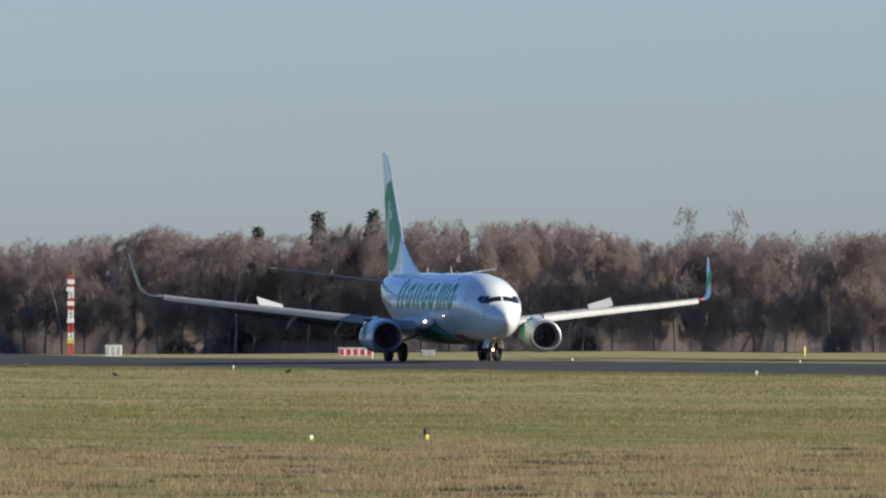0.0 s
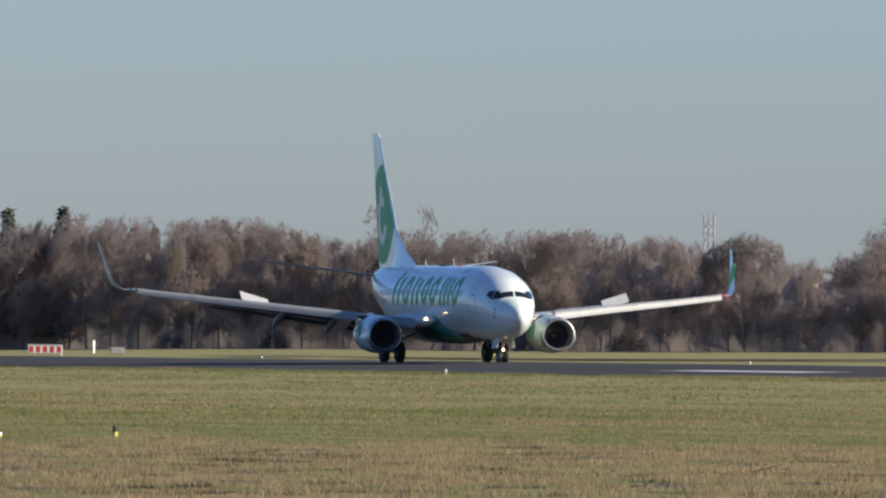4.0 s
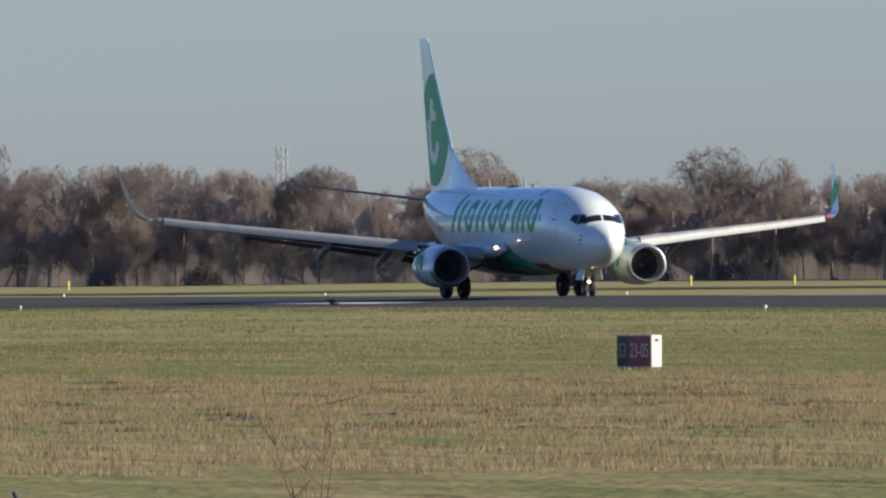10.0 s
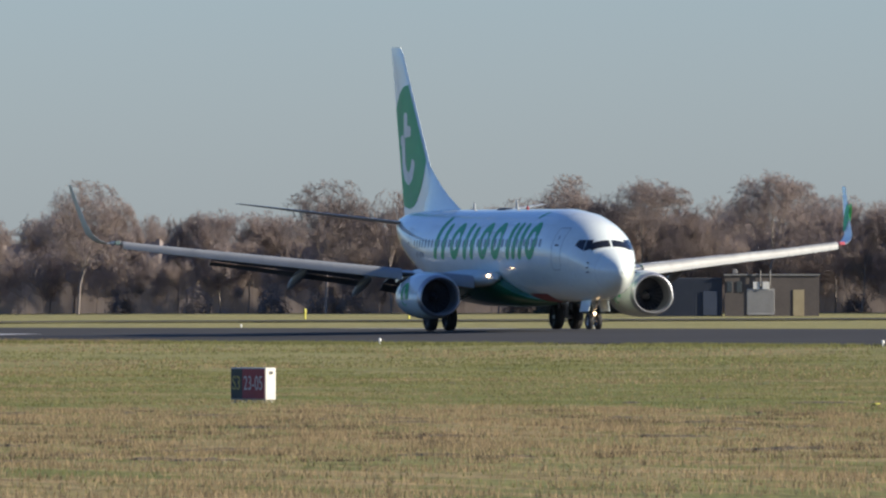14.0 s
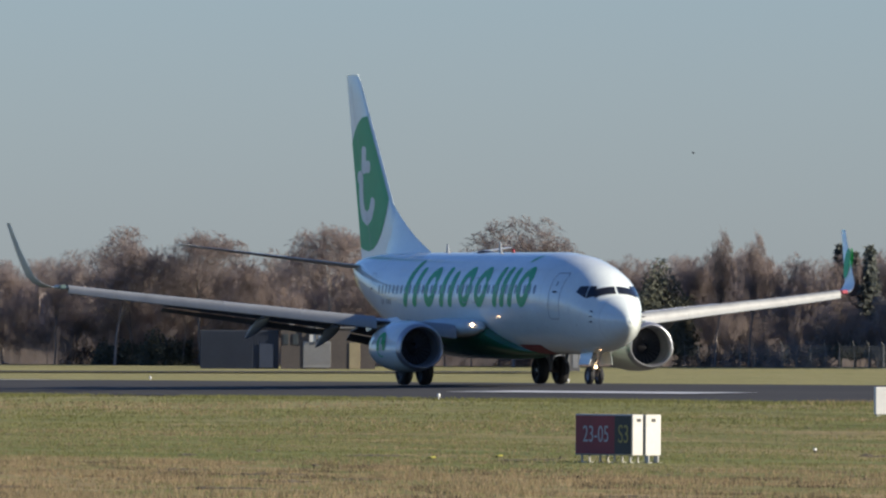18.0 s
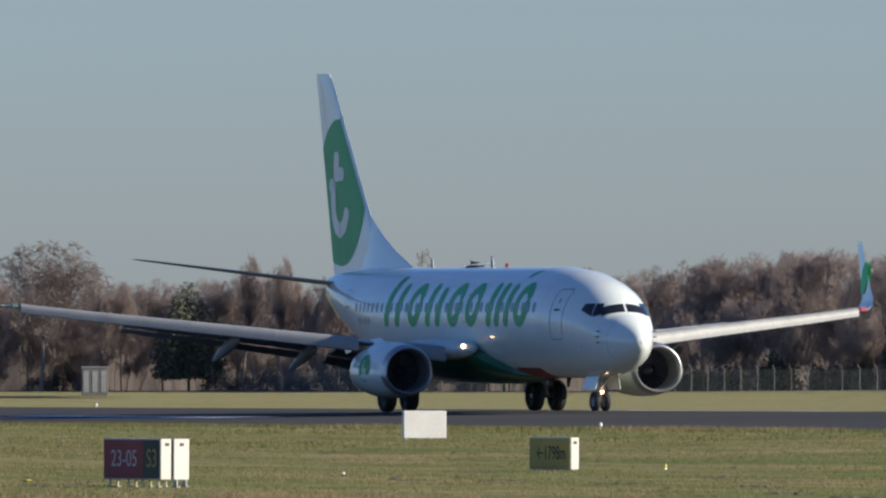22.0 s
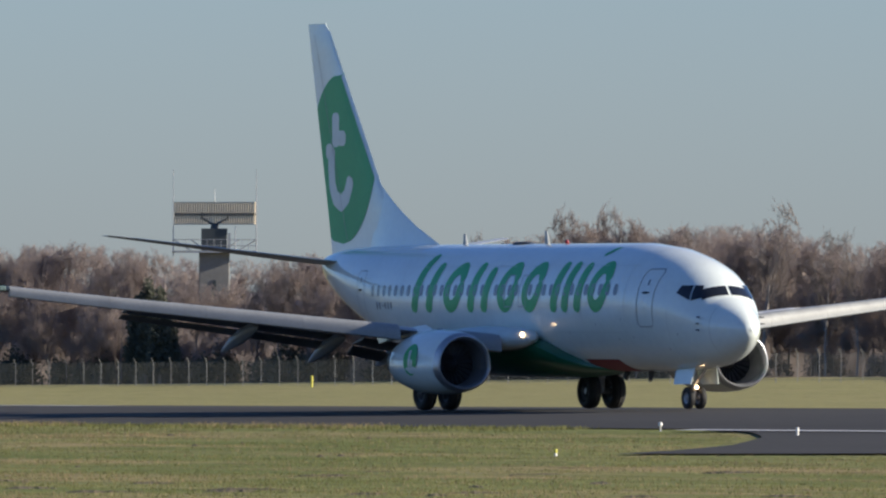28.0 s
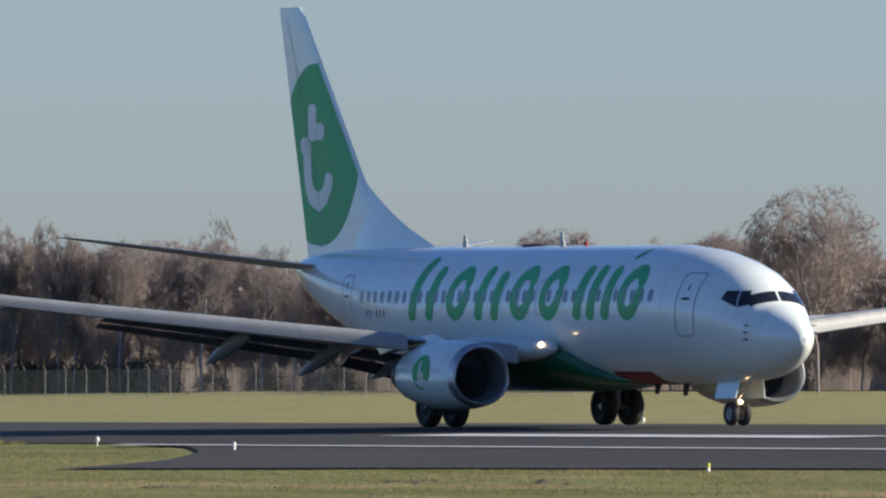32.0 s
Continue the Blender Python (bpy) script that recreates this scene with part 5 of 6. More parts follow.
def near_fence():
    """The field's own fence below the camera: only its angled tops come into view."""
    f = base("perimeter_fence", "grey perimeter fence with slanted barbed-wire arms", "fence", Matrix.Identity(4))
    top = 1.165
    dark = surface("fence_arm_dark", (0.075, 0.075, 0.085), (0.055, 0.055, 0.065), 0.3, 0.6)
    xs = [-70.04 + 2.675 * k for k in range(-4, 12)]
    for x in xs:
        z = ground_z(x, 15.2)
        bm = bmesh.new()
        tube(bm, (x + 0.28, 15.2, z - 0.1), (x + 0.28, 15.2, 0.72), 0.03, 0.03, 8)
        tube(bm, (x + 0.28, 15.2, 0.70), (x, 15.05, top), 0.016, 0.013, 8)
        part("fence_post", bm, dark, f)
    for k, (dx, dy, z) in enumerate(((0.02, -0.13, 1.13), (0.12, -0.08, 0.97), (0.22, -0.03, 0.81), (0.28, 0, 0.5), (0.28, 0, 0.1))):
        bm = bmesh.new()
        for a, b in zip(xs, xs[1:]):
            mid = Vector(((a + b) / 2 + dx, 15.2 + dy, z - 0.015))
            tube(bm, (a + dx, 15.2 + dy, z), mid, 0.0022, 0.0022, 4)
            tube(bm, mid, (b + dx, 15.2 + dy, z), 0.0022, 0.0022, 4)
        part("fence_wire", bm, WIRE, f)


near_fence()

# ---- birds ----
CROW = surface("crow_black", (0.012, 0.012, 0.014), (0.02, 0.02, 0.022), 0.1, 0.6)


def crow(at, turn, spread_wings=False, size=1.0):
    c = base("crow", "black crow on the airfield" if not spread_wings else "black bird in flight", "bird", pose(at[0], at[1], at[2], 0, 0, turn))
    c.scale = (size, size, size)
    bm = bmesh.new()
    loft(bm, [[(x, r * math.cos(a), z + r * 1.05 * math.sin(a)) for a in np.linspace(0, math.tau, 8, endpoint=False)] for x, z, r in ((-0.26, 0.10, 0.02), (-0.16, 0.12, 0.05), (-0.05, 0.15, 0.075), (0.06, 0.18, 0.075), (0.13, 0.22, 0.05), (0.16, 0.25, 0.045), (0.20, 0.26, 0.03), (0.27, 0.25, 0.006))], caps=(True, True))
    bmesh.ops.recalc_face_normals(bm, faces=bm.faces)
    part("body", bm, CROW, c, "", True)
    wings = []
    for s in (-1, 1):
        bm = bmesh.new()
        if spread_wings:
            loft(bm, [[(0.10, 0, 0), (-0.10, 0, 0), (-0.10, 0, 0.012), (0.10, 0, 0.012)], [(0.12, s * 0.22, 0.03), (-0.10, s * 0.22, 0.03), (-0.10, s * 0.22, 0.04), (0.12, s * 0.22, 0.04)], [(0.0, s * 0.46, 0.0), (-0.10, s * 0.44, 0.0), (-0.10, s * 0.44, 0.008), (0.0, s * 0.46, 0.008)]], caps=(True, True))
        else:
            loft(bm, [[(0.08, s * 0.03, 0), (0.0, s * 0.035, 0.05), (-0.22, s * 0.02, -0.04), (-0.1, s * 0.03, -0.05)], [(0.08, 0, 0), (0.0, 0.0, 0.05), (-0.22, 0.0, -0.04), (-0.1, 0.0, -0.05)]], caps=(True, True))
        bmesh.ops.recalc_face_normals(bm, faces=bm.faces)
        me = bpy.data.meshes.new("wing")
        bm.to_mesh(me)
        bm.free()
        me.materials.append(CROW)
        w = new("wing", me)
        w.parent = c
        w.location = (0.0, s * (0.05 if spread_wings else 0.06), 0.19 if spread_wings else 0.16)
        wings.append((w, s))
    for s in (-1, 1):
        bm = bmesh.new()
        tube(bm, (0, s * 0.03, 0), (0, s * 0.03, 0.11), 0.008, 0.01, 5)
        part("leg", bm, CROW, c)
    return c, wings


for x, y, turn in ((-716.0, 147.0, 200), (-714.6, 156.1, 20)):
    crow((x, y, ground_z(x, y)), turn)
FLYER, FLYER_WINGS = crow((-482.6, 141.7, ground_z(-482.6, 141.7)), 160, True)
SKYBIRD, SKYBIRD_WINGS = crow((-400, 150, 8), 160, True, 0.22)
HIGHBIRD, HIGHBIRD_WINGS = crow((-400, 150, 10), 160, True, 0.32)

# ---- winter trees ----
BARK = surface("grey_brown_bark", (0.26, 0.224, 0.204), (0.195, 0.167, 0.152), 1.2, 0.9, random_tint=0.12)
TWIG = surface("bare_twigs", (0.39, 0.328, 0.300), (0.33, 0.277, 0.253), 3.0, 0.9, random_tint=0.10, thin=0.66)
TWIGPALE = surface("pale_twigs", (0.31, 0.268, 0.245), (0.26, 0.22, 0.195), 3.0, 0.9, random_tint=0.1, thin=0.5)
BIRCHBARK = surface("birch_bark", (0.34, 0.31, 0.29), (0.20, 0.18, 0.17), 0.5, 0.8)
NEEDLE = surface("conifer_needles", (0.17, 0.19, 0.165), (0.21, 0.22, 0.185), 1.5, 0.9, random_tint=0.10, thin=0.4)
SHRUBGREEN = surface("evergreen_shrub", (0.115, 0.125, 0.095), (0.145, 0.15, 0.11), 1.5, 0.9, random_tint=0.12, thin=0.4)
BRUSH = surface("brushwood", (0.40, 0.335, 0.302), (0.34, 0.285, 0.258), 3.0, 0.95, thin=0.66)
SHRUBTWIG = surface("shrub_twigs", (0.30, 0.256, 0.236), (0.25, 0.213, 0.195), 3.0, 0.95, thin=0.5)
THICKET = surface("thicket_twigs", (0.30, 0.25, 0.225), (0.40, 0.335, 0.30), 2.4, 1.0, fine=13, stretch=(1, 1, 0.22), thin=0.30)
WOODMASS = surface("woodland_depth", (0.36, 0.30, 0.275), (0.42, 0.355, 0.325), 2.2, 1.0, fine=5, stretch=(1, 1, 0.35))


def prisms(segs, sides=3):
    """Vertices and faces of tapered bars (a, b, ra, rb)."""
    a = np.array([s[0] for s in segs], float)
    b = np.array([s[1] for s in segs], float)
    ra, rb = np.array([s[2] for s in segs]), np.array([s[3] for s in segs])
    w = b - a
    w /= np.linalg.norm(w, axis=1)[:, None] + 1e-9
    ref = np.where(np.abs(w[:, 2:3]) > 0.9, np.array([[1.0, 0, 0]]), np.array([[0, 0, 1.0]]))
    u = np.cross(w, ref)
    u /= np.linalg.norm(u, axis=1)[:, None] + 1e-9
    v = np.cross(w, u)
    vs = np.empty((len(segs), 2 * sides, 3))
    for k in range(sides):
        q = k * math.tau / sides
        o = u * math.cos(q) + v * math.sin(q)
        vs[:, k], vs[:, sides + k] = a + o * ra[:, None], b + o * rb[:, None]
    base_i = (np.arange(len(segs)) * 2 * sides)[:, None, None]
    quad = np.array([[k, (k + 1) % sides, sides + (k + 1) % sides, sides + k] for k in range(sides)])[None]
    return vs.reshape(-1, 3), (base_i + quad).reshape(-1, 4)


def mesh_of(name, vs, fs, material):
    me = bpy.data.meshes.new(name)
    vs, fs = np.asarray(vs, dtype=np.float32), np.asarray(fs, dtype=np.int32)
    n = fs.shape[1]
    me.vertices.add(len(vs))
    me.vertices.foreach_set("co", vs.ravel())
    me.loops.add(fs.size)
    me.loops.foreach_set("vertex_index", fs.ravel())
    me.polygons.add(len(fs))
    me.polygons.foreach_set("loop_start", np.arange(0, fs.size, n, dtype=np.int32))
    me.update(calc_edges=True)
    me.materials.append(material)
    return me


def grow(rng, style, height=12.0, dense=1.0, depth=5):
    """One bare tree: bars for its limbs and branches, and thin slivers for the finest twigs."""
    limbs, branches, fine = [], [], []

    def unit(v):
        return v / (np.linalg.norm(v) + 1e-9)

    def branch(p, way, length, rad, level):
        if level >= depth:
            for k in range(3):
                w = unit(way + rng.normal(0, 0.35, 3) + np.array([0, 0, 0.15]))
                fine.append((p, p + w * length * rng.uniform(0.7, 1.4)))
            return
        n = 3 if level < 2 else 2
        out = limbs if level < 2 else branches
        ends = []
        for i in range(n):
            way = unit(way + rng.normal(0, 0.09 + 0.04 * level, 3) + np.array([0, 0, 0.10]))
            q = p + way * length / n
            r2 = rad * (1 - 0.26 * (i + 1) / n * (1.4 if level else 1.0))
            out.append((p, q, max(rad, 0.010), max(r2, 0.008)))
            ends.append((q, way, r2))
            p, rad = q, r2
        kids = {0: 7, 1: 6, 2: 5, 3: 5, 4: 3}[level]
        kids = max(2, int(round(kids * (dense if level > 0 else 1.0))))
        for k in range(kids):
            f = rng.uniform(0.2, 1.0) if level else rng.uniform(0.38, 1.0)
            i = min(n - 1, int(f * n))
            q, w, r = ends[i]
            side = rng.normal(0, 1, 3)
            side = unit(side - w * side.dot(w))
            open_ = {"dome": (0.95, 0.85, 0.75, 0.7, 0.7), "upright": (0.40, 0.40, 0.5, 0.55, 0.6), "thicket": (0.6, 0.6, 0.65, 0.65, 0.7), "bush": (0.9, 0.7, 0.7, 0.7, 0.7)}[style][level]
            nw = unit(w + side * open_ * rng.uniform(0.6, 1.4))
            if level < 2 and nw[2] < 0.05:
                nw[2] = 0.15
            back = q - w * (length / n) * rng.uniform(0, 1)
            branch(back, unit(nw), length * rng.uniform(0.45, 0.72), r * rng.uniform(0.42, 0.6), level + 1)

    trunk_len = height * {"dome": 0.42, "upright": 0.62, "thicket": 0.50, "bush": 0.22}[style]
    branch(np.zeros(3), np.array([0, 0, 1.0]), trunk_len, height * 0.0085, 0)
    tops = np.sort(np.array([s[1][2] for s in fine]))
    k = height / tops[-max(3, len(tops) // 60)]
    wide, up, down, mid = {"dome": (0.40, 0.60, 0.30, 0.40), "thicket": (0.27, 0.56, 0.40, 0.44), "upright": (0.19, 0.50, 0.45, 0.50), "bush": (0.55, 0.75, 0.2, 0.25)}[style]
    tips = np.array([q[1] for q in fine]) * k
    slim = min(1.0, 1.05 * wide * height / np.percentile(np.hypot(tips[:, 0], tips[:, 1]), 90))
    lump = rng.normal(0, 1, (5, 3))
    ph = rng.uniform(0, math.tau, 5)

    def rounded(p):
        """Draws the crown in to an uneven rounded outline."""
        p = np.asarray(p) * k * (slim, slim, 1)
        v = p - np.array([0, 0, mid * height])
        a = np.stack([v[:, 0] / wide, v[:, 1] / wide, v[:, 2] / np.where(v[:, 2] > 0, up, down)], 1) / height
        q = np.linalg.norm(a, axis=1) + 1e-9
        bump_ = 1 + 0.06 * np.sum(np.sin((a / q[:, None]) @ lump.T * 3.0 + ph), axis=1)
        r = np.where(q < 0.66, q, 0.66 + 0.40 * bump_ * (1 - np.exp(-(np.maximum(q, 0.66) - 0.66) / 0.40)))
        out = np.array([0, 0, mid * height]) + v * (r / q)[:, None]
        stem = (v[:, 2] < 0) & (np.hypot(v[:, 0], v[:, 1]) < 0.05 * height)
        return np.where(stem[:, None], p, out)

    def fix(ss):
        a, b = rounded([q[0] for q in ss]), rounded([q[1] for q in ss])
        return [(a[i] * (1, 1, tall), b[i] * (1, 1, tall)) + tuple(q[2:]) for i, q in enumerate(ss)]
    k_top = np.sort(rounded([q[1] for q in fine])[:, 2])
    tall = height / k_top[-max(3, len(k_top) // 50)]
    return fix(limbs), fix(branches), fix(fine)


def slivers(fine, width, rng):
    """One thin triangle for each of the finest twigs."""
    a = np.array([s[0] for s in fine])
    b = np.array([s[1] for s in fine])
    u = np.cross(b - a, rng.normal(0, 1, (len(fine), 3)))
    u /= np.linalg.norm(u, axis=1)[:, None] + 1e-9
    vs = np.stack([a - u * width, a + u * width, b], 1).reshape(-1, 3)
    return vs, np.arange(len(vs)).reshape(-1, 3)


def triangles(vs, fs):
    return vs, (np.concatenate([fs[:, [0, 1, 2]], fs[:, [0, 2, 3]]]) if fs.shape[1] == 4 else fs)


def merged(*pieces):
    vs, fs, n = [], [], 0
    for v, f in pieces:
        vs.append(v)
        fs.append(triangles(v, f)[1] + n)
        n += len(v)
    return np.concatenate(vs), np.concatenate(fs)


PROTO_H = 12.0


def tree_kinds():
    kinds = []
    for i, (style, dense, tw) in enumerate((("dome", 1.1, TWIG), ("dome", 1.15, TWIG), ("upright", 1.0, TWIG), ("upright", 0.9, TWIGPALE), ("thicket", 1.05, TWIG), ("thicket", 0.95, TWIG), ("thicket", 1.1, TWIG), ("dome", 1.15, TWIG))):
        rng = np.random.default_rng(40 + i)
        limbs, branches, fine = grow(rng, style, PROTO_H, dense)
        crown = merged(prisms(branches, 3), slivers(fine, 0.014 if style == "dome" else 0.011, rng))
        kinds.append((style, mesh_of("trunk", *prisms(limbs, 5), BIRCHBARK if i == 3 else BARK), mesh_of("crown", *crown, tw)))
    return kinds


KINDS = tree_kinds()
TOP_AZ = (-84, -78.9, -78.2, -77.9, -77.6, -77.05, -76.5, -76.25, -75.9, -75.6, -75.0, -74.7, -74.2, -73.9, -73.6, -73.1, -72.3, -71.9, -71.6, -71.1, -70.6, -70.1, -69.8, -69.3, -68.9, -68.5, -67.7, -67.2, -66.9, -66.7, -66.1, -65.4, -64.9, -64.6, -64.1, -63.7, -63.2, -62.5, -61.9, -60)
TOP_EL = (0.20, 0.225, 0.275, 0.255, 0.30, 0.345, 0.325, 0.255, 0.285, 0.29, 0.30, 0.255, 0.20, 0.25, 0.215, 0.235, 0.255, 0.285, 0.25, 0.30, 0.30, 0.27, 0.265, 0.31, 0.28, 0.31, 0.33, 0.405, 0.41, 0.38, 0.36, 0.38, 0.49, 0.47, 0.50, 0.43, 0.47, 0.48, 0.49, 0.48)


def top_el(az):
    return float(np.interp(az, TOP_AZ, TOP_EL))


def place_tree(kind, az, d, el, turn, label, group="trees at the edge of the woods", lean=0.0, widen=1.0):
    p = on_ground(az, d)
    h = EYE[2] + d * math.tan(radians(el)) - p.z
    style, trunk, crown = KINDS[kind]
    t = base("tree", label, "tree", None, group)
    s = max(0.2, h / PROTO_H)
    t.matrix_world = pose(p.x, p.y, p.z - 0.05, lean, lean * 0.5, turn) @ Matrix.Diagonal((s * widen, s * widen, s, 1))
    for nm, me in (("trunk", trunk), ("crown", crown)):
        o = new(nm, me)
        o.parent = t
    return t


rng = np.random.default_rng(7)
LABELS = {"dome": "bare spreading tree with a rounded twiggy crown", "upright": "tall bare tree with upright twigs", "thicket": "bare slender tree at the edge of the woods"}
# the trees that stand out of the line
for kind, az, dd, el, wide in ((7, -73.90, -12, 0.335, 1.3), (7, -72.874, -10, 0.338, 1.25), (7, -71.91, -10, 0.357, 1.25), (0, -71.55, -6, 0.345, 1.2), (0, -71.03, -8, 0.372, 1.2), (7, -70.256, -12, 0.405, 1.5),
                               (7, -61.555, -20, 0.685, 1.15), (0, -61.95, -14, 0.51, 1.1), (3, -75.99, 16, 0.375, 1.2), (3, -75.88, 17, 0.368, 1.1), (2, -69.42, -4, 0.352, 1.0), (2, -69.28, -3, 0.345, 0.9),
                               (3, -68.695, 0, 0.384, 0.8), (3, -64.11, -10, 0.563, 1.2), (2, -64.90, -6, 0.524, 1.2), (2, -64.707, -6, 0.539, 1.1), (0, -78.22, -5, 0.285, 1.2), (0, -77.9, -4, 0.265, 1.2),
                               (3, -63.86, -8, 0.453, 0.9), (3, -63.73, -8, 0.446, 0.9), (1, -62.65, -6, 0.52, 1.2), (3, -65.3, -8, 0.44, 0.7), (3, -64.45, -9, 0.47, 0.8), (5, -72.6, -5, 0.30, 1.1), (0, -74.5, 0, 0.275, 1.1)):
    place_tree(kind, az, edge(az) + dd, el, float(rng.uniform(0, 360)), LABELS[KINDS[kind][0]], widen=wide)
# the edge of the woods, tree by tree
az = -79.6
while az < -60.4:
    el = top_el(az) - abs(float(rng.normal(0, 0.025))) - 0.008
    if abs(az + 66.394) < 0.22:
        el = min(el, 0.23)
    kind = int(rng.choice([0, 1, 4, 5, 6, 4, 5, 6, 7, 2]))
    place_tree(kind, az, edge(az) + float(rng.uniform(-4, 17)), el, float(rng.uniform(0, 360)), LABELS[KINDS[kind][0]], lean=float(rng.normal(0, 2.0)), widen=float(rng.uniform(0.85, 1.15)))
    az += float(rng.uniform(0.07, 0.125))


def woods_behind():
    """The depth of the woods: many more bare trees in one mesh, and the dark mass between their trunks."""
    parts_v, parts_f, n0 = [], [], 0
    thin = []
    for i in range(3):
        r = np.random.default_rng(90 + i)
        limbs, branches, fine = grow(r, "thicket", PROTO_H, 0.8, 4)
        thin.append(merged(prisms(limbs, 3), prisms([(a, b, ra + 0.004, rb + 0.003) for a, b, ra, rb in branches], 3), slivers(fine, 0.017, r), slivers([(a + r.normal(0, 0.2, 3), b + r.normal(0, 0.2, 3)) for a, b in fine], 0.017, r)))
    r = np.random.default_rng(5)
    for a in np.arange(-80, -60, 0.075):
        az = a + r.normal(0, 0.02)
        d = edge(az) + r.uniform(70, 125)
        if abs(az + 66.394) < 0.2:
            d = edge(az) + r.uniform(80, 125)
        p = on_ground(az, d)
        h = EYE[2] + d * math.tan(radians(top_el(az) - abs(r.normal(0, 0.025)) - 0.018)) - p.z
        s, q = h / PROTO_H, r.uniform(0, math.tau)
        vs, fs = thin[int(r.integers(0, 3))]
        c, sn = math.cos(q) * s, math.sin(q) * s
        v2 = np.stack([vs[:, 0] * c - vs[:, 1] * sn + p.x, vs[:, 0] * sn + vs[:, 1] * c + p.y, vs[:, 2] * s + p.z], 1)
        parts_v.append(v2)
        parts_f.append(fs + n0)
        n0 += len(vs)
    ob = new("woods", mesh_of("woods", np.concatenate(parts_v), np.concatenate(parts_f), TWIG))
    tagged(ob, "deep bare winter woods beyond the airfield", "woods", kind="stuff")
    parts_v, parts_f, n0 = [], [], 0
    bushes = []
    for i in range(4):
        q = np.random.default_rng(70 + i)
        limbs, branches, fine = grow(q, "bush" if i % 2 else "thicket", 5.0, 1.0, 3)
        bushes.append(merged(prisms([(a, b, ra * 0.4, rb * 0.4) for a, b, ra, rb in limbs], 3), slivers([t[:2] for t in branches], 0.014, q), slivers(fine, 0.012, q), slivers([(a + q.normal(0, 0.22, 3), b + q.normal(0, 0.22, 3)) for a, b in fine], 0.012, q)))
    for a in np.arange(-80, -60, 0.026):
        az = a + r.normal(0, 0.02)
        d = edge(az) + r.uniform(-3, 8)
        p = on_ground(az, d)
        tall = EYE[2] + d * math.tan(radians(top_el(az))) - p.z
        if abs(az + 66.394) < 0.2:
            tall *= 0.7
        s, q = min(1.7, tall / 5.0 * r.uniform(0.25, 0.8)), r.uniform(0, math.tau)
        vs, fs = bushes[int(r.integers(0, 4))]
        c, sn = math.cos(q) * s, math.sin(q) * s
        parts_v.append(np.stack([vs[:, 0] * c - vs[:, 1] * sn + p.x, vs[:, 0] * sn + vs[:, 1] * c + p.y, vs[:, 2] * s + p.z - 0.15], 1))
        parts_f.append(fs + n0)
        n0 += len(vs)
    ob = new("brushwood", mesh_of("brushwood", np.concatenate(parts_v), np.concatenate(parts_f), BRUSH))
    tagged(ob, "dense brown brushwood at the foot of the woods", "brushwood", kind="stuff")
    # dense twig mass just behind the first trunks, with a rounded hump for each crown
    bm = bmesh.new()
    rows = []
    for a in np.arange(-81, -59, 0.0125):
        d = edge(a) + 10
        x, y = d * math.sin(radians(a)), d * math.cos(radians(a))
        g = ground_z(x, y)
        h = (EYE[2] + d * math.tan(radians(top_el(a))) - g) * (0.72 if abs(a + 66.394) < 0.2 else 1.0)
        hump = abs(noise.noise((a * 5.5, 7, 0))) ** 0.7
        top = 0.66 + 0.20 * hump + 0.10 * noise.noise((a * 2.1, 4, 7)) + 0.05 * noise.noise((a * 38, 9, 3)) + 0.03 * noise.noise((a * 120, 2, 8))
        col = []
        for u in np.linspace(0, 1, 14):
            dd = d + noise.noise((a * 5, u * 2, 13)) * 1.6 + noise.noise((a * 24, u * 6, 5)) * 0.2 + 4.5 * u ** 3
            col.append((dd * math.sin(radians(a)), dd * math.cos(radians(a)), g - 0.3 + (h * top + 0.3) * u))
        rows.append(col)
    loft(bm, rows, close=False)
    bmesh.ops.recalc_face_normals(bm, faces=bm.faces)
    tagged(part("thicket", bm, THICKET, None, "", True), "dense brown thicket behind the first trunks", "thicket", kind="stuff")
    # dark uneven mass behind the trunks
    bm = bmesh.new()
    rows = []
    for a in np.arange(-81, -59, 0.05):
        d = edge(a) + 135
        x, y = d * math.sin(radians(a)), d * math.cos(radians(a))
        g = ground_z(x, y)
        h = (EYE[2] + d * math.tan(radians(top_el(a))) - g)
        col = []
        for k, u in enumerate(np.linspace(0, 1, 9)):
            top = 0.66 + 0.10 * noise.noise((a * 3.1, 0, 0)) + 0.10 * noise.noise((a * 11, 4, 0)) + 0.06 * noise.noise((a * 31, 9, 0))
            push = noise.noise((a * 8, u * 5, 3)) * 6.0 + u * 8
            dd = d + push
            col.append((dd * math.sin(radians(a)), dd * math.cos(radians(a)), g - 0.3 + (h * top + 0.3) * u))
        rows.append(col)
    loft(bm, rows, close=False)
    bmesh.ops.recalc_face_normals(bm, faces=bm.faces)
    tagged(part("undergrowth", bm, WOODMASS, None, "", False), "dense brown undergrowth between the trunks", "undergrowth", kind="stuff")


woods_behind()


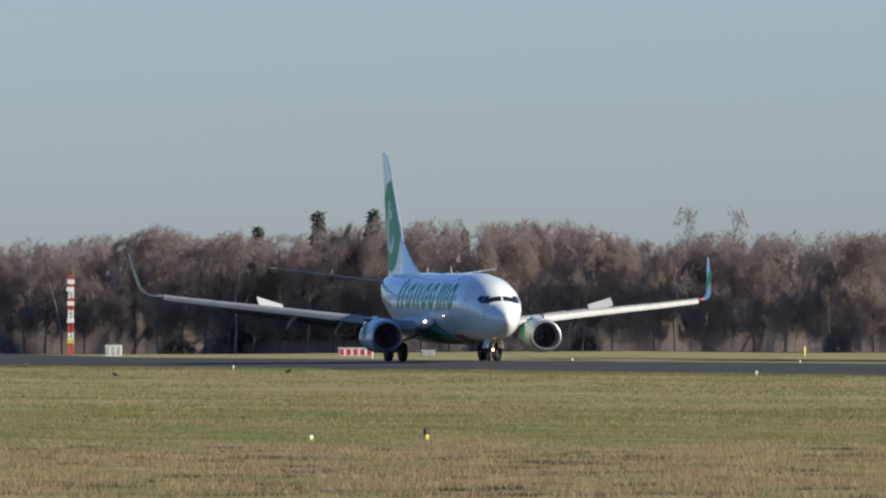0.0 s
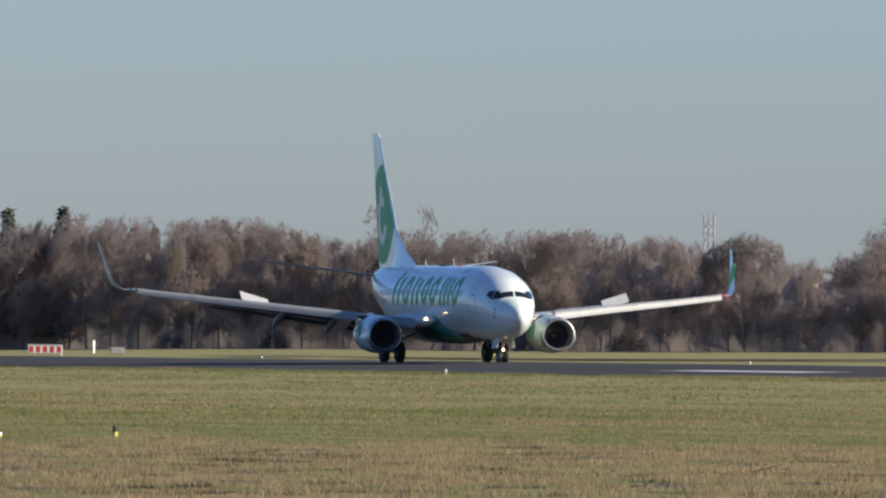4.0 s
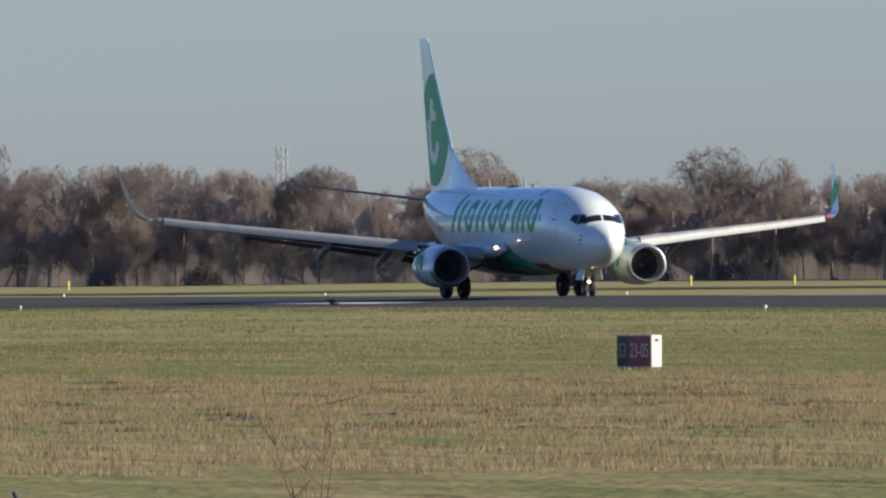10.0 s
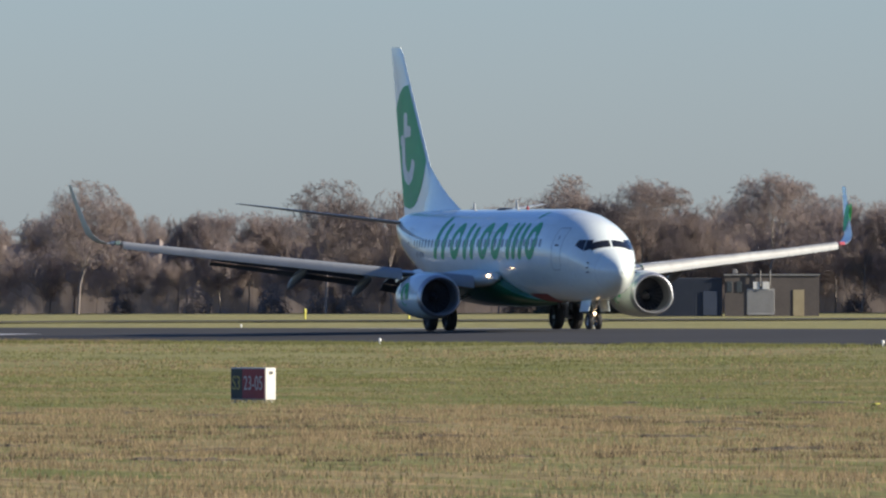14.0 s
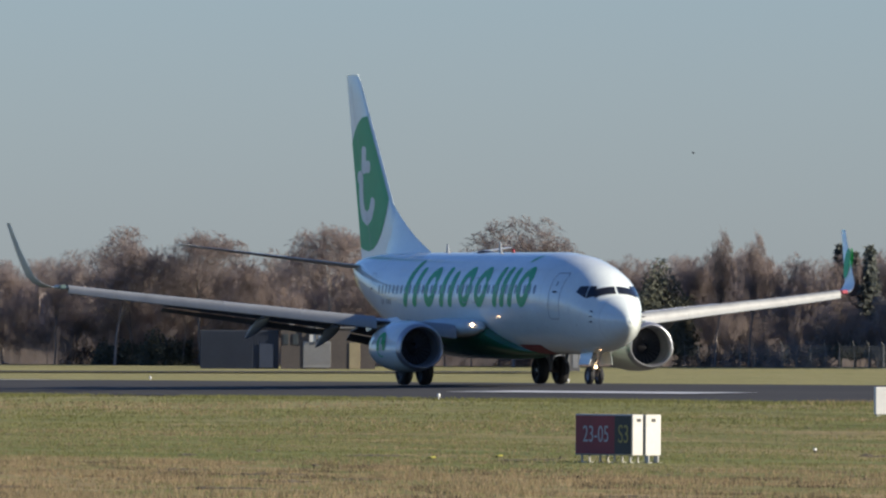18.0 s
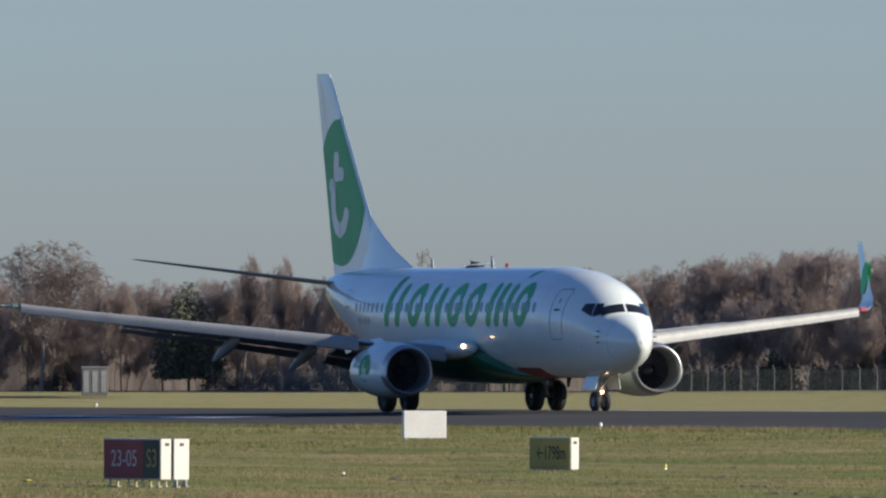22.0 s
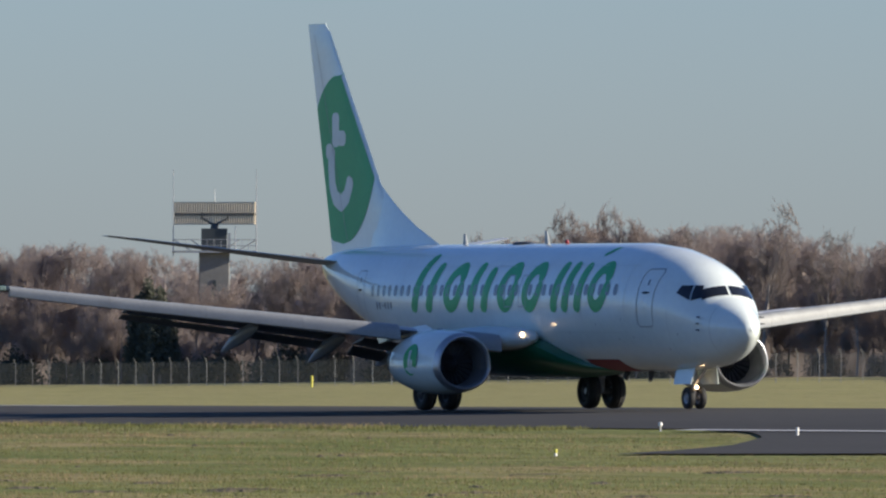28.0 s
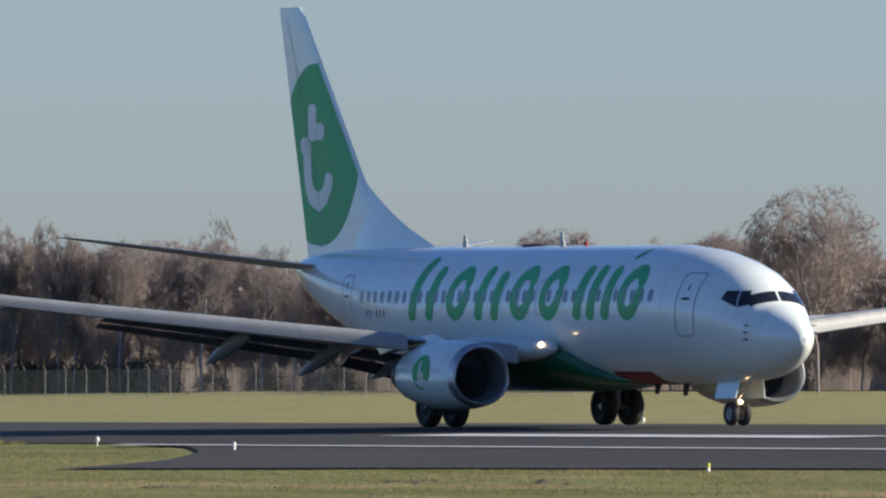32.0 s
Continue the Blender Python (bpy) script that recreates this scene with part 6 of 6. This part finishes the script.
def clump_mesh(name, n, rx, ry, rz, leaf, material, seed, low=0.0):
    """Many small leaf clumps filling an uneven dome."""
    r = np.random.default_rng(seed)
    c = r.normal(0, 1, (n, 3))
    c /= np.linalg.norm(c, axis=1)[:, None]
    rad = r.uniform(0.35, 1.0, n) ** 0.5
    lump = 1 + 0.25 * np.sin(c[:, 0] * 5 + seed) * np.cos(c[:, 1] * 4) + 0.15 * np.sin(c[:, 2] * 9)
    c = c * (rad * lump)[:, None] * np.array([rx, ry, rz])
    c[:, 2] = np.abs(c[:, 2]) + low
    u, v = r.normal(0, leaf, (n, 3)), r.normal(0, leaf, (n, 3))
    vs = np.stack([c - u - v, c + u - v * 0.4, c + v + u * 0.3], 1).reshape(-1, 3)
    return mesh_of(name, vs, np.arange(3 * n).reshape(-1, 3), material)


def conifer_meshes(seed):
    r = np.random.default_rng(seed)
    vs = []
    segs = []
    h = 10.0
    for z in np.arange(1.2, h, 0.17):
        reach = 2.3 * (1 - z / h) ** 1.05 * r.uniform(0.7, 1.1) + 0.08
        for k in range(int(7 + 5 * (1 - z / h))):
            a = r.uniform(0, math.tau)
            l = reach * r.uniform(0.6, 1.1)
            tip = np.array([math.cos(a) * l, math.sin(a) * l, z - 0.25 * l + 0.1])
            segs.append((np.array([0, 0, z + 0.1]), tip, 0.03, 0.01))
            for j in range(14):
                f = r.uniform(0.15, 1.0)
                c = np.array([0, 0, z + 0.1]) * (1 - f) + tip * f
                u, v = r.normal(0, 0.11, 3), r.normal(0, 0.11, 3)
                v[2] -= 0.08
                vs += [c - u, c + u, c + v * 1.7]
    trunk = prisms([(np.zeros(3), np.array([0, 0, h]), 0.16, 0.02)] + segs, 4)
    return mesh_of("trunk", *trunk, BARK), mesh_of("crown", np.array(vs), np.arange(len(vs)).reshape(-1, 3), NEEDLE)


CONIFERS = [conifer_meshes(3), conifer_meshes(8)]
for i, (az, dd, el, w) in enumerate(((-77.556, 12, 0.356, 1.25), (-77.328, 12, 0.366, 1.25), (-77.81, 10, 0.292, 1.3), (-76.95, 30, 0.285, 1.0), (-68.902, 5, 0.318, 1.3), (-68.779, 5, 0.312, 1.3), (-68.84, 6, 0.285, 1.0), (-68.457, 4, 0.343, 1.5), (-68.342, 5, 0.270, 1.4), (-68.244, 4, 0.312, 1.5),
                                     (-66.832, 8, 0.29, 1.5), (-68.60, 6, 0.225, 0.9))):
    p = on_ground(az, edge(az) + dd)
    d = edge(az) + dd
    h = EYE[2] + d * math.tan(radians(el)) - p.z
    t = base("conifer", "dark green conifer among bare trees", "tree", None, "conifers in the woods")
    s = h / 10.0
    t.matrix_world = pose(p.x, p.y, p.z - 0.05, 0, 0, 77 * i) @ Matrix.Diagonal((s * w, s * w, s, 1))
    for nm, me in zip(("trunk", "crown"), CONIFERS[i % 2]):
        o = new(nm, me)
        o.parent = t

# round evergreen trees
for az, dd, el, w in ((-69.646, -3, 0.285, 3.1), (-66.676, -14, 0.300, 1.5), (-66.62, -14, 0.255, 1.4)):
    p = on_ground(az, edge(az) + dd)
    h = EYE[2] + (edge(az) + dd) * math.tan(radians(el)) - p.z
    t = base("evergreen_tree", "round dark evergreen tree before bare woods", "tree", pose(p.x, p.y, p.z - 0.05), "evergreens before the woods")
    bm = bmesh.new()
    tube(bm, (0, 0, 0), (0, 0, h * 0.6), 0.16, 0.07, 7)
    part("trunk", bm, BARK, t)
    o = new("crown", clump_mesh("crown", 13000, w, w, h * 0.8 / 1.25, 0.12, SHRUBGREEN, int(-az * 100), h * 0.12))
    o.parent = t

# low evergreen shrubs behind the fence
SHRUBS = [clump_mesh("shrub", 2200, 2.2, 1.6, 2.3, 0.09, SHRUBGREEN, 21 + i) for i in range(3)]
TWIGSHRUBS = [clump_mesh("shrub", 3000, 2.6, 1.8, 3.0, 0.07, SHRUBTWIG, 31 + i) for i in range(3)]
r = np.random.default_rng(17)
for az in np.arange(-79.5, -61, 0.105):
    green = -67.9 < az < -64.3 and r.uniform() < 0.85 or -72.0 < az < -71.6
    if not green and r.uniform() < 0.7:
        continue
    me = (SHRUBS if green else TWIGSHRUBS)[int(r.integers(0, 3))]
    p = on_ground(az, edge(az) + r.uniform(-6, 6))
    o = tagged(new("shrub", me), "low dark green shrub before the woods" if green else "low brown twiggy shrub before the woods", "shrub", "shrubs along the woods")
    s = float(r.uniform(0.7, 1.1)) * (1.25 if green else 0.85)
    o.matrix_world = pose(p.x, p.y, p.z - 0.1, 0, 0, float(r.uniform(0, 360))) @ Matrix.Diagonal((s, s, s, 1))

# thin bare sapling close to the camera
SAPLING = surface("sapling_bark", (0.16, 0.09, 0.07), (0.12, 0.07, 0.055), 0.3, 0.8)
p = on_ground(-74.54, 104)
sap = base("sapling", "thin bare reddish sapling in the near grass", "shrub", pose(p.x, p.y, p.z - 0.02))
r = np.random.default_rng(77)
stems, twigs = [], []
for k, (dx, h) in enumerate(((-0.05, 1.45), (0.03, 1.38), (0.16, 1.2), (-0.16, 1.15), (0.30, 0.95))):
    q, w = np.array([dx * 0.4, 0, 0.0]), np.array([dx * 0.5, r.normal(0, 0.1), 1.0])
    for i in range(6):
        n = q + w / np.linalg.norm(w) * h / 6
        stems.append((q, n, 0.010 - 0.0012 * i, 0.0088 - 0.0012 * i))
        if i > 1:
            for j in range(2):
                tw = w / np.linalg.norm(w) + r.normal(0, 0.5, 3)
                tw[2] = abs(tw[2])
                twigs.append((n, n + tw / np.linalg.norm(tw) * h * 0.2, 0.004, 0.002))
        q, w = n, w + r.normal(0, 0.08, 3)
for nm, groups_ in (("stem", [stems[i:i + 6] for i in range(0, 30, 6)]), ("twig", [[q] for q in twigs])):
    for ss in groups_:
        o = new(nm, mesh_of(nm, *prisms(ss, 4), SAPLING))
        o.parent = sap

# ---- grass blades and tufts ----
def blade_material(name, pale, dark):
    """Grass blades that differ from one to the next, light passing through them."""
    m = surface(name, pale, dark, 2.0, 0.95, thin=0.5)
    n, k = m.node_tree.nodes, m.node_tree.links
    geo, mr, hsv = n.new("ShaderNodeNewGeometry"), n.new("ShaderNodeMapRange"), n.new("ShaderNodeHueSaturation")
    k.new(geo.outputs["Random Per Island"], mr.inputs[0])
    mr.inputs[3].default_value, mr.inputs[4].default_value = 0.68, 1.28
    ramp = next(q for q in n if q.type == "VALTORGB")
    k.new(mr.outputs[0], hsv.inputs["Value"]), k.new(ramp.outputs[0], hsv.inputs["Color"])
    for node, socket in ((n["Principled BSDF"], "Base Color"), (next(q for q in n if q.type == "BSDF_TRANSLUCENT"), "Color")):
        k.new(hsv.outputs[0], node.inputs[socket])
    return m


DRYBLADE = blade_material("dry_grass_blades", (0.38, 0.285, 0.16), (0.27, 0.205, 0.112))
GREENBLADE = blade_material("green_grass_blades", (0.225, 0.220, 0.080), (0.158, 0.165, 0.057))
EARTH = surface("bare_earth", (0.085, 0.070, 0.048), (0.12, 0.098, 0.065), 0.4, 1.0, bump=0.02)


def blades(name, pts, hgt, wid, material, label, seed, per=4):
    r = np.random.default_rng(seed)
    pts = np.repeat(np.asarray(pts), per, axis=0)
    n = len(pts)
    pts = pts + np.stack([r.normal(0, 0.10, n), r.normal(0, 0.10, n), np.zeros(n)], 1)
    h = hgt * r.uniform(0.5, 1.25, n)
    a = r.uniform(0, math.tau, n)
    u = np.stack([np.cos(a), np.sin(a), np.zeros(n)], 1) * (wid * r.uniform(0.6, 1.4, n))[:, None]
    tip = pts + np.stack([r.normal(0, 0.35, n) * h, r.normal(0, 0.35, n) * h, h], 1)
    low = pts - np.array([0, 0, 0.02])
    vs = np.stack([low - u, low + u, tip], 1).reshape(-1, 3)
    tagged(new(name, mesh_of(name, vs, np.arange(3 * n).reshape(-1, 3), material)), label, "grass", kind="stuff")


def scatter(n, seed, keep, az=(-79.5, -61.0), d=(170, 420)):
    r = np.random.default_rng(seed)
    out = []
    while len(out) < n:
        a, q = r.uniform(*az), math.sqrt(r.uniform(d[0] ** 2, d[1] ** 2))
        x, y = q * math.sin(radians(a)), q * math.cos(radians(a))
        if y > 159.5 or (x > -338 and y > near_side(x) - 0.5):
            continue
        if keep(x, y, q, r):
            out.append((x, y, ground_z(x, y)))
    return out


def dry_zone(x, y):
    w = 15.0 + 34.0 * noise.noise((x * 0.05, y * 0.32, 0)) + 16.0 * noise.noise((x * 0.1, y * 1.1, 3)) + x
    return -294 < w < -125 and y < 97 + 10 * noise.noise((x * 0.09, y * 0.3, 4))


blades("dry_grass", scatter(28000, 1, lambda x, y, q, r: dry_zone(x, y) and 0.6 * noise.noise((x * 0.09, y * 0.5, 5)) + 0.7 * noise.noise((x * 0.22, y * 1.7, 8)) > r.uniform(-0.02, 0.38), d=(160, 345)), 0.11, 0.009, DRYBLADE, "dry straw-coloured uncut grass", 2)
blades("green_grass", scatter(75000, 3, lambda x, y, q, r: (not dry_zone(x, y) or r.uniform() < 0.3) and noise.noise((x * 0.1, y * 0.6, 15)) > r.uniform(-0.4, 0.3), d=(170, 470)), 0.060, 0.011, GREENBLADE, "short green winter grass", 4)
blades("dry_grass", scatter(20000, 5, lambda x, y, q, r: noise.noise((x * 0.06, y * 0.5, 9)) > r.uniform(-0.1, 0.3)), 0.075, 0.010, DRYBLADE, "scattered dry grass stalks", 6)
blades("far_grass", scatter(34000, 7, lambda x, y, q, r: noise.noise((x * 0.03, y * 0.16, 21)) + 0.6 * noise.noise((x * 0.1, y * 0.7, 5)) > r.uniform(-0.3, 0.3), d=(400, 800)), 0.085, 0.022, GREENBLADE, "short green grass farther out", 8, 3)
blades("dry_grass", scatter(18000, 9, lambda x, y, q, r: noise.noise((x * 0.025, y * 0.14, 31)) + 0.5 * noise.noise((x * 0.09, y * 0.6, 6)) > r.uniform(0.0, 0.35), d=(390, 800)), 0.09, 0.02, DRYBLADE, "dry yellow grass farther out", 10, 3)
r = np.random.default_rng(11)
fringe = []
for x in r.uniform(-900, -325, 9000):
    if x > -430 and noise.noise((x * 0.045, 2, 2)) > 0.05 or -697 < x < -688 or -596 < x < -548 and noise.noise((x * 0.2, 2, 2)) > -0.15:
        y = RW_NEAR - abs(r.normal(0, 0.7)) - 0.1
        fringe.append((x, y, ground_z(x, y)))
verge = []
for x in list(r.uniform(-960, -345, 30000)):
    if noise.noise((x * 0.06, 5, 1)) + 0.6 * noise.noise((x * 0.4, 5, 8)) < r.uniform(-0.5, 0.2):
        continue
    y = RW_NEAR - abs(r.normal(0, 1.1)) - 0.05
    verge.append((x, y, ground_z(x, y)))
blades("verge_grass", verge, 0.125, 0.018, GREENBLADE, "unmown green grass along the runway edge", 13, 3)
blades("dry_grass", fringe, 0.17, 0.014, DRYBLADE, "fringe of dry stalks along the runway", 12, 3)


DOCK = surface("withered_weeds", (0.10, 0.07, 0.048), (0.065, 0.047, 0.033), 0.5, 0.95, thin=0.4)


def weed_rows(n, seed, hgt, spread_, az, d):
    """Points for withered tufts that stand in short rows across the field."""
    r = np.random.default_rng(seed)
    out = []
    while n > 0:
        a, q = r.uniform(*az), r.uniform(*d)
        x, y = q * math.sin(radians(a)), q * math.cos(radians(a))
        if y > 150 or not dry_zone(x, y):
            continue
        n -= 1
        ln = r.uniform(0.1, spread_)
        for k in range(int(10 + 45 * ln)):
            u, v = r.normal(0, ln * 0.5), r.normal(0, 0.35)
            px, py = x + u * math.cos(radians(a)) + v * math.sin(radians(a)), y - u * math.sin(radians(a)) + v * math.cos(radians(a))
            out.append((px, py, ground_z(px, py)))
    return out


blades("withered_weeds", weed_rows(230, 51, 0.1, 1.3, (-79.2, -66.5), (205, 305)), 0.075, 0.010, DOCK, "dark withered weeds among dry grass", 52, 3)
blades("dry_tufts", weed_rows(320, 61, 0.1, 1.0, (-79.2, -66.5), (205, 305)), 0.14, 0.007, DRYBLADE, "tall tufts of straw-coloured grass", 62, 3)

# molehills and scraped earth
def mound(x, y, w, h, seed):
    bm = bmesh.new()
    r = random.Random(seed)
    rings = []
    for u in (1.0, 0.8, 0.5, 0.2):
        rings.append([(w * u * math.cos(a) * (1 + 0.3 * r.uniform(-1, 1)), w * u * math.sin(a) * (1 + 0.3 * r.uniform(-1, 1)), h * (1 - u ** 1.6) * (1 + 0.25 * r.uniform(-1, 1)) - 0.02) for a in np.linspace(0, math.tau, 12, endpoint=False)])
    loft(bm, rings, caps=(False, True))
    bmesh.ops.recalc_face_normals(bm, faces=bm.faces)
    o = part("molehill", bm, EARTH)
    o.location = (x, y, ground_z(x, y))
    tagged(o, "small dark molehill of bare earth in grass", "molehill", "molehills in the grass")


r = random.Random(5)
mound(-258.8, 121.8, 0.28, 0.07, 1)
mound(-267.9, 138.3, 0.26, 0.10, 2)
for k in range(85):
    a, d = r.uniform(-78.5, -62.2), r.uniform(215, 400)
    x, y = d * math.sin(radians(a)), d * math.cos(radians(a))
    if y < 157 and not (x > -338 and y > near_side(x) - 1.5):
        mound(x, y, r.uniform(0.08, 0.22), r.uniform(0.03, 0.08), 100 + k)


# long shallow ruts of dark earth
for k in range(95):
    a, d = r.uniform(-78.5, -63.0), r.uniform(205, 325)
    x, y = d * math.sin(radians(a)), d * math.cos(radians(a))
    if y < 150 and not (x > -338 and y > near_side(x) - 3):
        bm = bmesh.new()
        n, ln = 14, r.uniform(0.15, 0.9)
        rows = []
        for i in range(n + 1):
            u = i / n * 2 - 1
            e = max(0.0, 1 - u * u) ** 0.5 * r.uniform(0.5, 1.0)
            off = r.uniform(-0.05, 0.05)
            rows.append([(-0.18 * e + off, u * ln, -0.01), (off, u * ln, 0.055 * e + 0.002), (0.18 * e + off, u * ln, -0.01)])
        loft(bm, rows, close=False)
        bmesh.ops.recalc_face_normals(bm, faces=bm.faces)
        o = part("rut", bm, EARTH)
        o.matrix_world = pose(x, y, ground_z(x, y), 0, 0, -a + r.uniform(-8, 8) - 90)
        tagged(o, "shallow rut of dark turned earth in grass", "rut", "ruts in the grass")

# ---- motion ----
AIR_ROWS = (
    # seconds, how far the nose is along the runway, heading
    (0, -784.68, 0.358),
    (0.5, -774.70, 0.493),
    (1, -764.69, 0.572),
    (1.5, -754.84, 0.537),
    (2, -745.20, 0.424),
    (2.5, -735.92, 0.311),
    (3, -726.85, 0.252),
    (3.5, -718.04, 0.206),
    (5.5, -684.62, 0.008),
    (6, -676.50, -0.010),
    (6.5, -668.50, -0.021),
    (7, -660.55, -0.020),
    (7.5, -652.69, -0.019),
    (8, -644.80, -0.025),
    (8.5, -637.02, -0.045),
    (9, -629.21, -0.093),
    (9.5, -621.54, -0.163),
    (10, -613.86, -0.240),
    (10.5, -606.35, -0.328),
    (11, -598.85, -0.422),
    (11.5, -591.53, -0.475),
    (12, -584.22, -0.457),
    (12.5, -577.09, -0.374),
    (13, -569.94, -0.255),
    (13.5, -562.84, -0.137),
    (14, -555.67, -0.045),
    (14.5, -548.54, 0.010),
    (15, -541.41, 0.038),
    (15.5, -534.47, 0.083),
    (17.5, -507.49, 0.470),
    (18, -500.81, 0.543),
    (18.5, -494.31, 0.566),
    (19, -487.83, 0.533),
    (19.5, -481.55, 0.430),
    (20, -475.24, 0.298),
    (20.5, -469.10, 0.158),
    (21, -462.92, 0.014),
    (21.5, -456.92, -0.185),
    (22, -450.85, -0.393),
    (22.5, -444.99, -0.598),
    (23, -439.04, -0.744),
    (23.5, -433.22, -0.834),
    (24, -427.33, -0.792),
    (24.5, -421.57, -0.666),
    (25, -415.65, -0.434),
    (25.5, -409.91, -0.172),
    (27.5, -386.85, 0.472),
    (28, -381.16, 0.449),
    (28.5, -375.75, 0.261),
    (29, -370.41, 0.046),
    (29.5, -365.29, -0.079),
    (30, -360.25, -0.073),
    (30.5, -355.42, 0.047),
    (31, -350.68, 0.220),
    (31.5, -346.07, 0.387),
    (32, -341.42, 0.529),
)


def toward(az, el, d):
    a, e = radians(az), radians(el)
    return Vector(EYE) + Vector((math.sin(a) * math.cos(e), math.cos(a) * math.cos(e), math.sin(e))) * d


def flight(bird, wings, rows, d, beat, start=0.0):
    """A bird along (seconds, bearing, elevation), its wings beating from start on."""
    pts = [(t, toward(az, el, d)) for t, az, el in rows]
    keys = []
    for i, (t, p) in enumerate(pts):
        q = pts[min(len(pts) - 1, i + 1)][1] - pts[max(0, i - 1)][1]
        turn = math.degrees(math.atan2(q.y, q.x)) if q.length > 0.5 else 160.0
        keys.append((t, pose(p.x, p.y, p.z, 0, 0, turn)))
    walk(bird, keys)
    for w, s in wings:
        at = lambda a: Matrix.Translation(w.location) @ pose(0, 0, 0, s * a, 0, 0)
        w_rows = [(0, at(-60 if start else 20))]
        if start:
            w_rows.append((start, at(-60)))
        t, k = start + beat, 0
        while t < 31.9:
            w_rows.append((t, at(38 if k % 2 == 0 else -32)))
            t, k = t + beat, k + 1
        w_rows.append((32, at(0)))
        walk(w, w_rows)


def motions():
    def air(s, yaw):
        c, q = math.cos(radians(yaw)), math.sin(radians(yaw))
        return pose(s - 16 + 16 * c, RW_Y + 16 * q, SLOPE * (s + 400), 0, 0, yaw)
    walk(PLANE, [(t, air(s, yaw)) for t, s, yaw in AIR_ROWS])
    # wing spoilers fold down after the landing roll
    for sp, up in SPOILERS:
        at = lambda a: Matrix.Translation(sp.location) @ pose(0, 0, 0, 0, a, 0)
        walk(sp, [(0, at(up)), (6.0, at(up)), (6.25, at(up * 0.6)), (6.5, at(0)), (32, at(0))])
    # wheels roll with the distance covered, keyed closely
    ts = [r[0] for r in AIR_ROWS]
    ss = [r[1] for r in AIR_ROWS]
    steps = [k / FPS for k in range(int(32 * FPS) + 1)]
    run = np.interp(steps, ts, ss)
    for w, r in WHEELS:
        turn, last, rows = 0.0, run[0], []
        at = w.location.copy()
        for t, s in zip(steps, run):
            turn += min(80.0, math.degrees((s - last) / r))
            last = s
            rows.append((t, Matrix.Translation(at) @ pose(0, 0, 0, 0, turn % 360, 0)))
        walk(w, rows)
    # the radar turns once in four seconds
    at = RADAR.location.copy()
    walk(RADAR, [(t, Matrix.Translation(at) @ pose(0, 0, 0, 0, 0, 90 - (t - 24.72) / 4.03 * 360)) for t in np.arange(0, 32.01, 0.5)])
    stand = Vector((-482.6, 141.7, ground_z(-482.6, 141.7)))
    flight(FLYER, FLYER_WINGS, [(0, -73.645, -0.396), (6.9, -73.645, -0.396), (7.5, -73.70, -0.36), (8, -73.652, -0.367), (8.5, -73.69, -0.29), (9, -73.808, -0.327), (9.5, -74.127, -0.304), (10, -74.447, -0.301), (10.5, -74.737, -0.271), (12, -75.6, -0.2), (16, -79, -0.1), (32, -86, 0.3)], 502, 0.16, 6.9)
    flight(SKYBIRD, SKYBIRD_WINGS, [(0, -66, 0.3), (17.5, -69.38, 0.667), (19, -69.77, 0.719), (21, -70.216, 0.675), (24, -71.42, 0.74), (32, -76, 1.1)], 420, 0.2)
    flight(HIGHBIRD, HIGHBIRD_WINGS, [(0, -66, 3.4), (15.5, -70.0, 2.3), (18, -70.87, 1.33), (18.5, -71.0, 1.35), (19, -71.13, 1.42), (20, -71.41, 1.60), (24, -72.5, 2.2), (32, -75, 2.8)], 400, 0.2)


motions()
